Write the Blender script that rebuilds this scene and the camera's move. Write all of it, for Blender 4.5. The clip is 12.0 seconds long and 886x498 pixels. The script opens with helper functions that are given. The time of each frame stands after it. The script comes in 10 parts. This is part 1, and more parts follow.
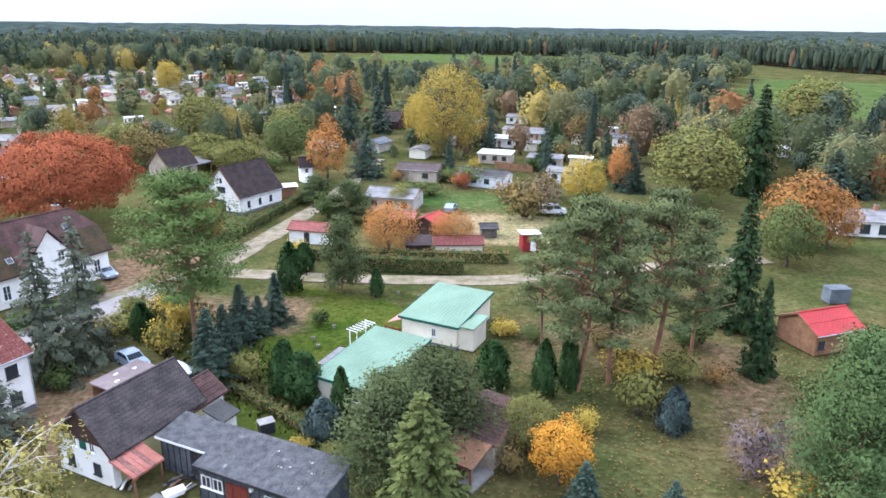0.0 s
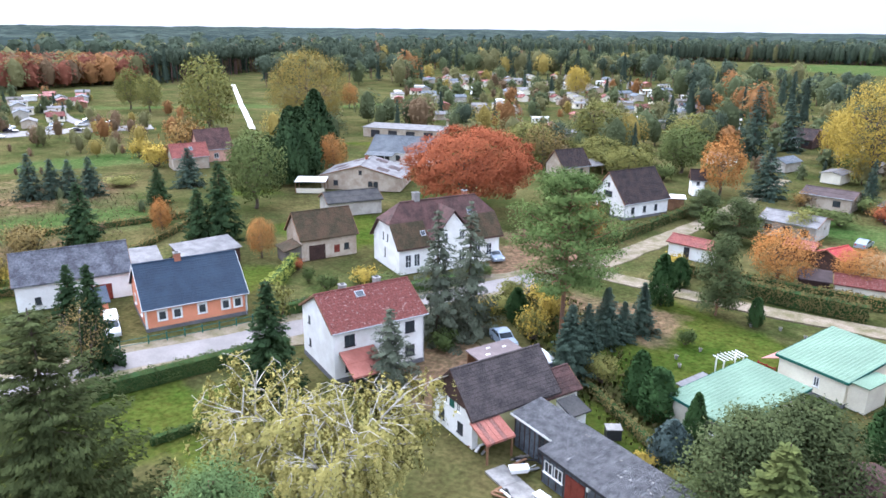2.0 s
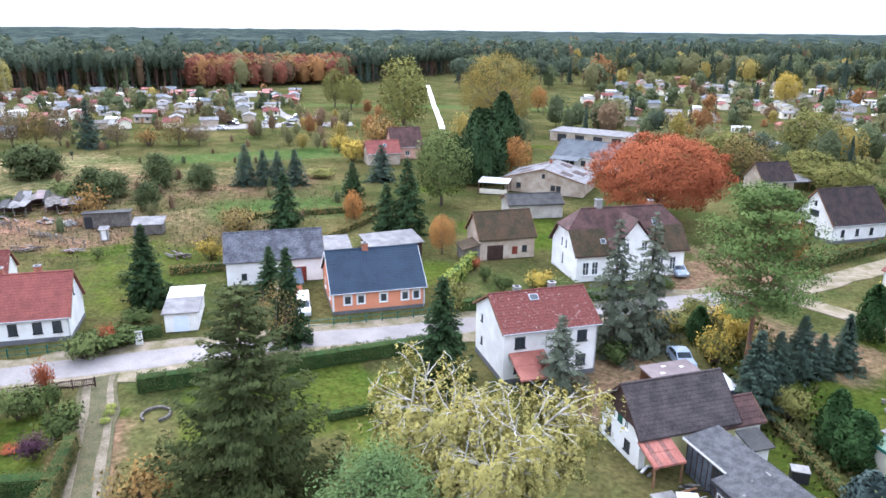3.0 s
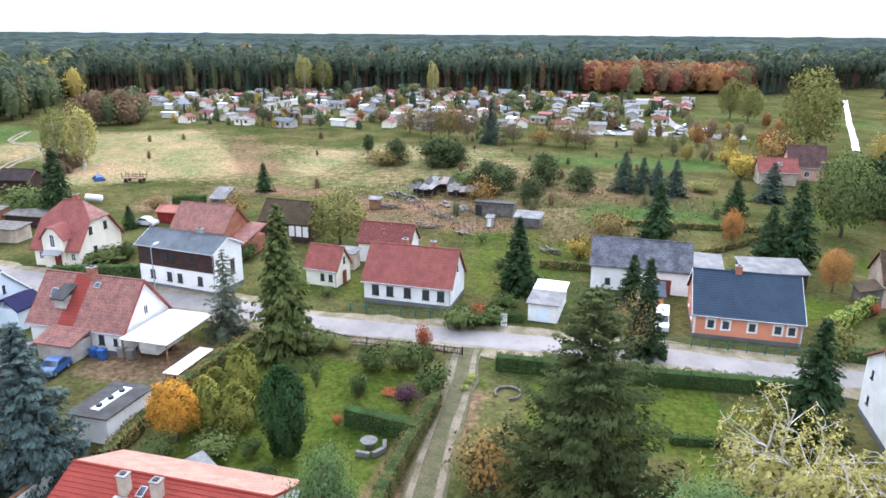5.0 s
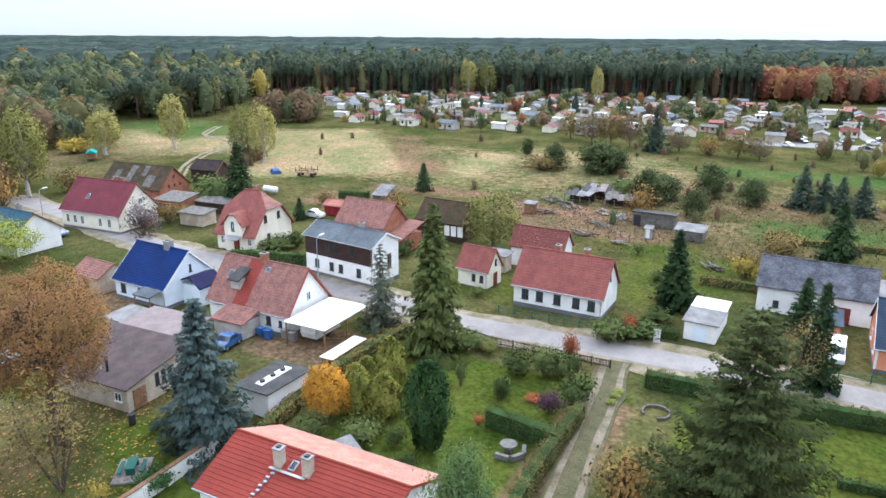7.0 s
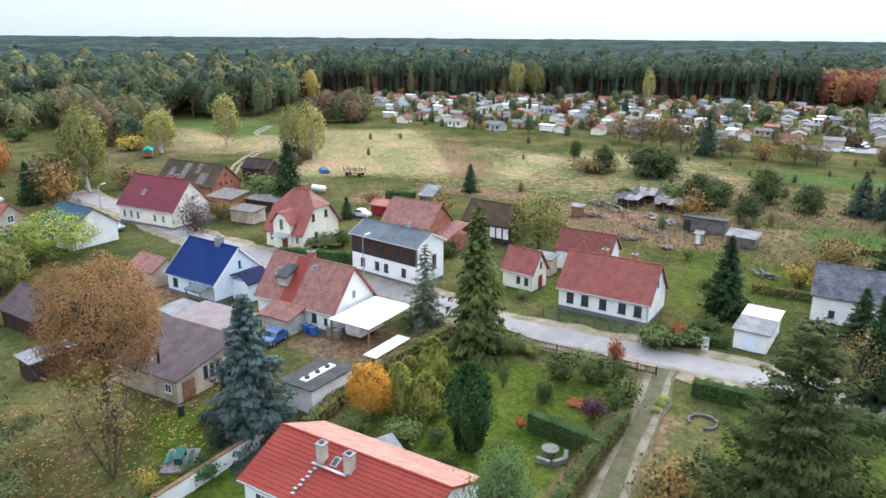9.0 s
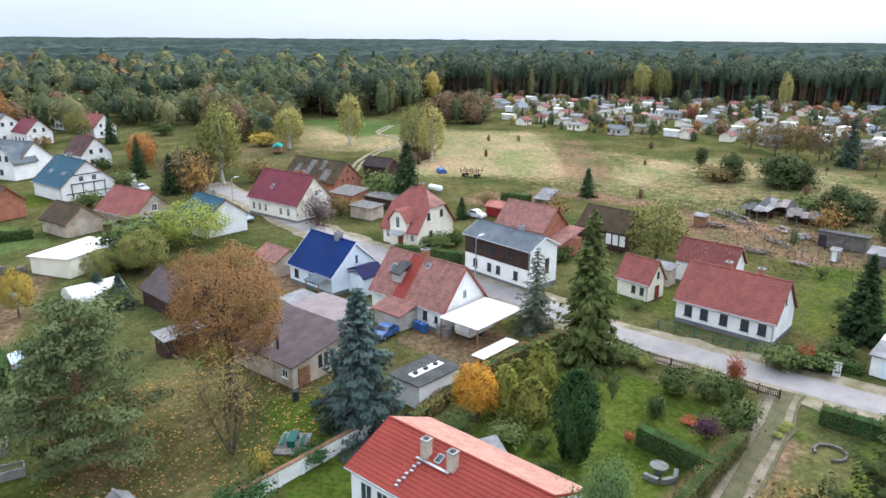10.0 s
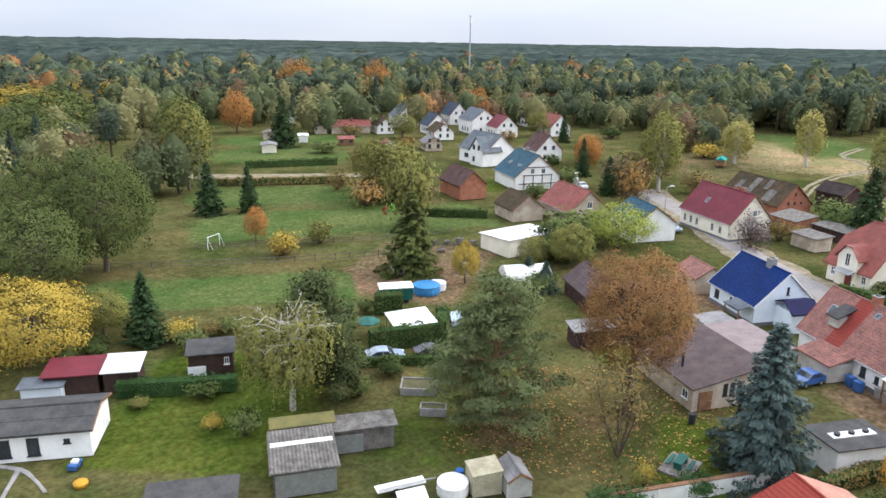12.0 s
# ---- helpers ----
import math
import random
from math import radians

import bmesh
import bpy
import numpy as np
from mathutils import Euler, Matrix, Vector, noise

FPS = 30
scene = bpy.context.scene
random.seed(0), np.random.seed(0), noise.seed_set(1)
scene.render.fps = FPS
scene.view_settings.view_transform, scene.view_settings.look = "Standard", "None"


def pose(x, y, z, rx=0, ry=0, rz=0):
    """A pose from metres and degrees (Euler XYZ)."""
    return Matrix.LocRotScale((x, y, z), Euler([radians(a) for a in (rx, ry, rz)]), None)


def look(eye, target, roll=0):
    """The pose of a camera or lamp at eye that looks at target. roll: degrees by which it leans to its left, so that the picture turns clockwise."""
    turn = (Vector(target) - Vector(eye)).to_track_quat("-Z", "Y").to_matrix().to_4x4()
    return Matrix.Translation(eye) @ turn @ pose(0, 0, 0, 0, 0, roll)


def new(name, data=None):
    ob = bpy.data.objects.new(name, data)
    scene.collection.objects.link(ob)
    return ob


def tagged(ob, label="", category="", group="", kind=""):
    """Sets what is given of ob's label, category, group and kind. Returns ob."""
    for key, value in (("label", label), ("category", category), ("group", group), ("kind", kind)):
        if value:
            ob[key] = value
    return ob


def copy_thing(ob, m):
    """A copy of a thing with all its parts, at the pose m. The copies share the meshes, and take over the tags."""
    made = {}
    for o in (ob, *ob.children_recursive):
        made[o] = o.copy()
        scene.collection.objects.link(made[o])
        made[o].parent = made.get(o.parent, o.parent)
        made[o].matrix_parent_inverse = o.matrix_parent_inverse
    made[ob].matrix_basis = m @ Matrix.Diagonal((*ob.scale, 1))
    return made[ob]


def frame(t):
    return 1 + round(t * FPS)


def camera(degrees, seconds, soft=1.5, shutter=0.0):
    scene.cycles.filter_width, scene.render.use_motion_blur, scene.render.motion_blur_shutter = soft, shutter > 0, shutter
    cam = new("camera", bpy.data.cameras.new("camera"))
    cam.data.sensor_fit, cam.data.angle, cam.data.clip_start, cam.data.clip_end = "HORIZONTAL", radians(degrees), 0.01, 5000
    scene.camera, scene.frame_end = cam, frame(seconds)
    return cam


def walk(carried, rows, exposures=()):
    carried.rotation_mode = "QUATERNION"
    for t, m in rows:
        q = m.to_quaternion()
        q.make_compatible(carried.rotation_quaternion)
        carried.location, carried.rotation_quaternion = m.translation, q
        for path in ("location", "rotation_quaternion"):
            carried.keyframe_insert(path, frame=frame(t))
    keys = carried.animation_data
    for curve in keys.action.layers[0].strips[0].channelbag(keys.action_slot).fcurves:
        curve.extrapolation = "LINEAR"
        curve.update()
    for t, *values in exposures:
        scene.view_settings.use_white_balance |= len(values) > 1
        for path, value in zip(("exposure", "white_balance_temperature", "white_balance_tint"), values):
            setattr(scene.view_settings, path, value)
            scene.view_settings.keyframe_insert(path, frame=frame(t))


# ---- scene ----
# The camera hovers at one spot, 34 m up, and pans to its left.
HEIGHT = 34.0


def aim(yaw, pitch, roll):
    return pose(0, 0, HEIGHT, 90 + pitch, 0, yaw) @ pose(0, 0, 0, 0, 0, roll)


cam = camera(64.1, 12.0, soft=1.6)
walk(cam, [
    (0, aim(0.00, -17.61, 0.72)),
    (0.5, aim(8.08, -17.55, 0.72)),
    (1, aim(15.90, -17.49, 0.69)),
    (1.5, aim(23.57, -17.45, 0.62)),
    (2, aim(31.22, -17.42, 0.64)),
    (2.5, aim(38.75, -17.37, 0.56)),
    (3, aim(46.20, -17.32, 0.58)),
    (3.2, aim(49.21, -17.30, 0.55)),
    (4.8, aim(73.36, -17.06, 0.38)),
    (5, aim(76.62, -17.02, 0.40)),
    (5.5, aim(83.44, -16.96, 0.41)),
    (6, aim(86.48, -16.91, 0.46)),
    (6.5, aim(88.02, -16.86, 0.42)),
    (7, aim(89.46, -16.80, 0.38)),
    (7.2, aim(89.91, -16.75, 0.30)),
    (8.8, aim(92.47, -16.75, 0.47)),
    (9, aim(93.27, -16.73, 0.44)),
    (9.5, aim(96.75, -16.70, 0.44)),
    (10, aim(102.79, -16.65, 0.43)),
    (10.5, aim(110.68, -16.59, 0.53)),
    (11, aim(119.18, -16.53, 0.52)),
    (11.5, aim(128.24, -16.46, 0.64)),
    (12, aim(137.45, -16.42, 0.92)),
], exposures=[(0, 1.62, 5450, 17), (3, 1.72, 5500, 17), (6, 1.47, 5600, 12), (10, 1.3, 5700, 10), (12, 1.22, 6050, 13)])

# ---- light: a bright overcast afternoon ----
SUN_YAW, SUN_HEIGHT = 65.0, 34.0
world = bpy.data.worlds.new("overcast_sky")
scene.world = world
world.use_nodes = True
wn, wl = world.node_tree.nodes, world.node_tree.links
wn.clear()
w_out, w_bg = wn.new("ShaderNodeOutputWorld"), wn.new("ShaderNodeBackground")
w_sky, w_mix = wn.new("ShaderNodeTexSky"), wn.new("ShaderNodeMix")
w_noise, w_ramp, w_co = wn.new("ShaderNodeTexNoise"), wn.new("ShaderNodeValToRGB"), wn.new("ShaderNodeTexCoord")
w_map = wn.new("ShaderNodeMapping")
w_sky.sky_type, w_sky.sun_disc = "NISHITA", False
w_sky.sun_elevation, w_sky.sun_rotation = radians(SUN_HEIGHT), radians(-SUN_YAW)
w_sky.dust_density, w_sky.air_density, w_sky.ozone_density = 3.0, 1.0, 1.0
w_map.inputs["Scale"].default_value = (1, 1, 5)
w_noise.inputs["Scale"].default_value, w_noise.inputs["Detail"].default_value = 2.2, 5
w_ramp.color_ramp.elements[0].position, w_ramp.color_ramp.elements[0].color = 0.3, (8.2, 8.9, 9.8, 1)
w_ramp.color_ramp.elements[1].position, w_ramp.color_ramp.elements[1].color = 0.6, (9.6, 9.9, 10.2, 1)
w_mix.data_type, w_mix.inputs[0].default_value = "RGBA", 0.85
wl.new(w_co.outputs["Generated"], w_map.inputs["Vector"])
wl.new(w_map.outputs["Vector"], w_noise.inputs["Vector"])
wl.new(w_noise.outputs["Fac"], w_ramp.inputs["Fac"])
wl.new(w_sky.outputs["Color"], w_mix.inputs[6])
wl.new(w_ramp.outputs["Color"], w_mix.inputs[7])
# an overcast sky is about three times as bright overhead as at the horizon
w_sep, w_rise, w_dim = wn.new("ShaderNodeSeparateXYZ"), wn.new("ShaderNodeMapRange"), wn.new("ShaderNodeVectorMath")
w_rise.inputs["To Min"].default_value, w_rise.inputs["To Max"].default_value = 0.43, 1.3
w_dim.operation = "SCALE"
wl.new(w_co.outputs["Generated"], w_sep.inputs["Vector"])
wl.new(w_sep.outputs["Z"], w_rise.inputs["Value"])
wl.new(w_mix.outputs[2], w_dim.inputs[0])
wl.new(w_rise.outputs["Result"], w_dim.inputs["Scale"])
wl.new(w_dim.outputs["Vector"], w_bg.inputs["Color"])
w_bg.inputs["Strength"].default_value = 0.1
wl.new(w_bg.outputs["Background"], w_out.inputs["Surface"])

sun = new("sun", bpy.data.lights.new("sun", "SUN"))
sun.data.energy, sun.data.angle, sun.data.color = 1.5, radians(40), (1.0, 0.95, 0.88)
sun.matrix_world = look((-200 * math.sin(radians(SUN_YAW)), 200 * math.cos(radians(SUN_YAW)), 200 * math.tan(radians(SUN_HEIGHT))), (0, 0, 0))


# ---- materials ----
def mat(name, c1, c2=None, rough=0.8, scale=0.6, fine=14.0, grain=0.25, bump=0.15, island=0.0, each=0.0, metal=0.0, soft=(0.38, 0.62), wave=None, spec=0.22, coat=0.0):
    """A surface of two tones that mix in broad patches, with fine grain, relief, and a tone of its own for each piece or object."""
    m = bpy.data.materials.new(name)
    m.use_nodes = True
    n, l = m.node_tree.nodes, m.node_tree.links
    b = n["Principled BSDF"]
    c2 = c2 or tuple(v * 0.75 for v in c1)
    geo = n.new("ShaderNodeNewGeometry")
    broad, ramp = n.new("ShaderNodeTexNoise"), n.new("ShaderNodeValToRGB")
    broad.inputs["Scale"].default_value, broad.inputs["Detail"].default_value = scale, 6
    broad.inputs["Roughness"].default_value = 0.62
    l.new(geo.outputs["Position"], broad.inputs["Vector"])
    l.new(broad.outputs["Fac"], ramp.inputs["Fac"])
    ramp.color_ramp.elements[0].position, ramp.color_ramp.elements[0].color = soft[0], (*c2, 1)
    ramp.color_ramp.elements[1].position, ramp.color_ramp.elements[1].color = soft[1], (*c1, 1)
    dust = n.new("ShaderNodeTexNoise")
    dust.inputs["Scale"].default_value, dust.inputs["Detail"].default_value = fine, 3
    l.new(geo.outputs["Position"], dust.inputs["Vector"])
    tone = n.new("ShaderNodeMapRange")
    tone.inputs["To Min"].default_value, tone.inputs["To Max"].default_value = 1 - grain, 1 + grain
    tone.inputs["From Min"].default_value, tone.inputs["From Max"].default_value = 0.25, 0.75
    l.new(dust.outputs["Fac"], tone.inputs["Value"])
    last = tone.outputs["Result"]
    for amount, source in ((island, geo.outputs["Random Per Island"]), (each, None)):
        if amount:
            if source is None:
                source = n.new("ShaderNodeObjectInfo").outputs["Random"]
            more, times = n.new("ShaderNodeMapRange"), n.new("ShaderNodeMath")
            more.inputs["To Min"].default_value, more.inputs["To Max"].default_value = 1 - amount, 1 + amount
            times.operation = "MULTIPLY"
            l.new(source, more.inputs["Value"])
            l.new(more.outputs["Result"], times.inputs[0])
            l.new(last, times.inputs[1])
            last = times.outputs[0]
    shade = n.new("ShaderNodeVectorMath")
    shade.operation = "SCALE"
    l.new(ramp.outputs["Color"], shade.inputs[0])
    l.new(last, shade.inputs["Scale"])
    l.new(shade.outputs["Vector"], b.inputs["Base Color"])
    b.inputs["Roughness"].default_value, b.inputs["Metallic"].default_value = rough, metal
    b.inputs["Specular IOR Level"].default_value = spec
    b.inputs["Coat Weight"].default_value = coat
    if bump:
        height = dust.outputs["Fac"]
        if wave:
            co, ripple, both = n.new("ShaderNodeTexCoord"), n.new("ShaderNodeTexWave"), n.new("ShaderNodeMath")
            ripple.bands_direction, ripple.inputs["Scale"].default_value = "X", wave
            l.new(co.outputs["Object"], ripple.inputs["Vector"])
            both.operation = "MULTIPLY_ADD"
            both.inputs[1].default_value = 3.0
            l.new(ripple.outputs["Fac"], both.inputs[0])
            l.new(dust.outputs["Fac"], both.inputs[2])
            height = both.outputs[0]
        up = n.new("ShaderNodeBump")
        up.inputs["Strength"].default_value, up.inputs["Distance"].default_value = bump, 0.05
        l.new(height, up.inputs["Height"])
        l.new(up.outputs["Normal"], b.inputs["Normal"])
    return m


def leaf(name, c1, c2, island=0.1, each=0.12, let_in=0.16, scale=0.5):
    """Foliage: two leaf colours in patches, every leaf its own tone, some light coming let_in."""
    m = mat(name, c1, c2, rough=0.85, scale=scale, fine=3.0, grain=0.12, bump=0, island=island, each=each, spec=0.02)
    n, l = m.node_tree.nodes, m.node_tree.links
    b, out = n["Principled BSDF"], n["Material Output"]
    glow, mix = n.new("ShaderNodeBsdfTranslucent"), n.new("ShaderNodeMixShader")
    mix.inputs["Fac"].default_value = let_in
    l.new(b.inputs["Base Color"].links[0].from_socket, glow.inputs["Color"])
    l.new(b.outputs["BSDF"], mix.inputs[1])
    l.new(glow.outputs["BSDF"], mix.inputs[2])
    l.new(mix.outputs["Shader"], out.inputs["Surface"])
    return m


def tinted(name, rough=0.75, let_in=0.3):
    """Foliage of far woods: each tree has its colour in the mesh."""
    m = leaf(name, (1, 1, 1), (0.85, 0.85, 0.85), 0.09, 0, let_in, 0.2)
    n, l = m.node_tree.nodes, m.node_tree.links
    tint, times = n.new("ShaderNodeVertexColor"), n.new("ShaderNodeVectorMath")
    tint.layer_name, times.operation = "tint", "MULTIPLY"
    b = n["Principled BSDF"]
    old = b.inputs["Base Color"].links[0].from_socket
    l.new(old, times.inputs[0])
    l.new(tint.outputs["Color"], times.inputs[1])
    l.new(times.outputs["Vector"], b.inputs["Base Color"])
    for node in n:
        if node.type == "BSDF_TRANSLUCENT":
            l.new(times.outputs["Vector"], node.inputs["Color"])
    return m


PLASTER = mat("white_plaster", (0.86, 0.85, 0.82), (0.74, 0.72, 0.68), 0.9, 0.5, 9, 0.06, 0.1)
PLASTER_CREAM = mat("cream_plaster", (0.84, 0.79, 0.65), (0.72, 0.66, 0.53), 0.9, 0.4, 9, 0.07, 0.1)
PLASTER_GREY = mat("grey_plaster", (0.5, 0.47, 0.42), (0.36, 0.33, 0.29), 0.95, 0.6, 9, 0.12, 0.2)
PLASTER_OLD = mat("old_beige_plaster", (0.52, 0.45, 0.36), (0.36, 0.28, 0.21), 0.95, 0.5, 7, 0.15, 0.25)
PLASTER_ORANGE = mat("orange_plaster", (0.74, 0.3, 0.175), (0.64, 0.25, 0.14), 0.9, 0.4, 9, 0.06, 0.1)
PLASTER_BLUE = mat("pale_blue_plaster", (0.76, 0.82, 0.87), (0.66, 0.72, 0.78), 0.9, 0.4, 9, 0.06, 0.1)
PLASTER_YELLOW = mat("yellow_green_plaster", (0.55, 0.52, 0.26), (0.45, 0.42, 0.2), 0.9, 0.4, 9, 0.1, 0.1)
PLINTH = mat("grey_plinth", (0.16, 0.16, 0.17), None, 0.9)
BRICK = mat("red_brick_wall", (0.4, 0.17, 0.1), (0.28, 0.11, 0.07), 0.95, 1.2, 16, 0.3, 0.3)
TILE_RED = mat("red_roof_tiles", (0.32, 0.1, 0.078), (0.23, 0.072, 0.06), 0.6, 0.7, 7, 0.28, 0.5, wave=5.2)
TILE_BRIGHT = mat("bright_red_roof_tiles", (0.31, 0.052, 0.034), (0.25, 0.04, 0.028), 0.5, 0.4, 5, 0.14, 0.5, wave=5.2)
TILE_WORN = mat("worn_red_roof_tiles", (0.36, 0.165, 0.13), (0.215, 0.11, 0.095), 0.75, 1.1, 6, 0.4, 0.5, soft=(0.35, 0.6), wave=5.2)
TILE_PATCHY = mat("weathered_red_roof_tiles", (0.21, 0.066, 0.054), (0.42, 0.3, 0.26), 0.75, 3.2, 6, 0.5, 0.6, soft=(0.3, 0.42), wave=5.2)
TILE_MAROON = mat("maroon_roof_sheet", (0.187, 0.03, 0.043), (0.136, 0.022, 0.032), 0.5, 0.4, 5, 0.12, 0.4, wave=5.2)
TILE_BROWN = mat("mossy_brown_roof_tiles", (0.102, 0.064, 0.038), (0.055, 0.047, 0.025), 0.85, 0.7, 6, 0.35, 0.5, wave=5.2)
TILE_SMOKE = mat("smoky_grey_brown_roof_tiles", (0.1, 0.082, 0.078), (0.055, 0.046, 0.046), 0.85, 0.8, 6, 0.35, 0.5, wave=5.2)
TILE_DARK = mat("dark_brown_roof_tiles", (0.064, 0.043, 0.038), (0.034, 0.027, 0.027), 0.85, 0.8, 6, 0.35, 0.5, wave=5.2)
TILE_PURPLE = mat("purple_brown_roof_tiles", (0.136, 0.072, 0.064), (0.072, 0.043, 0.038), 0.8, 0.6, 6, 0.35, 0.5, wave=5.2)
TILE_BLUE = mat("bright_blue_roof_tiles", (0.005, 0.027, 0.135), (0.004, 0.02, 0.1), 0.55, 0.4, 5, 0.15, 0.4, wave=5.2, spec=0.12)
TILE_SLATE = mat("slate_blue_roof_tiles", (0.03, 0.051, 0.081), (0.022, 0.038, 0.064), 0.45, 0.4, 5, 0.15, 0.4, wave=5.2)
TILE_GREY = mat("grey_roof_tiles", (0.145, 0.162, 0.178), (0.093, 0.106, 0.119), 0.65, 0.5, 5, 0.2, 0.4, wave=5.2)
TILE_TEAL = mat("teal_roof_tiles", (0.025, 0.085, 0.128), (0.017, 0.064, 0.093), 0.5, 0.4, 5, 0.15, 0.4, wave=5.2)
SHEET_GREY = mat("grey_corrugated_sheet", (0.204, 0.208, 0.23), (0.102, 0.102, 0.119), 0.8, 0.8, 4, 0.35, 0.6, wave=9)
SHEET_PALE = mat("lichen_grey_corrugated_sheet", (0.34, 0.335, 0.345), (0.19, 0.19, 0.2), 0.85, 1.6, 22, 0.5, 1.0, wave=9)
BOARDS_BLUE = mat("blue_grey_boards", (0.13, 0.15, 0.17), (0.08, 0.09, 0.105), 0.8, 1.0, 8, 0.25, 0.4, wave=6)
SHEET_GREEN = mat("pale_green_roof_sheet", (0.2, 0.3, 0.205), (0.165, 0.25, 0.17), 0.55, 0.25, 4, 0.06, 0.3, wave=8)
SHEET_WHITE = mat("white_roof_sheet", (0.82, 0.8, 0.77), (0.7, 0.69, 0.66), 0.6, 0.4, 4, 0.06, 0.3, wave=8)
SHEET_RED = mat("red_roof_sheet", (0.425, 0.043, 0.043), (0.357, 0.034, 0.034), 0.5, 0.4, 4, 0.1, 0.3, wave=8)
SHEET_SALMON = mat("salmon_red_sheet", (0.5, 0.2, 0.15), (0.36, 0.12, 0.09), 0.6, 0.4, 4, 0.1, 0.5, wave=8)
FELT = mat("dark_roofing_felt", (0.076, 0.072, 0.068), (0.047, 0.047, 0.047), 0.95, 0.7, 9, 0.25, 0.2)
FELT_BROWN = mat("brown_roofing_felt", (0.1, 0.073, 0.07), (0.068, 0.05, 0.048), 0.9, 0.7, 9, 0.2, 0.2)
FELT_LICHEN = mat("lichen_spotted_felt", (0.19, 0.175, 0.155), (0.1, 0.09, 0.08), 0.95, 1.4, 8, 0.35, 0.3)
FELT_PINK = mat("pinkish_grey_felt", (0.25, 0.2, 0.19), (0.19, 0.15, 0.145), 0.95, 0.6, 9, 0.15, 0.2)
FELT_PALE = mat("pale_grey_roofing_felt", (0.235, 0.225, 0.22), (0.15, 0.143, 0.14), 0.9, 0.6, 9, 0.2, 0.2)
TIMBER_DARK = mat("dark_brown_boards", (0.07, 0.04, 0.032), (0.045, 0.026, 0.022), 0.8, 1.0, 8, 0.3, 0.4, wave=6)
TIMBER_GREY = mat("weathered_grey_boards", (0.2, 0.18, 0.16), (0.11, 0.1, 0.09), 0.9, 1.0, 8, 0.3, 0.4, wave=6)
TIMBER_RED = mat("red_painted_boards", (0.3, 0.03, 0.03), (0.2, 0.02, 0.022), 0.7, 1.0, 8, 0.2, 0.4, wave=6)
TIMBER_BROWN = mat("brown_wood", (0.26, 0.14, 0.075), (0.17, 0.09, 0.05), 0.75, 1.0, 8, 0.3, 0.3)
WHITE_PAINT = mat("white_paint", (0.8, 0.8, 0.78), (0.7, 0.7, 0.68), 0.55, 1.0, 8, 0.05, 0.05)
DARK_PAINT = mat("dark_paint", (0.04, 0.04, 0.045), None, 0.5, 1.0, 8, 0.1, 0.05)
GREEN_PAINT = mat("dark_green_paint", (0.02, 0.11, 0.085), None, 0.5, 1.0, 8, 0.1, 0.05)
DOOR_RED = mat("red_brown_door", (0.2, 0.045, 0.03), None, 0.6, 1.0, 8, 0.15, 0.1)
GLASS = mat("dark_window_glass", (0.03, 0.037, 0.043), (0.05, 0.06, 0.07), 0.12, 0.6, 3, 0.1, 0, spec=0.6)
STEEL = mat("galvanised_steel", (0.45, 0.46, 0.47), (0.36, 0.37, 0.38), 0.45, 2.0, 8, 0.1, 0.05, metal=0.7)
CONCRETE = mat("concrete", (0.31, 0.295, 0.275), (0.2, 0.19, 0.178), 0.95, 0.8, 9, 0.15, 0.15)
RUBBER = mat("black_rubber", (0.025, 0.025, 0.025), None, 0.8)
BARK = mat("grey_brown_bark", (0.13, 0.1, 0.075), (0.075, 0.058, 0.045), 0.95, 2.0, 12, 0.3, 0.4)
BARK_PINE = mat("reddish_pine_bark", (0.3, 0.155, 0.085), (0.17, 0.1, 0.07), 0.95, 0.7, 10, 0.3, 0.4)
BARK_BIRCH = mat("white_birch_bark", (0.58, 0.55, 0.48), (0.34, 0.31, 0.27), 0.85, 2.5, 12, 0.25, 0.2)

L_SPRUCE = leaf("dark_spruce_needles", (0.052, 0.085, 0.034), (0.034, 0.06, 0.026))
L_SPRUCE_LIGHT = leaf("olive_spruce_needles", (0.14, 0.16, 0.05), (0.09, 0.11, 0.036))
L_SPRUCE_BLUE = leaf("blue_green_spruce_needles", (0.085, 0.118, 0.084), (0.052, 0.078, 0.056))
L_SILVER = leaf("silver_blue_spruce_needles", (0.1, 0.135, 0.122), (0.06, 0.085, 0.078))
L_SPRUCE_GREY = leaf("grey_green_spruce_needles", (0.155, 0.175, 0.12), (0.105, 0.12, 0.082))
L_FIR = leaf("olive_grey_fir_needles", (0.085, 0.1, 0.036), (0.055, 0.068, 0.026))
L_PINE_LIGHT = leaf("light_green_pine_needles", (0.145, 0.2, 0.06), (0.1, 0.145, 0.045))
L_PINE = leaf("grey_green_pine_needles", (0.165, 0.19, 0.08), (0.105, 0.128, 0.055))
L_PINE_DARK = leaf("dull_green_pine_needles", (0.095, 0.115, 0.045), (0.062, 0.078, 0.033))
L_PINE_NEAR = leaf("fresh_green_pine_needles", (0.12, 0.175, 0.062), (0.078, 0.12, 0.045))
L_GREEN = leaf("green_leaves", (0.125, 0.15, 0.048), (0.088, 0.11, 0.038))
L_OLIVE = leaf("olive_autumn_leaves", (0.225, 0.21, 0.06), (0.14, 0.145, 0.045))
L_LIME = leaf("lime_green_leaves", (0.34, 0.36, 0.075), (0.19, 0.23, 0.05))
L_YELLOW = leaf("yellow_autumn_leaves", (0.46, 0.33, 0.06), (0.33, 0.25, 0.055))
L_GOLD = leaf("golden_brown_leaves", (0.3, 0.215, 0.055), (0.2, 0.165, 0.045))
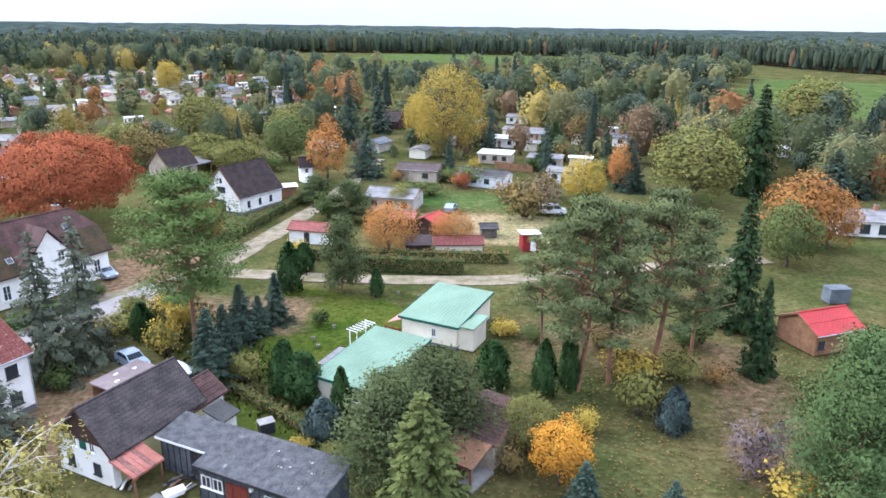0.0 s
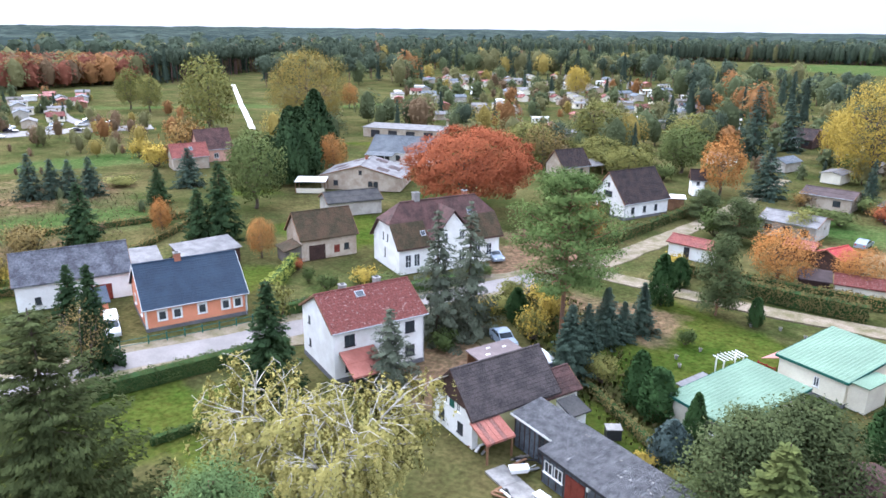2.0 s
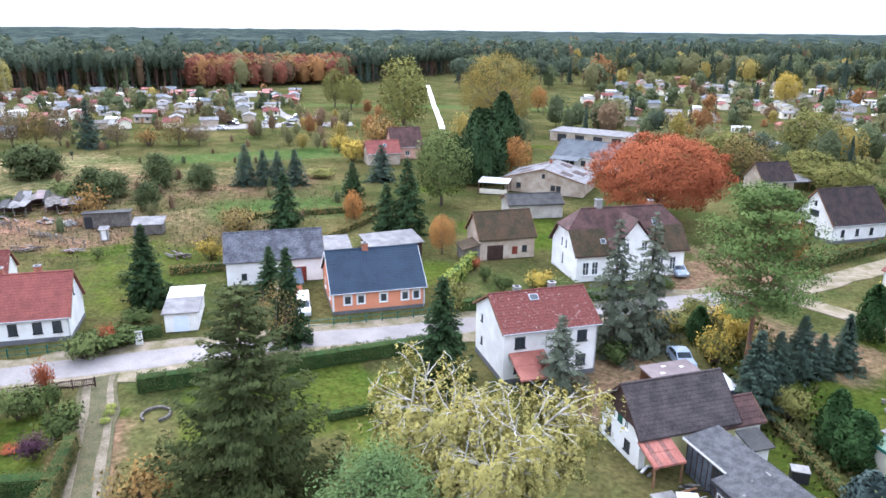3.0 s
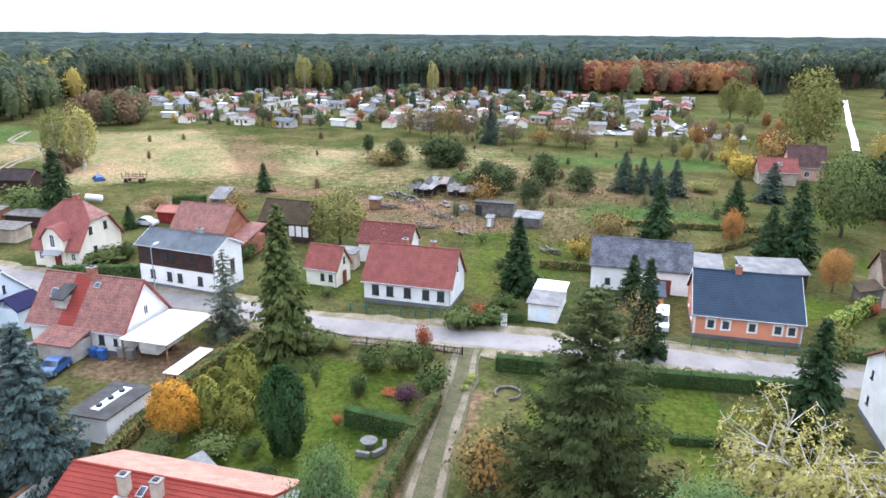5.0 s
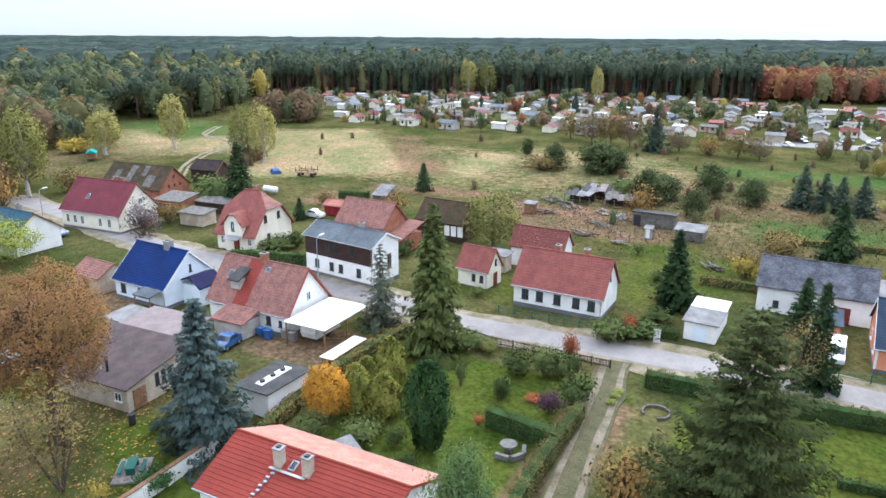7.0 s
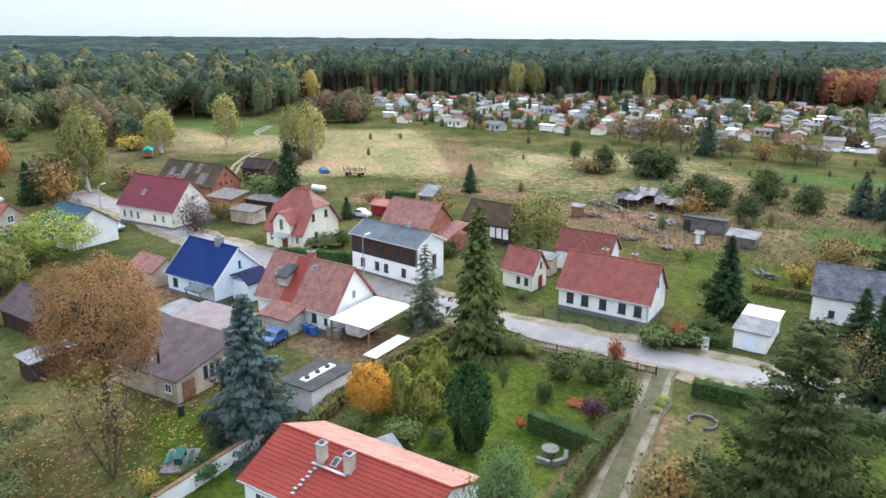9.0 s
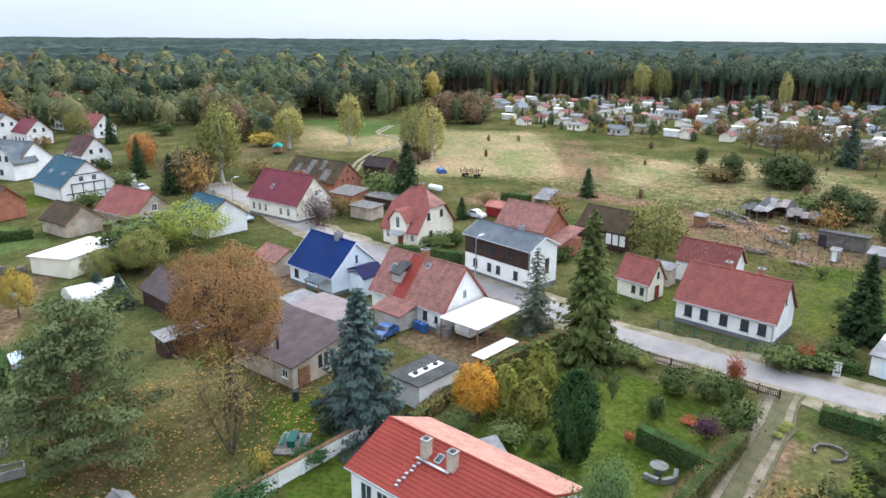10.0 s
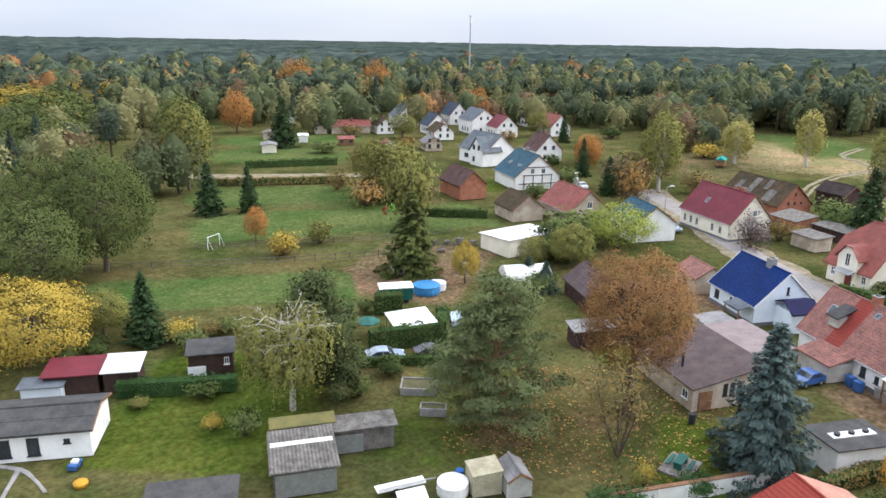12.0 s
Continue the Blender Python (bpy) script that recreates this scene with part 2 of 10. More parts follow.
L_ORANGE = leaf("orange_autumn_leaves", (0.42, 0.19, 0.055), (0.32, 0.16, 0.055))
L_AMBER = leaf("amber_orange_leaves", (0.58, 0.29, 0.037), (0.43, 0.205, 0.032))
L_RED = leaf("rust_red_leaves", (0.37, 0.115, 0.05), (0.27, 0.085, 0.04))
L_BROWN = leaf("copper_brown_leaves", (0.31, 0.18, 0.06), (0.2, 0.13, 0.045))
L_COPPER = leaf("red_copper_leaves", (0.32, 0.17, 0.068), (0.21, 0.12, 0.05))
L_BIRCH = leaf("pale_yellow_birch_leaves", (0.4, 0.345, 0.11), (0.3, 0.275, 0.09))
L_DULL = leaf("dull_brown_leaves", (0.19, 0.14, 0.08), (0.13, 0.105, 0.065))
L_MAUVE = leaf("bare_mauve_twigs", (0.2, 0.155, 0.155), (0.125, 0.1, 0.1))
L_PURPLE = leaf("purple_shrub_leaves", (0.112, 0.053, 0.075), (0.075, 0.038, 0.053))
L_THUJA = leaf("dark_thuja_fronds", (0.052, 0.098, 0.032), (0.034, 0.066, 0.023))
L_THUJA_GOLD = leaf("golden_green_thuja_fronds", (0.29, 0.27, 0.06), (0.17, 0.18, 0.04))
L_HEDGE = leaf("green_hedge_leaves", (0.085, 0.112, 0.034), (0.055, 0.076, 0.025))
L_HEDGE_DULL = leaf("dull_olive_hedge_leaves", (0.15, 0.125, 0.045), (0.09, 0.085, 0.032))
L_HEDGE_BROWN = leaf("brown_green_hedge_leaves", (0.234, 0.166, 0.058), (0.137, 0.108, 0.043))
L_FAR = tinted("far_woodland_leaves")


# ---- mesh tools ----
class Shape:
    """Collects the faces of one mesh."""

    def __init__(self):
        self.v, self.f = [], []

    def add(self, verts, faces):
        k = len(self.v)
        self.v += [tuple(p) for p in verts]
        self.f += [tuple(i + k for i in face) for face in faces]
        return self

    def box(self, x0, x1, y0, y1, z0, z1):
        return self.add([(x, y, z) for z in (z0, z1) for x, y in ((x0, y0), (x1, y0), (x1, y1), (x0, y1))],
                        [(3, 2, 1, 0), (4, 5, 6, 7), (0, 1, 5, 4), (1, 2, 6, 5), (2, 3, 7, 6), (3, 0, 4, 7)])

    def beam(self, a, b, w, h):
        """A square bar from a to b."""
        a, b = Vector(a), Vector(b)
        d = (b - a).normalized()
        s = d.cross(Vector((0, 0, 1)))
        s = Vector((1, 0, 0)) if s.length < 1e-3 else s.normalized()
        u = s.cross(d)
        ring = [p + s * i * w / 2 + u * j * h / 2 for p in (a, b) for i, j in ((-1, -1), (1, -1), (1, 1), (-1, 1))]
        return self.add(ring, [(3, 2, 1, 0), (4, 5, 6, 7), (0, 1, 5, 4), (1, 2, 6, 5), (2, 3, 7, 6), (3, 0, 4, 7)])

    def along_x(self, profile, x0, x1):
        """Extrudes a profile of (y, z) points along x."""
        n = len(profile)
        verts = [(x0, y, z) for y, z in profile] + [(x1, y, z) for y, z in profile]
        return self.add(verts, [tuple(range(n)), tuple(range(2 * n - 1, n - 1, -1))] + [((i + 1) % n, i, n + i, n + (i + 1) % n) for i in range(n)])

    def along_y(self, profile, y0, y1):
        """Extrudes a profile of (x, z) points along y."""
        n = len(profile)
        verts = [(x, y0, z) for x, z in profile] + [(x, y1, z) for x, z in profile]
        return self.add(verts, [tuple(range(n - 1, -1, -1)), tuple(range(n, 2 * n))] + [(i, (i + 1) % n, n + (i + 1) % n, n + i) for i in range(n)])

    def tube(self, points, radii, n=8):
        """A tapered, bent round bar."""
        points = [Vector(p) for p in points]
        rings = []
        for i, p in enumerate(points):
            d = (points[min(i + 1, len(points) - 1)] - points[max(i - 1, 0)]).normalized()
            s = d.cross(Vector((0.31, 0.95, 0.05))).normalized()
            u = d.cross(s)
            rings += [p + (s * math.cos(6.2832 * k / n) + u * math.sin(6.2832 * k / n)) * radii[i] for k in range(n)]
        faces = [(r * n + k, r * n + (k + 1) % n, (r + 1) * n + (k + 1) % n, (r + 1) * n + k) for r in range(len(points) - 1) for k in range(n)]
        faces += [tuple(range(n - 1, -1, -1)), tuple(range(len(rings) - n, len(rings)))]
        return self.add(rings, faces)

    def mesh(self, name, material):
        me = bpy.data.meshes.new(name)
        me.from_pydata(self.v, [], self.f)
        me.update()
        b = bmesh.new()
        b.from_mesh(me)
        bmesh.ops.recalc_face_normals(b, faces=b.faces)
        b.to_mesh(me)
        b.free()
        me.materials.append(material)
        return me


def part(name, shape, material, parent, label="", at=None):
    """One mesh under a thing or a part."""
    ob = new(name, shape.mesh(name, material) if isinstance(shape, Shape) else shape)
    ob.parent = parent
    if at is not None:
        ob.matrix_basis = at
    return tagged(ob, label)


def thing(name, x, y, yaw, label, category, group="", kind="", z=0.0):
    ob = new(name)
    ob.empty_display_size = 0.3
    ob.matrix_basis = pose(x, y, z, 0, 0, yaw)
    return tagged(ob, label, category, group, kind)


def solo(name, shape, material, label, category, group="", kind="", at=None):
    """A thing that is one mesh."""
    ob = new(name, shape.mesh(name, material))
    if at is not None:
        ob.matrix_basis = at
    return tagged(ob, label, category, group, kind)


def leaves(name, centre, size, material, rng, up=0.3, long=1.0, along=None, face=None):
    """A mesh of many small leaf-shaped faces at the given centres. face: the way that each one is turned, else out of the middle."""
    n = len(centre)
    a = rng.normal(size=(n, 3)) if along is None else along + rng.normal(size=(n, 3)) * 0.25
    a /= np.linalg.norm(a, axis=1)[:, None] + 1e-9
    if face is None:
        way = (centre - centre.mean(0) * np.array([1, 1, 0.8])) / (centre.std(0) + 0.05)
    else:
        way = face
    way = way / (np.linalg.norm(way, axis=1)[:, None] + 1e-9)
    nrm = rng.normal(size=(n, 3)) * 0.75 + way * 1.5 + np.array([0, 0, 0.4 + up])
    nrm /= np.linalg.norm(nrm, axis=1)[:, None] + 1e-9
    a = a - nrm * (a * nrm).sum(1)[:, None] * 0.7
    a /= np.linalg.norm(a, axis=1)[:, None] + 1e-9
    b = np.cross(nrm, a)
    b /= np.linalg.norm(b, axis=1)[:, None] + 1e-9
    s = (np.broadcast_to(size, (n,)) * rng.uniform(0.6, 1.35, n))[:, None]
    a, b = a * s * long * 0.5, b * s * 0.5
    verts = np.stack([centre - a, centre + b + a * 0.6, centre - b + a], 1)
    return cards(name, verts.reshape(-1, 3), material, None, way + np.array([0, 0, 0.55]) + rng.normal(size=(n, 3)) * 0.2, 3)


def cards(name, verts, material, tint=None, way=None, k=4):
    """A mesh of loose faces of k corners, optionally with a colour and a shading direction for each."""
    n = len(verts) // k
    if way is not None:
        q = verts.reshape(n, k, 3)
        out = np.cross(q[:, 1] - q[:, k - 1], q[:, 2] - q[:, 0])
        q = np.where(((out * way).sum(1) < 0)[:, None, None], q[:, ::-1], q)
        verts = q.reshape(-1, 3)
        way = way / (np.linalg.norm(way, axis=1)[:, None] + 1e-9)
    me = bpy.data.meshes.new(name)
    me.vertices.add(len(verts))
    me.vertices.foreach_set("co", np.ascontiguousarray(verts, dtype=np.float32).ravel())
    me.loops.add(k * n)
    me.loops.foreach_set("vertex_index", np.arange(k * n, dtype=np.int32))
    me.polygons.add(n)
    me.polygons.foreach_set("loop_start", np.arange(0, k * n, k, dtype=np.int32))
    me.polygons.foreach_set("use_smooth", np.ones(n, dtype=bool))
    if tint is not None:
        layer = me.color_attributes.new("tint", "FLOAT_COLOR", "POINT")
        rgba = np.ones((k * n, 4), dtype=np.float32)
        rgba[:, :3] = np.repeat(tint, k, 0)
        layer.data.foreach_set("color", rgba.ravel())
    me.update()
    if way is not None:
        me.normals_split_custom_set_from_vertices(np.repeat(way, k, 0).astype(np.float32))
    me.materials.append(material)
    return me


# ---- ground ----
def ground_material():
    m = mat("meadow_ground", (0.1, 0.098, 0.042), (0.06, 0.063, 0.025), 0.95, 0.09, 2.2, 0.35, 0.5, spec=0.0)
    n, l = m.node_tree.nodes, m.node_tree.links
    b = n["Principled BSDF"]
    geo, zone, split = n.new("ShaderNodeNewGeometry"), n.new("ShaderNodeVertexColor"), n.new("ShaderNodeSeparateColor")
    zone.layer_name = "zone"
    l.new(zone.outputs["Color"], split.inputs["Color"])
    rough = n.new("ShaderNodeTexNoise")
    rough.inputs["Scale"].default_value, rough.inputs["Detail"].default_value = 0.35, 7
    rough.inputs["Roughness"].default_value = 0.7
    l.new(geo.outputs["Position"], rough.inputs["Vector"])
    small = n.new("ShaderNodeTexNoise")
    small.inputs["Scale"].default_value, small.inputs["Detail"].default_value = 1.6, 5
    l.new(geo.outputs["Position"], small.inputs["Vector"])
    last = b.inputs["Base Color"].links[0].from_socket
    for channel, ca, cb in (("Red", (0.056, 0.082, 0.016), (0.078, 0.094, 0.021)), ("Green", (0.31, 0.25, 0.155), (0.19, 0.168, 0.09)), ("Blue", (0.21, 0.142, 0.098), (0.11, 0.08, 0.05)), ("Alpha", (0.062, 0.1, 0.032), (0.094, 0.118, 0.046))):
        tone = n.new("ShaderNodeValToRGB")
        tone.color_ramp.elements[0].position, tone.color_ramp.elements[0].color = 0.35, (*ca, 1)
        tone.color_ramp.elements[1].position, tone.color_ramp.elements[1].color = 0.65, (*cb, 1)
        l.new(small.outputs["Fac"], tone.inputs["Fac"])
        grain = n.new("ShaderNodeVectorMath")
        grain.operation = "SCALE"
        l.new(tone.outputs["Color"], grain.inputs[0])
        for node in n:
            if node.type == "MAP_RANGE" and node.label != "edge":
                l.new(node.outputs["Result"], grain.inputs["Scale"])
        # the edge of a patch is frayed by the noise
        edge, clip = n.new("ShaderNodeMath"), n.new("ShaderNodeMapRange")
        edge.operation = "ADD"
        l.new(zone.outputs["Alpha"] if channel == "Alpha" else split.outputs[channel], edge.inputs[0])
        l.new(rough.outputs["Fac"], edge.inputs[1])
        clip.inputs["From Min"].default_value, clip.inputs["From Max"].default_value = 0.85, 1.25
        clip.label = "edge"
        l.new(edge.outputs[0], clip.inputs["Value"])
        mix = n.new("ShaderNodeMix")
        mix.data_type = "RGBA"
        l.new(clip.outputs["Result"], mix.inputs[0])
        l.new(last, mix.inputs[6])
        l.new(grain.outputs["Vector"], mix.inputs[7])
        last = mix.outputs[2]
    # broad tints of the turf, from moss to straw
    wide, hue, blend = n.new("ShaderNodeTexNoise"), n.new("ShaderNodeValToRGB"), n.new("ShaderNodeVectorMath")
    wide.inputs["Scale"].default_value, wide.inputs["Detail"].default_value, wide.inputs["Roughness"].default_value = 0.06, 9, 0.72
    l.new(geo.outputs["Position"], wide.inputs["Vector"])
    l.new(wide.outputs["Fac"], hue.inputs["Fac"])
    hue.color_ramp.elements[0].position, hue.color_ramp.elements[0].color = 0.36, (0.6, 0.78, 0.55, 1)
    hue.color_ramp.elements[1].position, hue.color_ramp.elements[1].color = 0.64, (1.3, 1.08, 1.05, 1)
    blend.operation = "MULTIPLY"
    l.new(last, blend.inputs[0])
    l.new(hue.outputs["Color"], blend.inputs[1])
    # tussocks and trodden spots
    tuft, dark, spots_ = n.new("ShaderNodeTexNoise"), n.new("ShaderNodeMapRange"), n.new("ShaderNodeVectorMath")
    tuft.inputs["Scale"].default_value, tuft.inputs["Detail"].default_value, tuft.inputs["Roughness"].default_value = 0.7, 10, 0.78
    dark.label = "edge"
    dark.inputs["From Min"].default_value, dark.inputs["From Max"].default_value = 0.36, 0.64
    dark.inputs["To Min"].default_value, dark.inputs["To Max"].default_value = 0.7, 1.22
    l.new(geo.outputs["Position"], tuft.inputs["Vector"])
    l.new(tuft.outputs["Fac"], dark.inputs["Value"])
    spots_.operation = "SCALE"
    l.new(blend.outputs["Vector"], spots_.inputs[0])
    l.new(dark.outputs["Result"], spots_.inputs["Scale"])
    l.new(spots_.outputs["Vector"], b.inputs["Base Color"])
    return m


# Patches: centre x, y, half length, half width, heading, fade, share
LAWNS = [(-42, -44, 12, 7, 30, 6, 0.55), (-131, 171, 9, 5, 20, 3, 0.8), (-113, 106, 8, 6, 40, 4, 0.7), (-59, 4, 12, 11, 61, 2), (-55, 31, 9, 8, 61, 3), (-44, 38, 6, 8, 61, 4), (-12, 74, 14, 12, -25, 4), (-16, 54, 10, 4, -25, 3), (-48, -22, 12, 3, 31, 3),
         (-26, -60, 12, 10, 45, 4), (-100, 42, 16, 10, 61, 6, 0.6), (-76, 92, 10, 10, 61, 5), (-96, 8, 9, 8, 61, 4, 0.55), (-68, -42, 5, 5, 60, 3), (-118, 37, 9, 5, 61, 3), (-92, 32, 8, 9, 61, 5, 0.6), (-72, 66, 5, 5, 61, 3), (-114, -76, 8, 6, 61, 4), (-122, -122, 8, 6, 61, 3)]
FIELDS = [(-40, -90, 19, 6.5, 151, 2), (-77, -112, 29, 11, 153, 5), (-78, -141, 19, 10, 150, 5), (-108, -190, 21, 16, 120, 8), (-130, -220, 24, 12, 150, 8), (-176, 98, 26, 8, 65, 5), (-120, 70, 14, 10, 61, 8, 0.8), (-235, 225, 66, 6, 42, 4), (90, 745, 190, 95, -25, 12), (205, 395, 115, 42, 62, 10),
          (-270, -96, 34, 18, 45, 14, 0.8), (-238, -52, 26, 16, 12, 14, 0.45), (4, 140, 12, 8, -10, 6, 0.8), (-92, 176, 22, 7, 20, 4), (-160, 140, 14, 10, 45, 6, 0.7)]
DRY = [(-222, -38, 48, 26, 12, 14, 0.8), (-196, 12, 23, 9, -20, 14, 0.85), (-185, 22, 50, 34, 61, 18, 0.5), (-240, -85, 36, 26, 20, 18, 0.75), (-126, 54, 14, 10, 61, 10, 0.5), (-160, 60, 24, 20, 61, 14, 0.45), (-200, 40, 26, 22, 61, 14, 0.6), (8, 120, 12, 10, 0, 6), (-44, -101, 19, 1.5, 144, 2, 0.35)]
EARTH = [(-68, -80, 14, 10, 30, 4), (-50, 10, 3, 14, 61, 3), (-34, 57, 7, 7, 61, 5), (-215, -7, 40, 8, 8, 5, 0.62), (-134, 27, 19, 11, 61, 5, 0.95), (-160, -2, 16, 5, 70, 5, 0.8), (-150, -20, 10, 8, 61, 6, 0.8),
         (-24, 80, 8, 6, 0, 5), (-45, 93, 6, 8, 61, 4), (-41, 103, 4, 12, 61, 3), (-75, -15, 6, 5, 61, 3), (30, 60, 5, 15, -12, 5, 0.62), (-43.5, -38.5, 5, 4, 30, 4, 0.5), (-88, -48, 8, 6, 60, 4), (-105, -130, 6, 10, 30, 4)]
SCRUB = [(-120, 52, 22, 16, 61, 12), (17, 72, 12, 10, 0, 8), (-52, -33, 4, 5, 30, 6), (-150, 66, 34, 24, 61, 15), (-200, -100, 30, 20, 20, 12)]


def patches(x, y, rows):
    """How far each place belongs to any of the patches, 0 to 1."""
    most = np.zeros_like(x)
    for cx, cy, hx, hy, turn, fade, *share in rows:
        c, s = math.cos(radians(turn)), math.sin(radians(turn))
        u, v = (x - cx) * c + (y - cy) * s, -(x - cx) * s + (y - cy) * c
        out = np.maximum(np.abs(u) - hx, np.abs(v) - hy)
        most = np.maximum(most, np.clip(0.5 - out / fade, 0, 1) * (share[0] if share else 1.0))
    return most


radii = [0.0] + [9.0 * 1.033 ** k for k in range(196)]
turns = 240
ang = np.arange(turns) * 2 * math.pi / turns
gx = np.concatenate([[0.0]] + [r * np.cos(ang) for r in radii[1:]])
gy = np.concatenate([[0.0]] + [r * np.sin(ang) for r in radii[1:]])
gz = np.array([noise.noise((px * 0.05, py * 0.05, 0)) * 0.12 for px, py in zip(gx, gy)])
me = bpy.data.meshes.new("ground")
faces = [(0, 1 + k, 1 + (k + 1) % turns) for k in range(turns)]
for r in range(len(radii) - 2):
    a, b = 1 + r * turns, 1 + (r + 1) * turns
    faces += [(a + k, b + k, b + (k + 1) % turns, a + (k + 1) % turns) for k in range(turns)]
me.from_pydata(np.stack([gx, gy, gz - 0.12], 1).tolist(), [], faces)
layer = me.color_attributes.new("zone", "FLOAT_COLOR", "POINT")
rgba = np.ones((len(gx), 4), dtype=np.float32)
rgba[:, 0], rgba[:, 1], rgba[:, 2], rgba[:, 3] = patches(gx, gy, LAWNS), patches(gx, gy, DRY), np.maximum(patches(gx, gy, EARTH), 0.5 * patches(gx, gy, SCRUB)), patches(gx, gy, FIELDS)
layer.data.foreach_set("color", rgba.ravel())
me.materials.append(ground_material())
tagged(new("ground", me), "autumn meadow, lawns and bare brown earth", "ground", kind="structure")

ROAD = mat("pale_worn_asphalt", (0.275, 0.247, 0.23), (0.21, 0.19, 0.178), 0.9, 0.25, 7, 0.12, 0.15)
SAND = mat("sandy_verge", (0.27, 0.22, 0.16), (0.14, 0.122, 0.06), 0.95, 0.5, 5, 0.25, 0.25)
DIRT = mat("rutted_dirt_track", (0.105, 0.09, 0.047), (0.066, 0.066, 0.028), 0.95, 0.8, 5, 0.3, 0.25)
RUT = mat("worn_sandy_rut", (0.21, 0.172, 0.125), (0.115, 0.098, 0.06), 0.95, 0.5, 5, 0.25, 0.25)
PAVING = mat("grey_paving", (0.26, 0.24, 0.222), (0.18, 0.167, 0.155), 0.9, 0.6, 6, 0.15, 0.15)


def smooth_line(points, step=2.0):
    """A curve through the points, as evenly spaced places."""
    pts = [Vector((*p, 0)) for p in points]
    out = []
    for i in range(len(pts) - 1):
        p0, p1, p2, p3 = pts[max(i - 1, 0)], pts[i], pts[i + 1], pts[min(i + 2, len(pts) - 1)]
        n = max(2, int((p2 - p1).length / step))
        for k in range(n):
            t = k / n
            out.append(0.5 * (2 * p1 + (p2 - p0) * t + (2 * p0 - 5 * p1 + 4 * p2 - p3) * t * t + (3 * p1 - p0 - 3 * p2 + p3) * t ** 3))
    return out + [pts[-1]]


def ribbon(name, points, width, z, material, label, category="road", thick=0.3, ragged=0.0):
    """A strip of road with a real edge."""
    line, s, k = smooth_line(points), Shape(), 0
    rows = []
    for i, p in enumerate(line):
        d = (line[min(i + 1, len(line) - 1)] - line[max(i - 1, 0)]).normalized()
        side = Vector((-d.y, d.x, 0))
        w = width[0] + (width[1] - width[0]) * i / (len(line) - 1) if isinstance(width, tuple) else width
        wl, wr = (w / 2 + ragged * noise.noise((p.x * 0.3, p.y * 0.3, q)) for q in (1.5, 7.5))
        rows.append([p + side * wl + Vector((0, 0, z - 0.04)), p + side * (wl - 0.15) + Vector((0, 0, z)), p - side * (wr - 0.15) + Vector((0, 0, z)), p - side * wr + Vector((0, 0, z - 0.04))])
    verts = [(v.x, v.y, v.z) for row in rows for v in row] + [(v.x, v.y, z - thick) for row in rows for v in (row[0], row[3])]
    n, faces = len(rows), []
    for i in range(n - 1):
        faces += [(4 * i + j, 4 * i + j + 1, 4 * i + 5 + j, 4 * i + 4 + j) for j in range(3)]
        faces += [(4 * i, 4 * i + 4, 4 * n + 2 * i + 2, 4 * n + 2 * i), (4 * i + 3, 4 * n + 2 * i + 1, 4 * n + 2 * i + 3, 4 * i + 7)]
    s.add(verts, faces)
    return solo(name, s, material, label, category, kind="structure")


MAIN = [(-150, -92), (-135, -72), (-118, -52), (-101, -27), (-90, -9), (-81, 4), (-75, 16.6), (-70.5, 26), (-64, 39.6), (-59, 47.8), (-54.8, 56.2), (-49, 67), (-43, 78.7), (-37.5, 89), (-32.5, 99.5), (-28, 117), (-23.3, 139.3), (-20, 160), (-17, 185)]
LANE = MAIN[13:]
MAIN = MAIN[:14]
ribbon("verge", MAIN, 8.6, 0.0, SAND, "sandy grass verge along the village road", "verge", ragged=1.6)
ribbon("road", MAIN, (5.0, 4.0), 0.05, ROAD, "pale worn asphalt village road", ragged=0.3)
ribbon("village_lane", LANE, (4.2, 3.0), 0.03, SAND, "sandy village lane beside a hedge", ragged=0.5)
ribbon("side_road", [(-35, 95.5), (-20, 93.5), (-5, 92.8), (10, 93.5), (28, 99), (50, 104)], 3.6, 0.035, SAND, "sandy unpaved side road", ragged=0.5)
ribbon("side_lane", [(-45, 76.5), (-42.5, 73), (-37, 68.5), (-31, 63.8), (-27, 60.5)], 3.0, 0.03, DIRT, "dirt lane between hedges", ragged=0.5)
ribbon("dirt_track", [(-70.5, 19.6), (-61, 16), (-52, 12.0), (-45.4, 9.4), (-36, 6)], 3.6, 0.02, DIRT, "grassy dirt track between hedges", ragged=0.5)
for off in (-1.0, 1.0):
    ribbon("wheel_rut", [(-70.3 + off * 0.4, 19.6 + off), (-61 + off * 0.4, 16 + off), (-52 + off * 0.4, 12.0 + off), (-45.4 + off * 0.4, 9.4 + off), (-36 + off * 0.4, 6 + off)], 0.75, 0.045, RUT, "worn sandy wheel rut", "track", ragged=0.3)
for off in (-0.9, 0.9):
    ribbon("field_rut", [(-166 , -62 + off), (-188, -67 + off), (-208, -68.5 + off), (-228, -66 + off), (-240 + off, -72), (-247 + off, -80), (-256, -83 + off), (-275, -84 + off)], 0.95, 0.04, SAND, "pale wheel rut across the meadow", "track", ragged=0.3)
ribbon("far_path", [(-182, 173.5), (-188, 179), (-218, 205), (-253, 235), (-332, 304)], 2.1, 0.05, mat("white_gravel", (0.8, 0.78, 0.72), (0.7, 0.68, 0.62), 0.9), "white gravel path towards the woods", "path", ragged=0.4)
ribbon("plot_path", [(-70, -175), (-78.3, -169.3), (-91, -160), (-103.4, -151.6), (-112, -146)], 6.0, 0.03, SAND, "pale sandy path between hedges", "path", ragged=0.4)
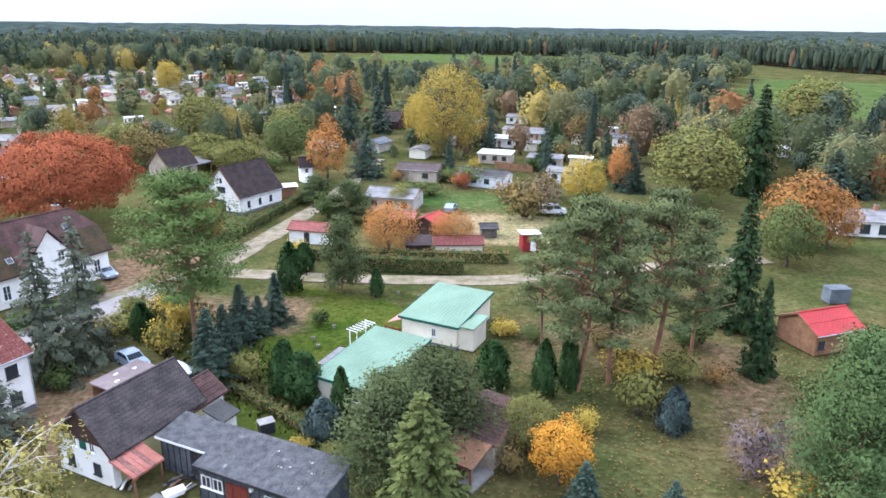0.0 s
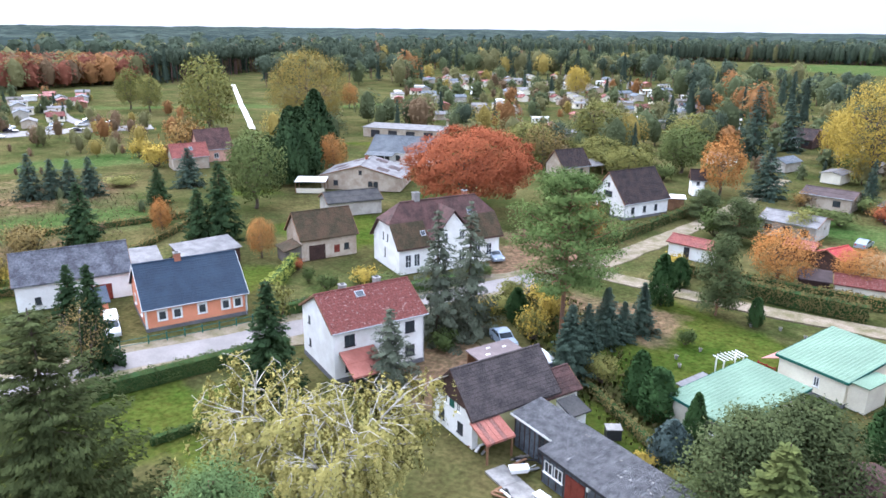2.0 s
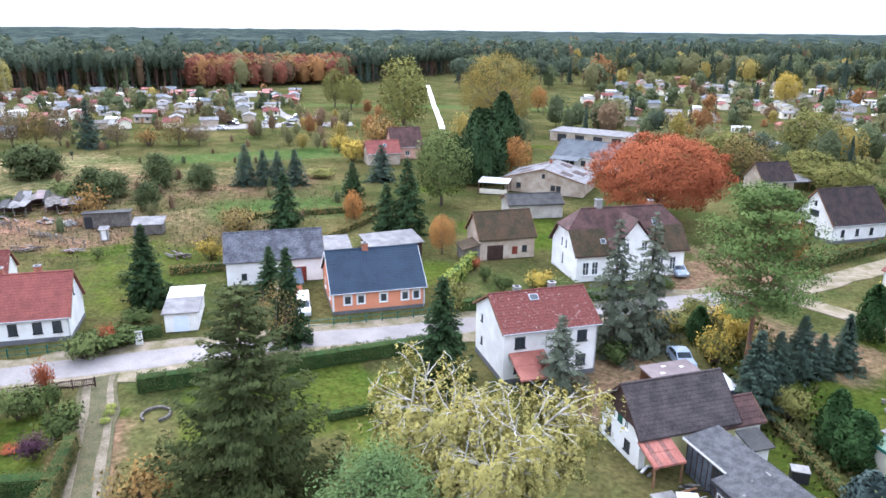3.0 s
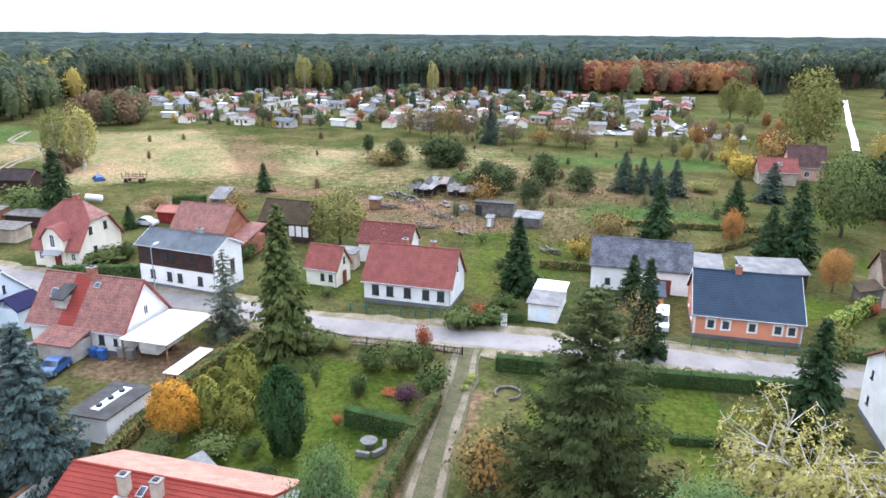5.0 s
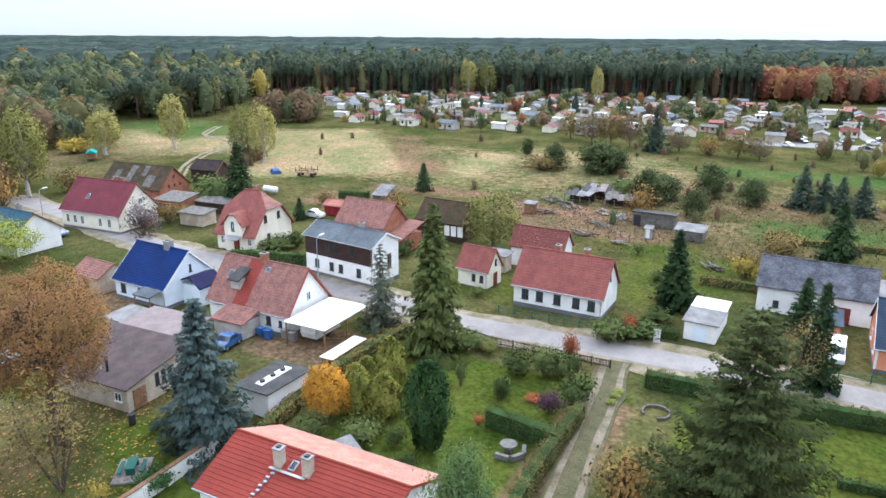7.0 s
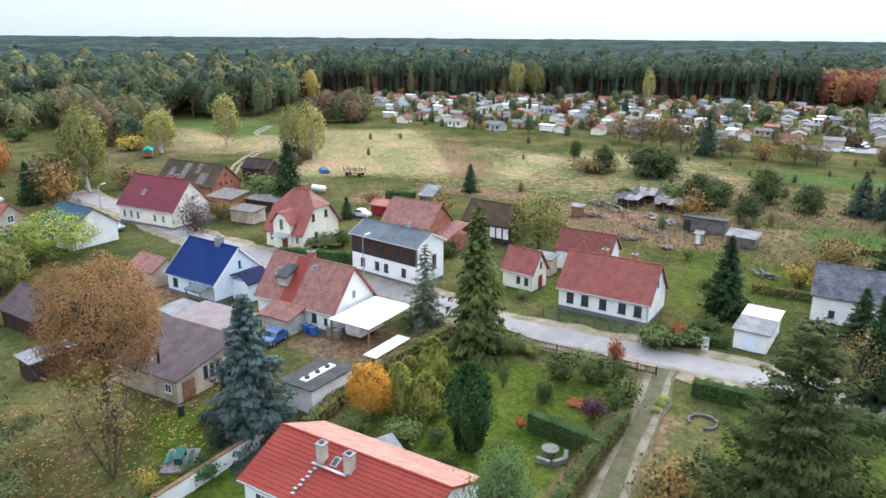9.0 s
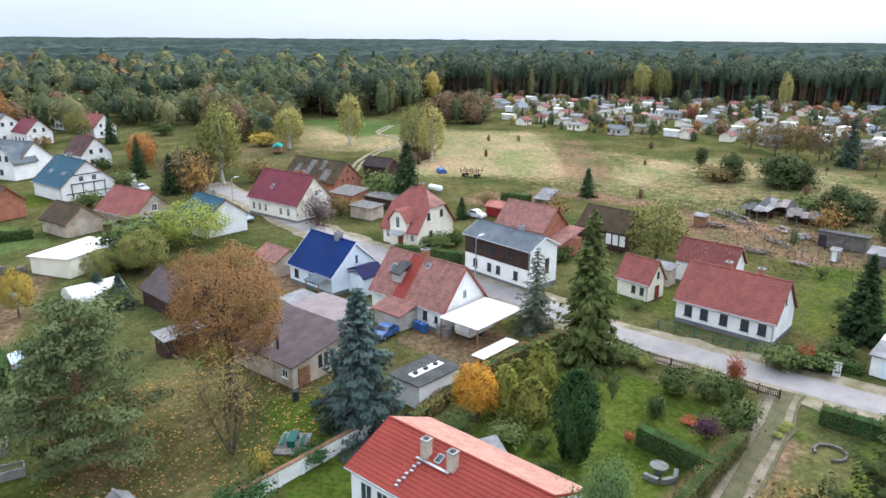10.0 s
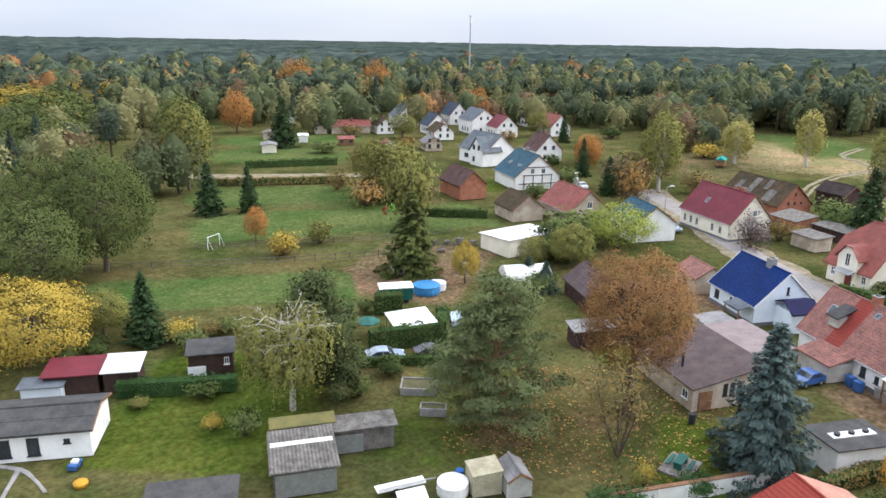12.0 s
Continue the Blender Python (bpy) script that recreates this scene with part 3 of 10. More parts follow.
ribbon("car_park", [(-239, 104), (-233, 122), (-225, 140), (-214, 158)], 12, 0.03, PAVING, "gravel car park of the garden colony", "car park", ragged=1.2)
ribbon("colony_path", [(-222, 146), (-257, 154), (-298, 174), (-340, 196)], 4.4, 0.05, PAVING, "sandy path into the garden colony", "path", ragged=0.5)


# ---- trees and shrubs: each kind is grown once or twice and then copied ----
def limb(s, a, b, ra, rb, rng, bend=0.12, n=5, sides=6):
    a, b = Vector(a), Vector(b)
    off = Vector(rng.normal(size=3)) * (b - a).length * bend
    pts = [a.lerp(b, k / n) + off * math.sin(math.pi * k / n) for k in range(n + 1)]
    s.tube(pts, [ra + (rb - ra) * k / n for k in range(n + 1)], sides)
    return pts


def put_tree(name, wood, crown, bark, green, label, category="tree", group=""):
    ob = thing(name, 0, 0, 0, label, category, group)
    part("trunk", wood, bark, ob)
    part("crown", crown, green, ob)
    return ob


def fitted(c, h, w, low):
    """Draws a crown to its height and width."""
    r = np.hypot(c[:, 0], c[:, 1])
    c[:, :2] *= min(1.0, w / 2 / np.percentile(r, 96))
    lo, hi = np.percentile(c[:, 2], 1.5), np.percentile(c[:, 2], 99)
    c[:, 2] = np.clip(low + (c[:, 2] - lo) * (h - low) / (hi - lo), low * 0.8, h * 1.02)
    return c


def broad(label, green, seed, n=7000, size=0.34, bark=None, airy=0.3, low=0.05, lobes=46, h=12.0, w=10.0, name="deciduous_tree", thick=1.0):
    """A broad-leaved tree: forked limbs that end in uneven clumps of leaves."""
    rng, s = np.random.default_rng(seed), Shape()
    n, size = int(n * 1.5), size * 0.74
    fork = h * (low + 0.1)
    limb(s, (0, 0, -0.2), (rng.normal() * 0.2, rng.normal() * 0.2, fork), 0.028 * h, 0.02 * h, rng, 0.04, 5, 9)
    top = limb(s, (0, 0, fork), (rng.normal() * 0.5, rng.normal() * 0.5, h * 0.93), 0.018 * h, 0.004 * h, rng, 0.06, 6)
    mid, ax = h * (0.5 + low * 0.5), np.array([w / 2, w / 2, h * (0.5 - low * 0.5)])
    # lobes spread evenly over an egg, each a small dome of leaves
    k = np.arange(lobes)
    up = 1 - 1.9 * (k + 0.5) / lobes
    flat, spin = np.sqrt(1 - np.abs(up) ** np.where(up < 0, 3.0, 2.0)), k * 2.39996 + seed
    v = np.stack([flat * np.cos(spin), flat * np.sin(spin), up], 1)
    own = rng.uniform(0.7, 1.3, lobes) * 1.7 / math.sqrt(lobes) * (1 + airy * 0.4)
    seat = v * (0.98 - own * 0.95 + rng.uniform(-0.16, 0.05, lobes) + 0.06 * np.sin(3 * v[:, 0] + 5 * v[:, 1] + seed))[:, None]
    for i in range(0, lobes, 2):
        root = top[int(rng.integers(0, 4))]
        limb(s, root, Vector(seat[i] * ax * 0.95 + (0, 0, mid)), 0.007 * h * thick, 0.0015 * h * thick, rng, 0.1, 4, 5)
    pick = rng.choice(lobes, n, p=own ** 2 / (own ** 2).sum())
    out = rng.normal(size=(n, 3)) + v[pick] * 0.9 + (0, 0, 0.35)
    out /= np.linalg.norm(out, axis=1)[:, None]
    r = own[pick] * rng.uniform(0.1, 1, n) ** 0.5 * (1 + np.abs(rng.normal(size=n)) * 0.22)
    c = (seat[pick] + out * r[:, None]) * ax + (0, 0, mid)
    face = out * 0.45 + v[pick] * 0.8
    ob = put_tree(name, s, leaves("crown", c, size, green, rng, 0.2, face=face), bark or BARK, green, label)
    ob["h"], ob["w"] = h, w
    return ob


def spruce(label, green, seed, n=6000, h=14.0, w=7.0, droop=0.35, size=0.36, full=0.8, bare=0.04, step=0.036, ragged=0.2):
    """A conifer of drooping arms, with sprays that hang from them."""
    rng, s = np.random.default_rng(seed), Shape()
    n, size = int(n * 1.6), size * 0.64
    limb(s, (0, 0, -0.2), (0, 0, h * 0.99), 0.017 * h, 0.002 * h, rng, 0.005, 6, 8)
    cen, way = [], []
    z = bare * h
    whorls = []
    while z < h * 0.98:
        whorls.append(z)
        z += h * rng.uniform(0.75, 1.2) * step * (1.15 - 0.5 * z / h)
    weight = np.array([(1 - q / h) ** 1.1 + 0.05 for q in whorls])
    for q, share in zip(whorls, weight / weight.sum()):
        reach = w / 2 * min(1, ((1 - q / h) ** full + 0.03))
        arms = 8 if q < 0.7 * h else 6
        spin = rng.uniform(0, 6.28)
        for k in range(arms):
            a, far = spin + 6.2832 * k / arms + rng.normal() * 0.18, reach * rng.uniform(1 - 2 * ragged, 1 + ragged)
            m = max(3, int(n * share / arms * rng.uniform(0.8, 1.2)))
            t = rng.uniform(0.06, 1, m) ** 0.75
            rad = t * far
            wide = np.minimum(t, 1.25 - t) * 0.3 * far + 0.05
            side = rng.uniform(-1, 1, m) * wide
            zz = q - droop * rad * (0.55 + 0.5 * t) + 0.26 * rad * t ** 3 + rng.normal(size=m) * 0.05 - rng.uniform(0, 1, m) ** 2 * 0.034 * h * (1.1 - q / h)
            ca, sa = math.cos(a), math.sin(a)
            cen.append(np.stack([rad * ca - side * sa, rad * sa + side * ca, np.maximum(zz, 0.12)], 1))
            d = np.stack([np.full(m, ca) - side / (far + 0.1) * sa * 2, np.full(m, sa) + side / (far + 0.1) * ca * 2, np.full(m, -droop - 0.15)], 1)
            way.append(d)
            if k % 3 == 0 and far > 0.6:
                limb(s, (0, 0, q), (far * 0.8 * ca, far * 0.8 * sa, max(0.1, q - droop * far * 0.7)), 0.03, 0.01, rng, 0.02, 2, 4)
    cen, way = np.concatenate(cen), np.concatenate(way)
    ob = put_tree("spruce_tree", s, leaves("crown", cen, size, green, rng, 0.5, 2.0, way), BARK, green, label)
    ob["h"], ob["w"] = h, w
    return ob


def birch(label, green, seed, n=26000, h=12.5, w=9.5, size=0.17, hang=0.36):
    """A birch: bare white limbs that fork upwards, and thin strands of leaves that hang from them."""
    rng, s = np.random.default_rng(seed), Shape()
    stem = limb(s, (0, 0, -0.2), (0.2, 0.1, h * 0.3), 0.026 * h, 0.02 * h, rng, 0.03, 4, 9)
    hooks = []
    for k in range(6):
        a, r = k * 1.05 + rng.normal() * 0.2, w * rng.uniform(0.12, 0.3)
        tip = Vector((r * math.cos(a), r * math.sin(a), h * rng.uniform(0.84, 1.0)))
        main = limb(s, stem[2 + k % 3], tip, 0.0135 * h, 0.003 * h, rng, 0.07, 7, 7)
        hooks += main[3:]
        for p in main[2:7]:
            for _ in range(3):
                b = a + rng.normal() * 1.1
                out = w * rng.uniform(0.12, 0.3)
                q = p + Vector((out * math.cos(b), out * math.sin(b), h * rng.uniform(0.02, 0.13)))
                side = limb(s, p, q, 0.0036 * h, 0.0012 * h, rng, 0.08, 4, 5)
                hooks += side[1:] + [side[-1]]
                for _ in range(2):
                    c = b + rng.normal() * 0.8
                    e = q + Vector((0.1 * w * math.cos(c), 0.1 * w * math.sin(c), rng.uniform(-0.05, 0.04) * h))
                    hooks += limb(s, q, e, 0.002 * h, 0.001 * h, rng, 0.12, 2, 4)[1:]
    hooks = np.array(hooks)
    strands = 760
    start = hooks[rng.integers(0, len(hooks), strands)] + rng.normal(size=(strands, 3)) * np.array([0.04 * w, 0.04 * w, 0.01 * h])
    long = h * rng.uniform(0.08, hang, strands) * np.clip(start[:, 2] / h * 1.2 - 0.1, 0.25, 1)
    pick = rng.integers(0, strands, n)
    f = rng.uniform(0, 1, n) ** 1.5
    lean = rng.normal(size=(strands, 2)) * 0.18
    c = start[pick] + np.stack([lean[pick, 0] * long[pick] * f, lean[pick, 1] * long[pick] * f, -long[pick] * f], 1) + rng.normal(size=(n, 3)) * 0.09
    c[:, 2] = np.clip(c[:, 2], h * 0.08, h)
    ob = put_tree("birch_tree", s, leaves("crown", c, size, green, rng, 0.1, 1.3, np.tile([0.0, 0.0, -1.0], (n, 1)) + rng.normal(size=(n, 3)) * 0.5), BARK_BIRCH, green, label)
    ob["h"], ob["w"] = h, w
    return ob


def pine(label, green, seed, n=6500, h=18.0, w=10.0, start=0.42, size=0.3, clumps=34, flat=0.42, tuft=0.105):
    """A Scots pine: bare reddish stem and flat tiers of needles."""
    rng, s = np.random.default_rng(seed), Shape()
    n, size = int(n * 1.8), size * 0.66
    stem = limb(s, (0, 0, -0.2), (rng.normal() * 0.3, rng.normal() * 0.3, h * 0.95), 0.015 * h, 0.005 * h, rng, 0.015, 8, 9)
    cen, face = [], []
    for k in range(clumps):
        f = (k + rng.uniform(0, 1)) / clumps
        z = h * (start + (0.97 - start) * f)
        a, far = k * 2.4 + rng.normal() * 0.4, w / 2 * math.sqrt(max(0.05, 1 - f ** 1.8)) * rng.uniform(0.35, 1.05)
        end = Vector((far * math.cos(a), far * math.sin(a), z + far * rng.uniform(-0.05, 0.22)))
        root = Vector((0, 0, max(z - far * 0.25, h * start * 0.85)))
        pts = limb(s, root, end, 0.006 * h, 0.002 * h, rng, 0.08, 4, 5)
        m = int(n / clumps * rng.uniform(0.7, 1.3))
        core = np.array([pts[-1] if rng.uniform() < 0.6 else pts[-2] for _ in range(m)])
        bulge = np.clip(rng.normal(size=(m, 3)), -1.7, 1.7)
        face.append(bulge * (0.5, 0.5, 0.7) + np.array([math.cos(a), math.sin(a), 0.0]) * 0.4 + (0, 0, 0.5))
        spread = w * tuft * rng.uniform(0.75, 1.3)
        cen.append(core + bulge * np.array([spread, spread, spread * flat]))
    for k in range(6):
        a, z = rng.uniform(0, 6.28), h * rng.uniform(start * 0.55, start)
        limb(s, (0, 0, z), (1.5 * math.cos(a), 1.5 * math.sin(a), z + rng.uniform(-0.3, 0.3)), 0.04, 0.015, rng, 0.08, 3, 4)
    cen = fitted(np.concatenate(cen), h, w, h * start * 0.9)
    ob = put_tree("pine_tree", s, leaves("crown", cen, size, green, rng, 0.5, 2.1, face=np.concatenate(face)), BARK_PINE, green, label)
    ob["h"], ob["w"] = h, w
    return ob


def column(label, green, seed, n=2600, h=6.0, w=3.0, size=0.26, round_=0.5, lumps=9, name="thuja_tree", wide=0.35, foot=0.72):
    """A dense evergreen whose outline is built of upright tufts."""
    rng, s = np.random.default_rng(seed), Shape()
    limb(s, (0, 0, -0.2), (0, 0, h * 0.8), 0.02 * h, 0.006 * h, rng, 0.01, 3, 6)
    n, size = int(n * 2), size * 0.7
    z = rng.uniform(0.02, 1, n) ** 0.9
    a = rng.uniform(0, 6.2832, n)
    body = np.clip((1 - z) ** round_, 0, 1) * np.clip(foot + (1 - foot) * (z / wide) ** (1.0 if foot > 0.6 else 2.2), 0, 1)
    lump = 1 + 0.19 * np.sin(a * lumps * 0.5 + 9 * z + seed) + 0.09 * np.sin(a * lumps - 14 * z)
    r = w / 2 * body * lump * rng.uniform(0.7, 1.12, n)
    cen = np.stack([r * np.cos(a), r * np.sin(a), z * h], 1)
    way = np.stack([np.cos(a) * 0.5, np.sin(a) * 0.5, np.ones(n)], 1)
    ob = put_tree(name, s, leaves("crown", cen, size, green, rng, 0, 1.6, way), BARK, green, label)
    ob["h"], ob["w"] = h, w
    return ob


def bush(label, green, seed, n=1100, h=2.5, w=3.2, size=0.24, stems=7, airy=0.0, name="shrub", category="shrub"):
    """A low many-stemmed shrub."""
    rng, s = np.random.default_rng(seed), Shape()
    n, size = int(n * 1.2), size * 0.8
    tips = []
    for k in range(stems * 3):
        a, r = rng.uniform(0, 6.28), w / 2 * math.sqrt(rng.uniform(0.02, 0.85))
        z = h * (0.45 + 0.45 * math.sqrt(max(0, 1 - (2 * r / w) ** 2))) * rng.uniform(0.72, 1.05)
        tips.append((r * math.cos(a), r * math.sin(a), z))
        limb(s, (r * 0.15 * math.cos(a), r * 0.15 * math.sin(a), 0), tips[-1], 0.035, 0.008, rng, 0.08, 3, 4)
    tips = np.array(tips)
    c = tips[rng.integers(0, len(tips), n)] * rng.uniform(0.55, 1.0, n)[:, None] + rng.normal(size=(n, 3)) * np.array([0.1 * w, 0.1 * w, 0.12 * h]) * (1 + airy)
    c[:, 2] = np.clip(c[:, 2], 0.08, h * 1.04)
    ob = put_tree(name, s, leaves("crown", c, size, green, rng, 0.1), BARK, green, label, category)
    ob["h"], ob["w"] = h, w
    return ob


def twigs(label, green, seed, h=6.0, w=6.0, n=900, name="bare_tree", category="tree"):
    """A nearly bare tree or bush: forked stems, fine twigs and a few leaves."""
    rng, s = np.random.default_rng(seed), Shape()
    ends = []
    for k in range(9):
        a, r = k * 0.7 + rng.normal() * 0.2, w * rng.uniform(0.2, 0.45)
        tip = (r * math.cos(a), r * math.sin(a), h * rng.uniform(0.65, 1.0))
        pts = limb(s, (0.15 * math.cos(a), 0.15 * math.sin(a), 0), tip, 0.012 * h, 0.003 * h, rng, 0.1, 5, 5)
        for p in pts[2:]:
            for _ in range(3):
                q = p + Vector(rng.normal(size=3)) * 0.14 * h
                q.z = max(q.z, 0.3)
                ends.append(q)
                limb(s, p, q, 0.003 * h, 0.001 * h, rng, 0.1, 2, 3)
    ends = np.array(ends)
    c = ends[rng.integers(0, len(ends), n)] + rng.normal(size=(n, 3)) * 0.06 * h
    c[:, 2] = np.maximum(c[:, 2], 0.1)
    ob = put_tree(name, s, leaves("crown", c, 0.15, green, rng, 0.1, 2.4), BARK, green, label, category)
    ob["h"], ob["w"] = h, w
    return ob


def plant(kinds, rows, group=""):
    """Sets grown trees at x, y, with height and width: the originals first, then copies."""
    rng = random.Random(len(rows) * 7 + len(kinds))
    for i, (x, y, h, w) in enumerate(rows):
        proto = kinds[i % len(kinds)]
        m = pose(x, y, 0, 0, 0, rng.uniform(0, 360)) @ Matrix.Diagonal((w / proto["w"], w / proto["w"], h / proto["h"], 1))
        if i < len(kinds):
            proto.matrix_basis, ob = m, proto
        else:
            ob = copy_thing(proto, m @ Matrix.Diagonal([1 / v for v in proto.scale] + [1]))
        if group:
            tagged(ob, group=group)
    for spare in kinds[len(rows):]:
        for ob in [*spare.children, spare]:
            bpy.data.objects.remove(ob)


# ---- buildings ----
SHARED = {}


def shared(key, make):
    if key not in SHARED:
        SHARED[key] = make()
    return SHARED[key]


def window(parent, face, u, z, w, h, sash=None, glass=None, bars=(1, 0), sill=True, trim=0.0):
    """A window on a wall face. face: origin and heading of the wall's outside, u along it."""
    sash, glass = sash or WHITE_PAINT, glass or GLASS

    def ring(w0, h0, w1, h1, y0, y1):
        """A closed rectangular sash between an outer and an inner size."""
        v = [(sx * q / 2, y, sz * r / 2) for y in (y0, y1) for q, r in ((w0, h0), (w1, h1)) for sx, sz in ((-1, -1), (1, -1), (1, 1), (-1, 1))]
        f = []
        for i in range(4):
            j = (i + 1) % 4
            f += [(i, j, 4 + j, 4 + i), (8 + j, 8 + i, 12 + i, 12 + j), (j, i, 8 + i, 8 + j), (4 + i, 4 + j, 12 + j, 12 + i)]
        return Shape().add(v, f)

    key = (round(w, 2), round(h, 2))
    win = part("window", shared(("frame", sash.name) + key, lambda: ring(w, h, w - 0.14, h - 0.14, -0.045, 0.02).mesh("window", sash)), None, parent, at=face @ pose(u, 0, z))
    part("pane", shared(("pane", glass.name) + key, lambda: Shape().box(-w / 2 + 0.05, w / 2 - 0.05, -0.012, 0.03, -h / 2 + 0.05, h / 2 - 0.05).mesh("pane", glass)), None, win)
    for k in range(bars[0]):
        part("mullion", shared(("mullion", sash.name) + key, lambda: Shape().box(-0.03, 0.03, -0.037, 0.02, -h / 2 + 0.07, h / 2 - 0.07).mesh("mullion", sash)), None, win, at=pose(-w / 2 + w * (k + 1) / (bars[0] + 1), 0, 0))
    for k in range(bars[1]):
        part("glazing_bar", shared(("bar", sash.name) + key, lambda: Shape().box(-w / 2 + 0.07, w / 2 - 0.07, -0.033, 0.02, -0.025, 0.025).mesh("glazing_bar", sash)), None, win, at=pose(0, 0, -h / 2 + h * (k + 1) / (bars[1] + 1)))
    if sill:
        part("sill", shared(("sill", sash.name) + key, lambda: Shape().box(-w / 2 - 0.08, w / 2 + 0.08, -0.14, 0.02, -h / 2 - 0.07, -h / 2 - 0.004).mesh("sill", sash)), None, win)
    if trim:
        part("surround", shared(("trim", sash.name) + key, lambda: ring(w + 2 * trim, h + 2 * trim, w + 0.004, h + 0.004, -0.03, 0.02).mesh("surround", sash)), None, win)
    return win


def door(parent, face, u, w, h, material, label="", z0=0.0):
    at = face @ pose(u, 0, z0)

    ob = part("door", shared(("door", material.name, round(w, 2), round(h, 2)), lambda: Shape().box(-w / 2, w / 2, -0.06, 0.02, 0, h).mesh("door", material)), None, parent, label, at)
    k = max(2, int(w / 0.6))
    for i in range(k):
        part("panel", shared(("panel", material.name, round(w / k, 2), round(h, 2)), lambda: Shape().box(-w / k / 2 + 0.04, w / k / 2 - 0.04, -0.085, -0.058, 0.08, h - 0.08).mesh("panel", material)), None, ob, at=pose(-w / 2 + w * (i + 0.5) / k, 0, 0))
    part("handle", shared("handle", lambda: Shape().box(-0.02, 0.1, -0.15, -0.08, -0.02, 0.02).mesh("handle", STEEL)), None, ob, at=pose(w / 2 - 0.2, 0, h * 0.5))
    return ob


def slope(x0, x1, y_eave, z_eave, y_top, z_top, thick=0.16, step=0.36, lift=0.035):
    """One roof slope whose tile courses overlap like steps."""
    run, n = math.hypot(y_top - y_eave, z_top - z_eave), 0
    n = max(2, int(run / step))
    dy, dz = (y_top - y_eave) / n, (z_top - z_eave) / n
    prof = []
    for k in range(n):
        y, z = y_eave + dy * k, z_eave + dz * k
        prof += [(y, z + lift), (y + dy, z + dz)]
    prof += [(y_top, z_top - thick), (y_eave, z_eave - thick)]
    return Shape().along_x(prof, x0, x1)


def faces_of(l, w):
    """The outsides of a house's four walls: front (-y), right (+x), back, left, in its own axes."""
    return {"front": pose(0, -w, 0), "right": pose(l, 0, 0, 0, 0, 90), "back": pose(0, w, 0, 0, 0, 180), "left": pose(-l, 0, 0, 0, 0, -90)}


def gable_house(name, x, y, yaw, length, width, eave, ridge, wall, roof, label, category="house", group="", over=(0.35, 0.3), tiles=0.36, hip=0.0, plinth=None, gutter=True, verge=None, wall_label="", z=0.0):
    """A house with a ridge along its own x: walls, two slopes, ridge, verge boards, gutters. Sizes are those of the roof."""
    ob = thing(name, x, y, yaw, label, category, group, z=z)
    l, w = length / 2 - over[1], width / 2 - over[0]
    pitch = (ridge - eave) / (width / 2)
    zw = lambda q: ridge - 0.2 - pitch * abs(q)
    body = Shape().along_x([(-w, 0), (w, 0), (w, zw(w)), (0, zw(0)), (-w, zw(w))], -l, l)
    part("wall", body, wall, ob, wall_label)
    if plinth:
        part("plinth", Shape().box(-l - 0.03, l + 0.03, -w - 0.03, w + 0.03, -0.2, 0.4), plinth, ob)
    L = length / 2
    for sgn in (-1, 1):
        part("roof_slope", slope(-L, L, sgn * width / 2, eave, 0, ridge, step=tiles), roof, ob)
    part("ridge_cap", Shape().tube([(-L - 0.02, 0, ridge + 0.0), (L + 0.02, 0, ridge + 0.0)], [0.12, 0.12], 8), roof, ob)
    for sx in (-1, 1):
        for sgn in (-1, 1):
            a, b = (sx * (L + 0.015), sgn * (width / 2 + 0.01), eave - 0.07), (sx * (L + 0.015), 0, ridge - 0.07)
            part("verge_board", Shape().beam(a, b, 0.04, 0.2), verge or TIMBER_BROWN, ob)
    if gutter:
        for sgn in (-1, 1):
            part("gutter", Shape().tube([(-L, sgn * (width / 2 + 0.06), eave - 0.06), (L, sgn * (width / 2 + 0.06), eave - 0.06)], [0.07, 0.07], 6), STEEL, ob)
            part("downpipe", Shape().tube([(L - over[1] - 0.1, sgn * (width / 2), eave - 0.1), (L - over[1] - 0.1, sgn * (w + 0.06), eave - 0.5), (L - over[1] - 0.1, sgn * (w + 0.06), 0)], [0.045] * 3, 6), STEEL, ob)
    return ob, faces_of(l, w), (lambda q: ridge - pitch * abs(q))


def chimney(parent, x, y, z, top, w=0.6, material=None, cap=True):
    ob = part("chimney", Shape().box(x - w / 2, x + w / 2, y - w / 2, y + w / 2, z - 0.5, top), material or BRICK, parent)
    if cap:
        part("cap", Shape().box(x - w / 2 - 0.06, x + w / 2 + 0.06, y - w / 2 - 0.06, y + w / 2 + 0.06, top - 0.002, top + 0.1), CONCRETE, ob)
    part("flue", Shape().box(x - w / 4, x + w / 4, y - w / 4, y + w / 4, top + 0.09, top + 0.2), DARK_PAINT, ob)
    return ob


def skylight(parent, x, y0, zline, pitch, side=-1, w=0.8, h=1.1):
    """A roof window on the front (-1) or back (1) slope."""
    z = zline(y0)
    a = math.degrees(math.atan(pitch))
    at = pose(x, side * abs(y0), z + 0.05, a if side < 0 else -a, 0, 0)
    fr = part("roof_window", Shape().box(-w / 2, w / 2, -h / 2, h / 2, -0.05, 0.08), STEEL, parent, at=at)
    part("pane", Shape().box(-w / 2 + 0.08, w / 2 - 0.08, -h / 2 + 0.08, h / 2 - 0.08, 0.05, 0.1), GLASS, fr)


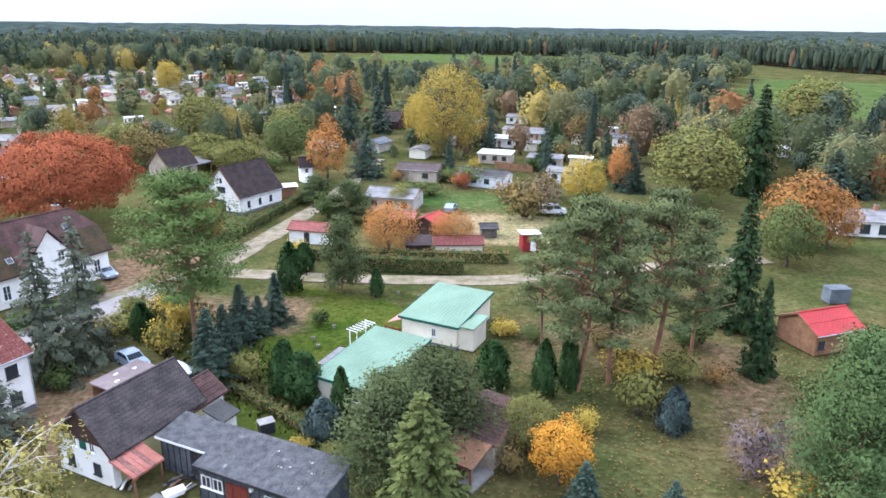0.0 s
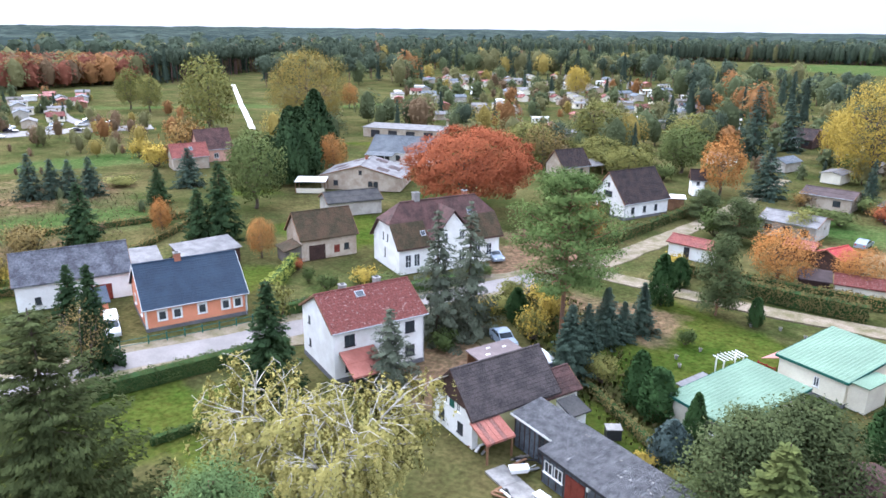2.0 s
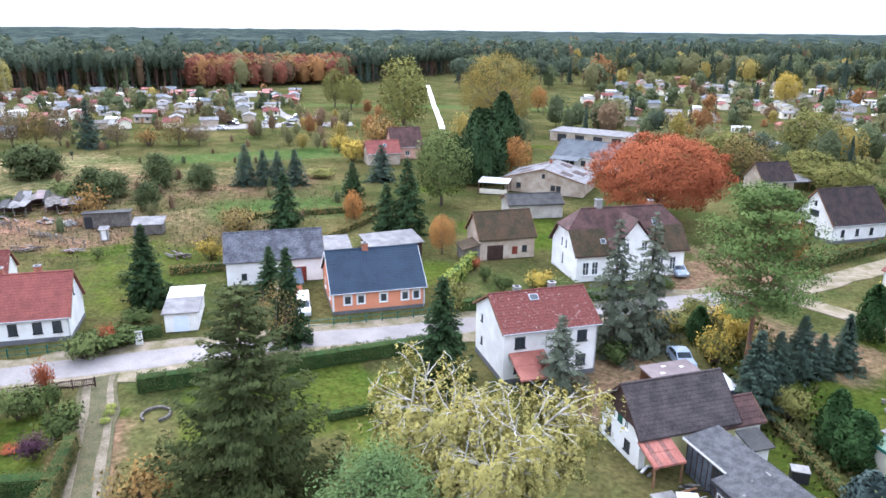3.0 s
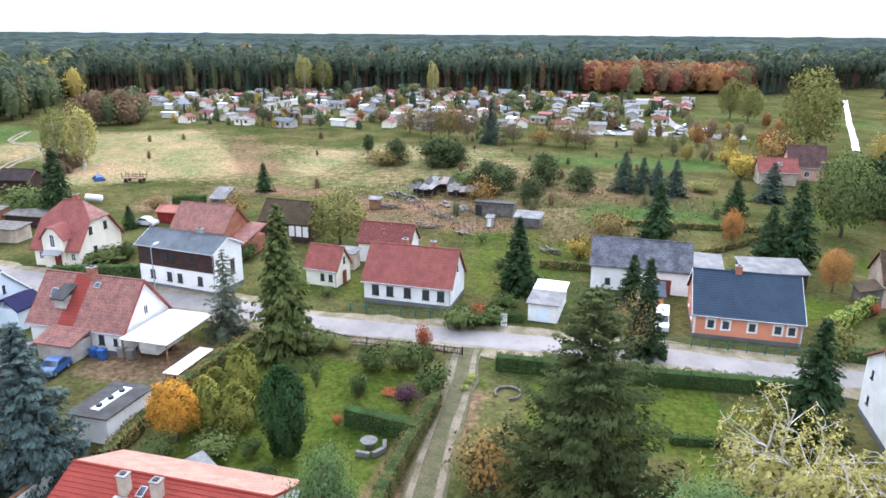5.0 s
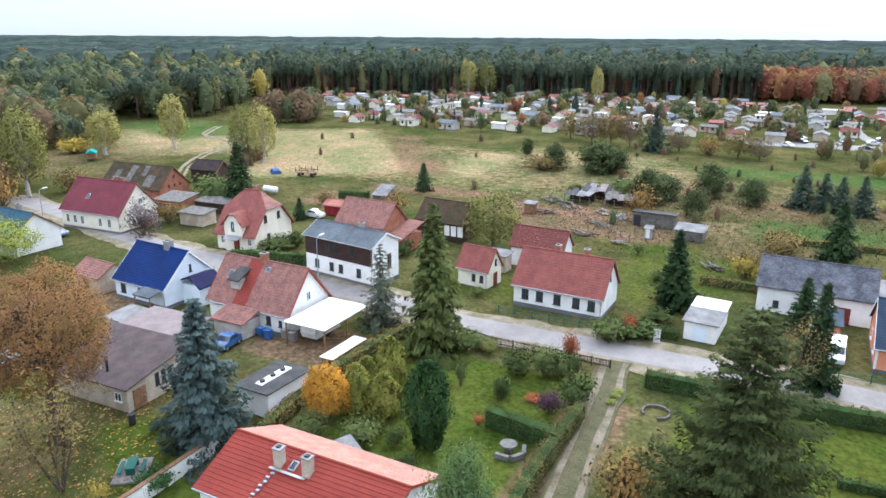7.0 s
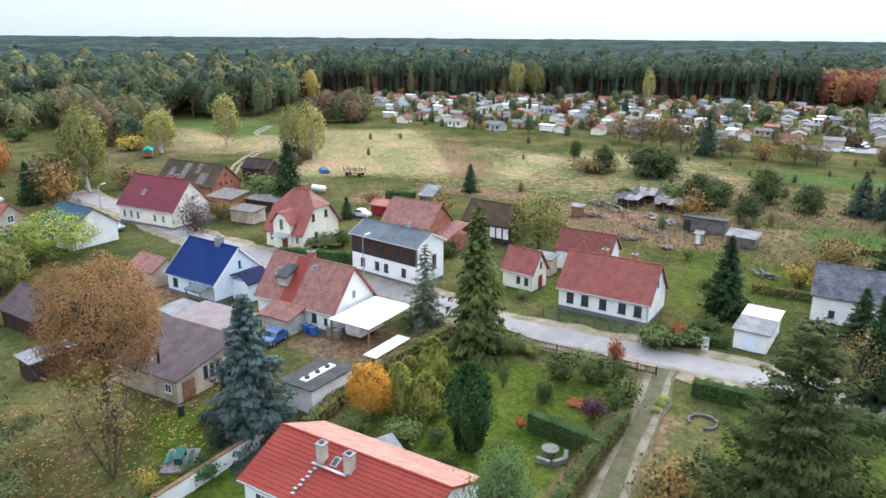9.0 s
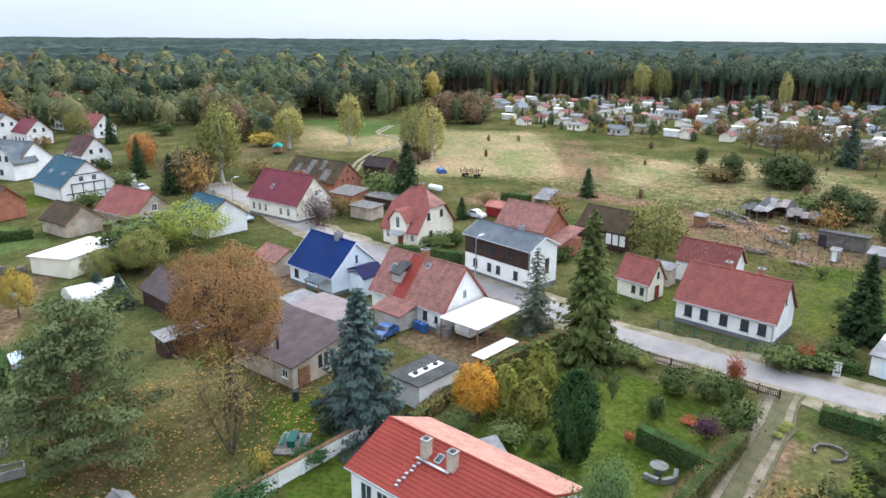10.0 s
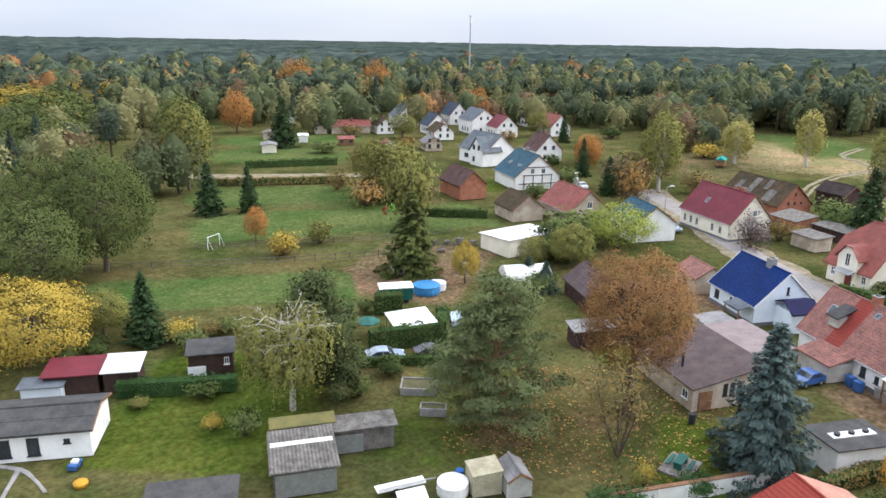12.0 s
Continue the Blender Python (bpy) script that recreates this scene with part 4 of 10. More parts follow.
def flat_shed(name, x, y, yaw, length, width, front, back, wall, roof, label, category="shed", over=0.3, group="", thick=0.12, ribs=0.0):
    """A shed with one sloping roof, front (-y) and back heights given at the roof's edges."""
    ob = thing(name, x, y, yaw, label, category, group)
    l, w = length / 2 - over, width / 2 - over
    zq = lambda q: front + (back - front) * (q + width / 2) / width
    part("wall", Shape().along_x([(-w, 0), (w, 0), (w, zq(w) - thick), (-w, zq(-w) - thick)], -l, l), wall, ob)
    if ribs:
        s, n = Shape(), int(length / ribs)
        prof = []
        for k in range(n):
            q = -length / 2 + length * k / n
            prof += [(q, 0.0), (q + length / n * 0.5, 0.05 if ribs > 0.35 else 0.3 * ribs)]
        top = prof + [(length / 2, 0.0)]
        verts = [(px, -width / 2, front + pz) for px, pz in top] + [(px, width / 2, back + pz) for px, pz in top] + [(px, -width / 2, front + pz - thick) for px, pz in top] + [(px, width / 2, back + pz - thick) for px, pz in top]
        m = len(top)
        fs = [(i, i + 1, m + i + 1, m + i) for i in range(m - 1)] + [(2 * m + i + 1, 2 * m + i, 3 * m + i, 3 * m + i + 1) for i in range(m - 1)]
        fs += [(i + 1, i, 2 * m + i, 2 * m + i + 1) for i in range(m - 1)] + [(m + i, m + i + 1, 3 * m + i + 1, 3 * m + i) for i in range(m - 1)] + [(0, m, 3 * m, 2 * m), (m - 1, 3 * m - 1, 4 * m - 1, 2 * m - 1)]
        part("roof", s.add(verts, fs), roof, ob)
    else:
        part("roof", Shape().along_x([(-width / 2, front), (width / 2, back), (width / 2, back - thick), (-width / 2, front - thick)], -length / 2, length / 2), roof, ob)
    return ob, faces_of(l, w)


def frame_post(parent, spots, height, w=0.14, material=None):
    for px, py in spots:
        part("post", Shape().box(px - w / 2, px + w / 2, py - w / 2, py + w / 2, -0.1, height), material or TIMBER_BROWN, parent)


# orange cottage with the slate blue roof
ob, fc, zl = gable_house("house", -69.6, 53.9, 62, 12.2, 10.7, 2.8, 6.8, PLASTER_ORANGE, TILE_SLATE, "orange plastered cottage with slate blue tiled roof beside the road", plinth=PLINTH, verge=WHITE_PAINT)
for u in (-3.95, -2.3, 0.55, 3.3, 4.75):
    window(ob, fc["front"], u, 1.75, 0.85, 1.1, trim=0.16, bars=(0, 0))
for u in (-2.2, 2.2):
    window(ob, fc["left"], u, 1.7, 0.9, 1.1, trim=0.16, bars=(0, 0))
window(ob, fc["right"], 0, 4.6, 0.9, 1.1, trim=0.16)
for px in (-5.75, 5.75):
    part("corner_strip", Shape().box(px - 0.12, px + 0.12, -5.03, -4.96, 0.4, 2.75), WHITE_PAINT, ob)
chimney(ob, -0.9, 0.0, 6.6, 7.5, 0.75)
ob, fc = flat_shed("porch", -77.2, 46.6, 62, 2.6, 4.6, 2.3, 2.9, PLASTER_ORANGE, TILE_SLATE, "small orange lean-to with a slate blue roof beside the cottage", "porch")

# white barn with the grey sheet roof
ob, fc, zl = gable_house("barn", -85.8, 49.0, 61, 13.6, 7.6, 3.4, 6.6, PLASTER, SHEET_GREY, "white plastered barn with a grey corrugated roof", "barn", tiles=1.4, gutter=False)
door(ob, fc["front"], 3.2, 2.0, 2.1, DOOR_RED, "red-brown barn door")
window(ob, fc["front"], -4.2, 1.2, 0.7, 0.9, DARK_PAINT)
part("gate", Shape().box(-1.6, -0.6, -3.62, -3.5, 0, 2.6), TIMBER_BROWN, ob)
ob, fc = flat_shed("shed", -86.5, 58.5, 61, 7.0, 6.0, 2.4, 3.0, TIMBER_GREY, FELT_PALE, "grey shed with a pale felt roof behind the cottage")
ob, fc = flat_shed("shed", -82.2, 67.6, 70, 9.0, 5.4, 2.3, 3.0, TIMBER_DARK, FELT_PALE, "low board shed with a patched pale roof")

# cream farmhouse with the red tiled roof
ob, fc, zl = gable_house("house", -88.0, 17.1, 61, 12.4, 7.8, 2.75, 7.0, PLASTER, TILE_RED, "white farmhouse with a red tiled roof and five front windows", plinth=PLINTH)
for u in (-4.3, -2.3, 0.1, 2.6, 4.6):
    window(ob, fc["front"], u, 1.65, 0.95, 1.35, DARK_PAINT, sill=True)
window(ob, fc["right"], -0.2, 4.6, 0.35, 0.9, DARK_PAINT)
chimney(ob, -1.5, 0.6, 6.6, 7.6, 0.7)
chimney(ob, 2.4, 0.6, 6.6, 7.6, 0.7)
ob, fc, zl = gable_house("outbuilding", -104.5, 16.2, 61, 8.8, 5.2, 3.1, 5.9, PLASTER, TILE_PATCHY, "white outbuilding with a dark red tiled roof behind the farmhouse", "outbuilding", gutter=False)
ob, fc, zl = gable_house("cottage", -96.2, 6.2, 55, 5.4, 4.6, 2.4, 5.4, PLASTER_CREAM, TILE_RED, "small cream cottage with a red tiled roof", "cottage")
window(ob, fc["front"], 0.2, 1.3, 0.6, 1.0, DARK_PAINT)
window(ob, fc["front"], 1.5, 1.3, 0.6, 1.0, DARK_PAINT)
door(ob, fc["right"], 0.3, 1.0, 1.9, DOOR_RED, "red wooden door")
window(ob, fc["right"], 0.3, 3.4, 0.5, 0.9, DARK_PAINT)
ob, fc = flat_shed("gatehouse", -102.0, 9.5, 61, 3.6, 3.0, 2.6, 2.9, PLASTER_OLD, FELT_PALE, "low white link building with a flat roof", "shed")

# two-storey house, white below and dark boards above
ob, fc, zl = gable_house("house", -99.7, -12.5, 55, 13.4, 6.6, 5.8, 7.4, PLASTER, TILE_GREY, "two-storey white house with dark board upper storey and grey roof", plinth=PLINTH, verge=WHITE_PAINT)
part("cladding", Shape().box(-6.42, 6.42, -3.0, -2.9, 3.0, 5.55), TIMBER_DARK, ob, "dark brown board cladding")
up = fc["front"] @ pose(0, -0.06, 0)
for u in (-4.4, -1.7, -0.5, 2.8):
    window(ob, up, u, 4.5, 0.75, 1.1, DARK_PAINT)
for u in (-4.2, -1.3, 0.5, 3.9):
    window(ob, fc["front"], u, 1.7, 0.8, 1.25, DARK_PAINT)
window(ob, fc["right"], 0.8, 3.0, 0.9, 2.2, TIMBER_BROWN)
chimney(ob, 1.8, 0.3, 7.0, 8.0, 0.7, CONCRETE)
ob, fc, zl = gable_house("barn", -115.8, -11.0, 59, 10.2, 7.4, 4.0, 7.6, BRICK, TILE_WORN, "brick barn with a faded red tiled roof", "barn", gutter=False)
part("lean_to_roof", slope(4.9, 8.2, -3.6, 2.6, 3.6, 4.2), TILE_WORN, ob)
part("lean_to_wall", Shape().box(5.0, 7.9, -3.3, 3.3, 0, 2.6), BRICK, ob)

# blue roofed house
ob, fc, zl = gable_house("house", -91.2, -36.8, 60, 10.2, 9.2, 2.6, 6.8, PLASTER_BLUE, TILE_BLUE, "pale house with a bright blue tiled roof", verge=WHITE_PAINT, plinth=PLINTH)
for u in (-3.2, 0.2):
    window(ob, fc["front"], u, 1.5, 0.95, 1.2, DARK_PAINT)
window(ob, fc["right"], 0.2, 4.4, 0.35, 1.0, DARK_PAINT)
chimney(ob, 1.3, 0.0, 6.5, 7.6, 0.9, STEEL)
part("porch_roof", slope(1.4, 4.6, -6.4, 2.2, -4.2, 2.75), TILE_GREY, ob)
frame_post(ob, [(1.6, -6.2), (4.4, -6.2)], 2.2)
part("annex_roof", Shape().along_y([(4.9, 3.4), (6.6, 3.9), (8.3, 2.6), (8.3, 2.45), (6.6, 3.75), (4.9, 3.25)], -1.6, 2.6), mat("violet_blue_roof_sheet", (0.012, 0.012, 0.055), None, 0.7, spec=0.1), ob)
part("annex_wall", Shape().box(4.8, 8.0, -1.3, 2.3, 0, 2.7), PLASTER_BLUE, ob)

# large worn red roof with the carport
ob, fc, zl = gable_house("house", -82.7, -20.8, 61.5, 13.0, 8.4, 2.6, 7.5, PLASTER, TILE_WORN, "white house with a large weathered red tiled roof", verge=TILE_BRIGHT, plinth=PLINTH)
window(ob, fc["right"], 0.0, 4.0, 0.7, 1.1, WHITE_PAINT)
window(ob, fc["front"], 3.2, 1.6, 0.7, 1.1, DARK_PAINT)
window(ob, fc["front"], 5.0, 1.5, 0.5, 0.8, DARK_PAINT)
part("new_tiles", slope(-2.3, -0.2, -4.22, 2.62, 0, 7.53, step=0.36, thick=0.02), TILE_BRIGHT, ob, "strip of newer bright red tiles")
skylight(ob, -4.3, 1.7, zl, 4.9 / 4.2)
skylight(ob, 0.9, 0.8, zl, 4.9 / 4.2, w=0.7, h=0.7)
part("dormer", Shape().along_y([(-3.3, 4.3), (-1.9, 4.3), (-1.9, 5.5), (-3.3, 5.5)], -3.0, -1.2), PLASTER_GREY, ob)
part("dormer_roof", Shape().along_x([(-3.3, 5.35), (-0.9, 6.4), (-0.9, 6.5), (-3.3, 5.5)], -3.5, -1.7), FELT, ob)
chimney(ob, -0.4, 0.1, 7.2, 8.3, 0.8)
part("extension_wall", Shape().box(-2.4, 2.0, -7.0, -4.0, 0, 2.0), PLASTER_GREY, ob)
part("extension_roof", slope(-2.8, 2.2, -7.2, 2.0, -4.1, 2.85), TILE_WORN, ob)

# yellowish villa with half hips and a front dormer
ob = thing("villa", -116.3, -30.8, 67, "cream villa with a steep red half-hipped roof", "house")
part("wall", Shape().along_x([(-5.2, 0), (5.2, 0), (5.2, 3.0), (2.2, 6.3), (-2.2, 6.3), (-5.2, 3.0)], -3.7, 3.7), PLASTER_CREAM, ob)
for sgn in (-1, 1):
    v = [(-4.2, sgn * 5.7, 2.6), (4.2, sgn * 5.7, 2.6), (4.2, sgn * 2.3, 6.5), (1.6, 0, 9.1), (-1.6, 0, 9.1), (-4.2, sgn * 2.3, 6.5)]
    v += [(px, py, pz - 0.18) for px, py, pz in v]
    part("roof_slope", Shape().add(v, [(0, 1, 2, 3, 4, 5), (11, 10, 9, 8, 7, 6)] + [(i, (i + 1) % 6, 6 + (i + 1) % 6, 6 + i) for i in range(6)]), TILE_RED, ob)
for sx in (-1, 1):
    v = [(sx * 4.2, -2.3, 6.5), (sx * 4.2, 2.3, 6.5), (sx * 1.6, 0, 9.1)]
    v += [(px, py, pz - 0.15) for px, py, pz in v]
    part("roof_hip", Shape().add(v, [(0, 1, 2), (5, 4, 3), (0, 1, 4, 3), (1, 2, 5, 4), (2, 0, 3, 5)]), TILE_WORN, ob)
part("ridge_cap", Shape().tube([(-1.6, 0, 9.1), (1.6, 0, 9.1)], [0.14, 0.14], 8), TILE_RED, ob)
chimney(ob, 0.3, 0.4, 8.6, 9.8, 0.7)
part("dormer_wall", Shape().along_y([(-1.7, 0), (1.7, 0), (1.7, 4.6), (0.6, 5.9), (-0.6, 5.9), (-1.7, 4.6)], -5.75, -2.6), PLASTER_CREAM, ob)
part("dormer_roof", Shape().along_y([(-2.1, 4.3), (-0.6, 6.2), (0.6, 6.2), (2.1, 4.3), (2.1, 4.15), (0.6, 6.05), (-0.6, 6.05), (-2.1, 4.15)], -6.1, -1.6), TILE_RED, ob)
fr = pose(0, -5.75, 0)
window(ob, fr, 0, 4.1, 0.8, 1.9, WHITE_PAINT)
window(ob, pose(0, -5.2, 0), -2.6, 1.6, 0.7, 1.2, WHITE_PAINT)
window(ob, pose(0, -5.2, 0), 2.7, 1.6, 0.7, 1.2, WHITE_PAINT)
door(ob, fr, 0.6, 1.1, 2.0, DOOR_RED, "red front door")
part("porch_roof", Shape().along_x([(-7.0, 2.3), (-5.7, 2.7), (-5.7, 2.6), (-7.0, 2.2)], -1.2, 1.6), STEEL, ob)
rt = pose(3.7, 0, 0, 0, 0, 90)
for u, q in ((-2.0, 4.9), (1.6, 4.9), (-1.4, 1.7)):
    window(ob, rt, u, q, 0.8, 1.2, DARK_PAINT)

# maroon roofed long house
ob, fc, zl = gable_house("house", -127.7, -60.3, 66, 14.7, 9.8, 3.2, 8.4, PLASTER_CREAM, TILE_MAROON, "long cream house with a maroon roof", plinth=PLINTH)
for u in (-5.6, -3.8, -2.0, 2.4, 4.6):
    window(ob, fc["front"], u, 1.7, 0.8, 1.5, WHITE_PAINT)
window(ob, fc["right"], 0.6, 5.0, 0.9, 1.1, WHITE_PAINT)
skylight(ob, -2.0, 2.6, zl, 5.2 / 4.9)
chimney(ob, 1.5, 0.8, 8.0, 8.9, 0.6)
chimney(ob, 3.2, 0.8, 8.0, 8.9, 0.6)
ob, fc, zl = gable_house("old_barn", -149.6, -62.4, 67, 16.5, 9.4, 3.2, 7.4, BRICK, TILE_BROWN, "old brick barn with a mossy patched tile roof", "barn", gutter=False)
for px, w_, y0, y1 in ((-1.5, 1.6, 0.4, 3.4), (1.8, 1.2, 0.2, 2.2), (4.2, 2.2, 2.0, 4.2), (-5.0, 1.4, 1.4, 4.0)):
    part("patched_tiles", slope(px - w_ / 2, px + w_ / 2, -y1, zl(y1) + 0.03, -y0, zl(y0) + 0.03, thick=0.02), FELT_LICHEN, ob, "paler patch of replaced tiles")
for u, q in ((-1.6, 3.6), (0.0, 3.6), (1.6, 3.6), (0.0, 5.4)):
    window(ob, fc["right"], u, q, 0.5, 0.6, DARK_PAINT, bars=(0, 0), sill=False)
ob, fc = flat_shed("ruined_shed", -138.6, -52.0, 66, 7.0, 5.5, 2.6, 3.4, BRICK, FELT_LICHEN, "crumbling brick shed with a sagging grey roof")
door(ob, fc["front"], -1.0, 1.2, 2.0, TIMBER_GREY)
ob, fc = flat_shed("lean_to", -128.6, -44.6, 66, 6.0, 4.2, 2.4, 2.7, PLASTER_OLD, FELT_LICHEN, "pale plastered lean-to with a lichen-covered roof")
ob, fc = flat_shed("lean_to", -138.0, -43.6, 66, 9.0, 4.0, 2.2, 2.6, TIMBER_DARK, FELT_LICHEN, "long low dark shed behind the villa")
ob, fc, zl = gable_house("field_shed", -170.5, -55.0, 70, 8.0, 6.0, 2.8, 4.8, TIMBER_DARK, TILE_DARK, "dark weathered field shed with a steep roof", "shed", gutter=False)

# two-storey white house with the weathered red roof
ob, fc, zl = gable_house("house", -43.2, 55.0, 63, 10.8, 9.0, 5.5, 8.1, PLASTER, TILE_PATCHY, "two-storey white house with a weathered red tiled roof", plinth=PLINTH)
for u in (-3.4, 3.4):
    for q in (1.6, 4.3):
        window(ob, fc["front"], u, q, 1.1, 1.2, DARK_PAINT)
for q in (2.0, 4.6):
    window(ob, fc["left"], -2.2, q, 0.4, 0.8, DARK_PAINT)
chimney(ob, -2.1, 0.3, 7.6, 8.45, 0.65, CONCRETE)
chimney(ob, 2.0, 0.6, 7.6, 8.45, 0.65, CONCRETE)
skylight(ob, -0.7, 0.9, zl, 2.6 / 4.5, w=1.0, h=0.8)
part("porch_roof", slope(-4.6, -0.8, -7.6, 2.0, -4.2, 3.3, step=2), SHEET_SALMON, ob, "faded red sheet porch roof")
frame_post(ob, [(-4.4, -7.4), (-1.0, -7.4)], 2.0)

# dark roofed house joined to the long workshop
ob, fc, zl = gable_house("house", -25.4, 51.2, 64, 9.8, 6.8, 2.9, 6.2, PLASTER, TILE_SMOKE, "old white house with a smoky dark tiled roof", verge=TIMBER_DARK, gutter=False)
part("yard_wall", Shape().box(-4.0, 4.62, -3.11, -3.06, 0.3, 2.6), PLASTER_YELLOW, ob, "yellow-green plastered side wall")
for u, q in ((-1.6, 1.2), (1.3, 1.2)):
    window(ob, fc["left"], u, q, 0.8, 1.0, DARK_PAINT)
for u, q in ((-1.0, 3.0), (1.0, 3.0)):
    window(ob, fc["left"], u, q, 0.55, 0.85, WHITE_PAINT)
part("gable_boards", Shape().along_x([(-2.7, 3.36), (2.7, 3.36), (0, 5.95)], -4.68, -4.58), TIMBER_DARK, ob, "dark boards over the gable")
part("shutter", Shape().box(-4.66, -4.6, -0.35, 0.35, 2.6, 4.0), GREEN_PAINT, ob)
for k in range(7):
    part("roof_sheet", slope(-4.9 + 0.42 * k, -4.5 + 0.42 * k, -5.6, 1.9 + 0.02 * (k % 2), -3.1, 2.7 + 0.02 * (k % 2), step=2), TILE_WORN if k % 3 == 1 else SHEET_SALMON, ob, "faded red porch roof sheet")
frame_post(ob, [(-4.7, -5.4), (-2.2, -5.4)], 1.9)
def batten_walls(ob, half, face_y, top, every):
    """Upright cover strips along a board wall's front."""
    n = int(2 * half / every)
    for k in range(n + 1):
        px = -half + 2 * half * k / n
        part("board_strip", Shape().box(px - 0.04, px + 0.04, face_y - 0.04, face_y + 0.01, 0.1, top), TIMBER_DARK, ob)


ob, fc = flat_shed("workshop", -19.1, 48.5, -24.7, 5.6, 3.3, 3.1, 3.55, BOARDS_BLUE, SHEET_PALE, "blue-grey board workshop wing with a corrugated roof", "workshop", ribs=0.3)
window(ob, fc["front"], 1.1, 1.65, 1.3, 1.9, DARK_PAINT, bars=(2, 3))
batten_walls(ob, 2.5, -1.35, 2.85, 0.62)
part("fascia", Shape().box(-2.82, 2.82, -1.69, -1.652, 2.9, 3.1), WHITE_PAINT, ob)
ob, fc = flat_shed("workshop", -12.3, 44.6, -24.7, 11.0, 4.8, 2.9, 3.55, BOARDS_BLUE, SHEET_PALE, "long blue-grey board workshop with a lichen-spotted corrugated roof", "workshop", ribs=0.3)
for u in (-4.5, -3.4):
    window(ob, fc["front"], u, 1.6, 0.9, 1.0, WHITE_PAINT, bars=(1, 0))
door(ob, fc["front"], -1.6, 2.0, 2.2, DOOR_RED, "dark red workshop door")
window(ob, fc["front"], 1.6, 1.7, 1.5, 0.9, WHITE_PAINT, bars=(1, 0))
batten_walls(ob, 5.2, -2.1, 2.7, 0.75)
part("fascia", Shape().box(-5.52, 5.52, -2.44, -2.402, 2.68, 2.9), DARK_PAINT, ob)
lamp = part("wall_lamp", Shape().box(-0.3, -0.1, -2.35, -2.1, 2.2, 2.5), WHITE_PAINT, ob, "small white wall lamp")
rng = random.Random(77)
for k in range(15):
    px, py = rng.uniform(-5.1, 5.1), rng.uniform(-1.9, 2.1)
    z = 2.9 + 0.65 * (py + 2.4) / 4.8
    part("lichen", Shape().along_x([(py - 0.09, z + 0.025), (py + 0.09, z + 0.05), (py + 0.09, z + 0.062), (py - 0.09, z + 0.037)], px, px + rng.uniform(0.15, 0.5)), CONCRETE, ob, "pale patch of lichen")
ob = thing("carport", -28.3, 58.4, 64, "open carport with a flat brown felt roof", "carport")
part("roof", Shape().along_x([(-2.6, 2.5), (2.6, 2.8), (2.6, 2.65), (-2.6, 2.35)], -2.7, 2.7), FELT_PINK, ob)
frame_post(ob, [(-2.5, -2.4), (2.5, -2.4), (2.5, 2.4), (-2.5, 2.4)], 2.45)
part("back_wall", Shape().box(-2.6, 2.6, 2.3, 2.42, 0, 2.5), TIMBER_BROWN, ob)
part("side_wall", Shape().box(2.5, 2.62, -2.4, 2.28, 0, 2.4), TIMBER_BROWN, ob)
for px, py, pw, pl in ((-1.2, 0.8, 0.5, 0.14), (0.3, -0.6, 0.6, 0.12), (1.3, 1.4, 0.4, 0.16), (-0.4, 1.9, 0.5, 0.12), (1.5, -1.6, 0.4, 0.14), (0.9, -0.2, 0.3, 0.1), (-0.6, -1.4, 0.35, 0.1)):
    part("patch", Shape().along_x([(py - pl, 2.655 + (py - pl) * 0.0577), (py + pl, 2.655 + (py + pl) * 0.0577), (py + pl, 2.62 + (py + pl) * 0.0577), (py - pl, 2.62 + (py - pl) * 0.0577)], px - pw / 2, px + pw / 2), SHEET_WHITE, ob, "white repair patch")
# low link between the old house and the workshop
ob, fc, zl = gable_house("outbuilding", -22.0, 55.6, 64, 4.2, 4.4, 2.5, 4.0, PLASTER, TILE_PURPLE, "small white annex with a purple-brown tiled roof", "outbuilding", gutter=False, tiles=0.5)
ob, fc = flat_shed("shed", -18.7, 53.3, 64, 2.2, 2.2, 2.1, 2.7, PLASTER, FELT, "tiny plastered annex with a felt roof")

# two pale bungalows with green roofs
ob, fc = flat_shed("bungalow", -6.6, 62.4, -28, 6.8, 10.8, 2.75, 3.6, PLASTER_CREAM, SHEET_GREEN, "pale bungalow with a single-pitch green roof", "bungalow", ribs=0.4)
part("fascia", Shape().box(-3.42, 3.42, -5.45, -5.405, 2.5, 2.76), GREEN_PAINT, ob)
for sx in (-1, 1):
    part("verge_board", Shape().beam((sx * 3.43, -5.4, 2.64), (sx * 3.43, 5.4, 3.49), 0.05, 0.24), GREEN_PAINT, ob)
part("annex_roof", Shape().along_x([(-2.6, 2.35), (1.1, 2.6), (1.1, 2.5), (-2.6, 2.25)], -4.9, -3.45), FELT_PALE, ob)
part("annex_wall", Shape().box(-4.7, -3.1, -2.3, 0.8, 0, 2.3), PLASTER_CREAM, ob)
part("plinth", Shape().box(-3.14, 3.14, -5.14, 5.14, -0.1, 0.3), PLINTH, ob)
window(ob, fc["right"], -1.5, 1.6, 1.1, 1.2)
window(ob, fc["front"], 1.4, 1.6, 0.9, 1.0)
ob, fc = flat_shed("bungalow", 0.6, 76.3, -26, 7.4, 10.0, 2.8, 3.55, PLASTER_CREAM, SHEET_GREEN, "pale bungalow with a green roof and a red railed terrace", "bungalow", ribs=0.4)
part("fascia", Shape().box(-3.72, 3.72, -5.05, -5.005, 2.55, 2.81), GREEN_PAINT, ob)
for sx in (-1, 1):
    part("verge_board", Shape().beam((sx * 3.73, -5.0, 2.69), (sx * 3.73, 5.0, 3.44), 0.05, 0.24), GREEN_PAINT, ob)
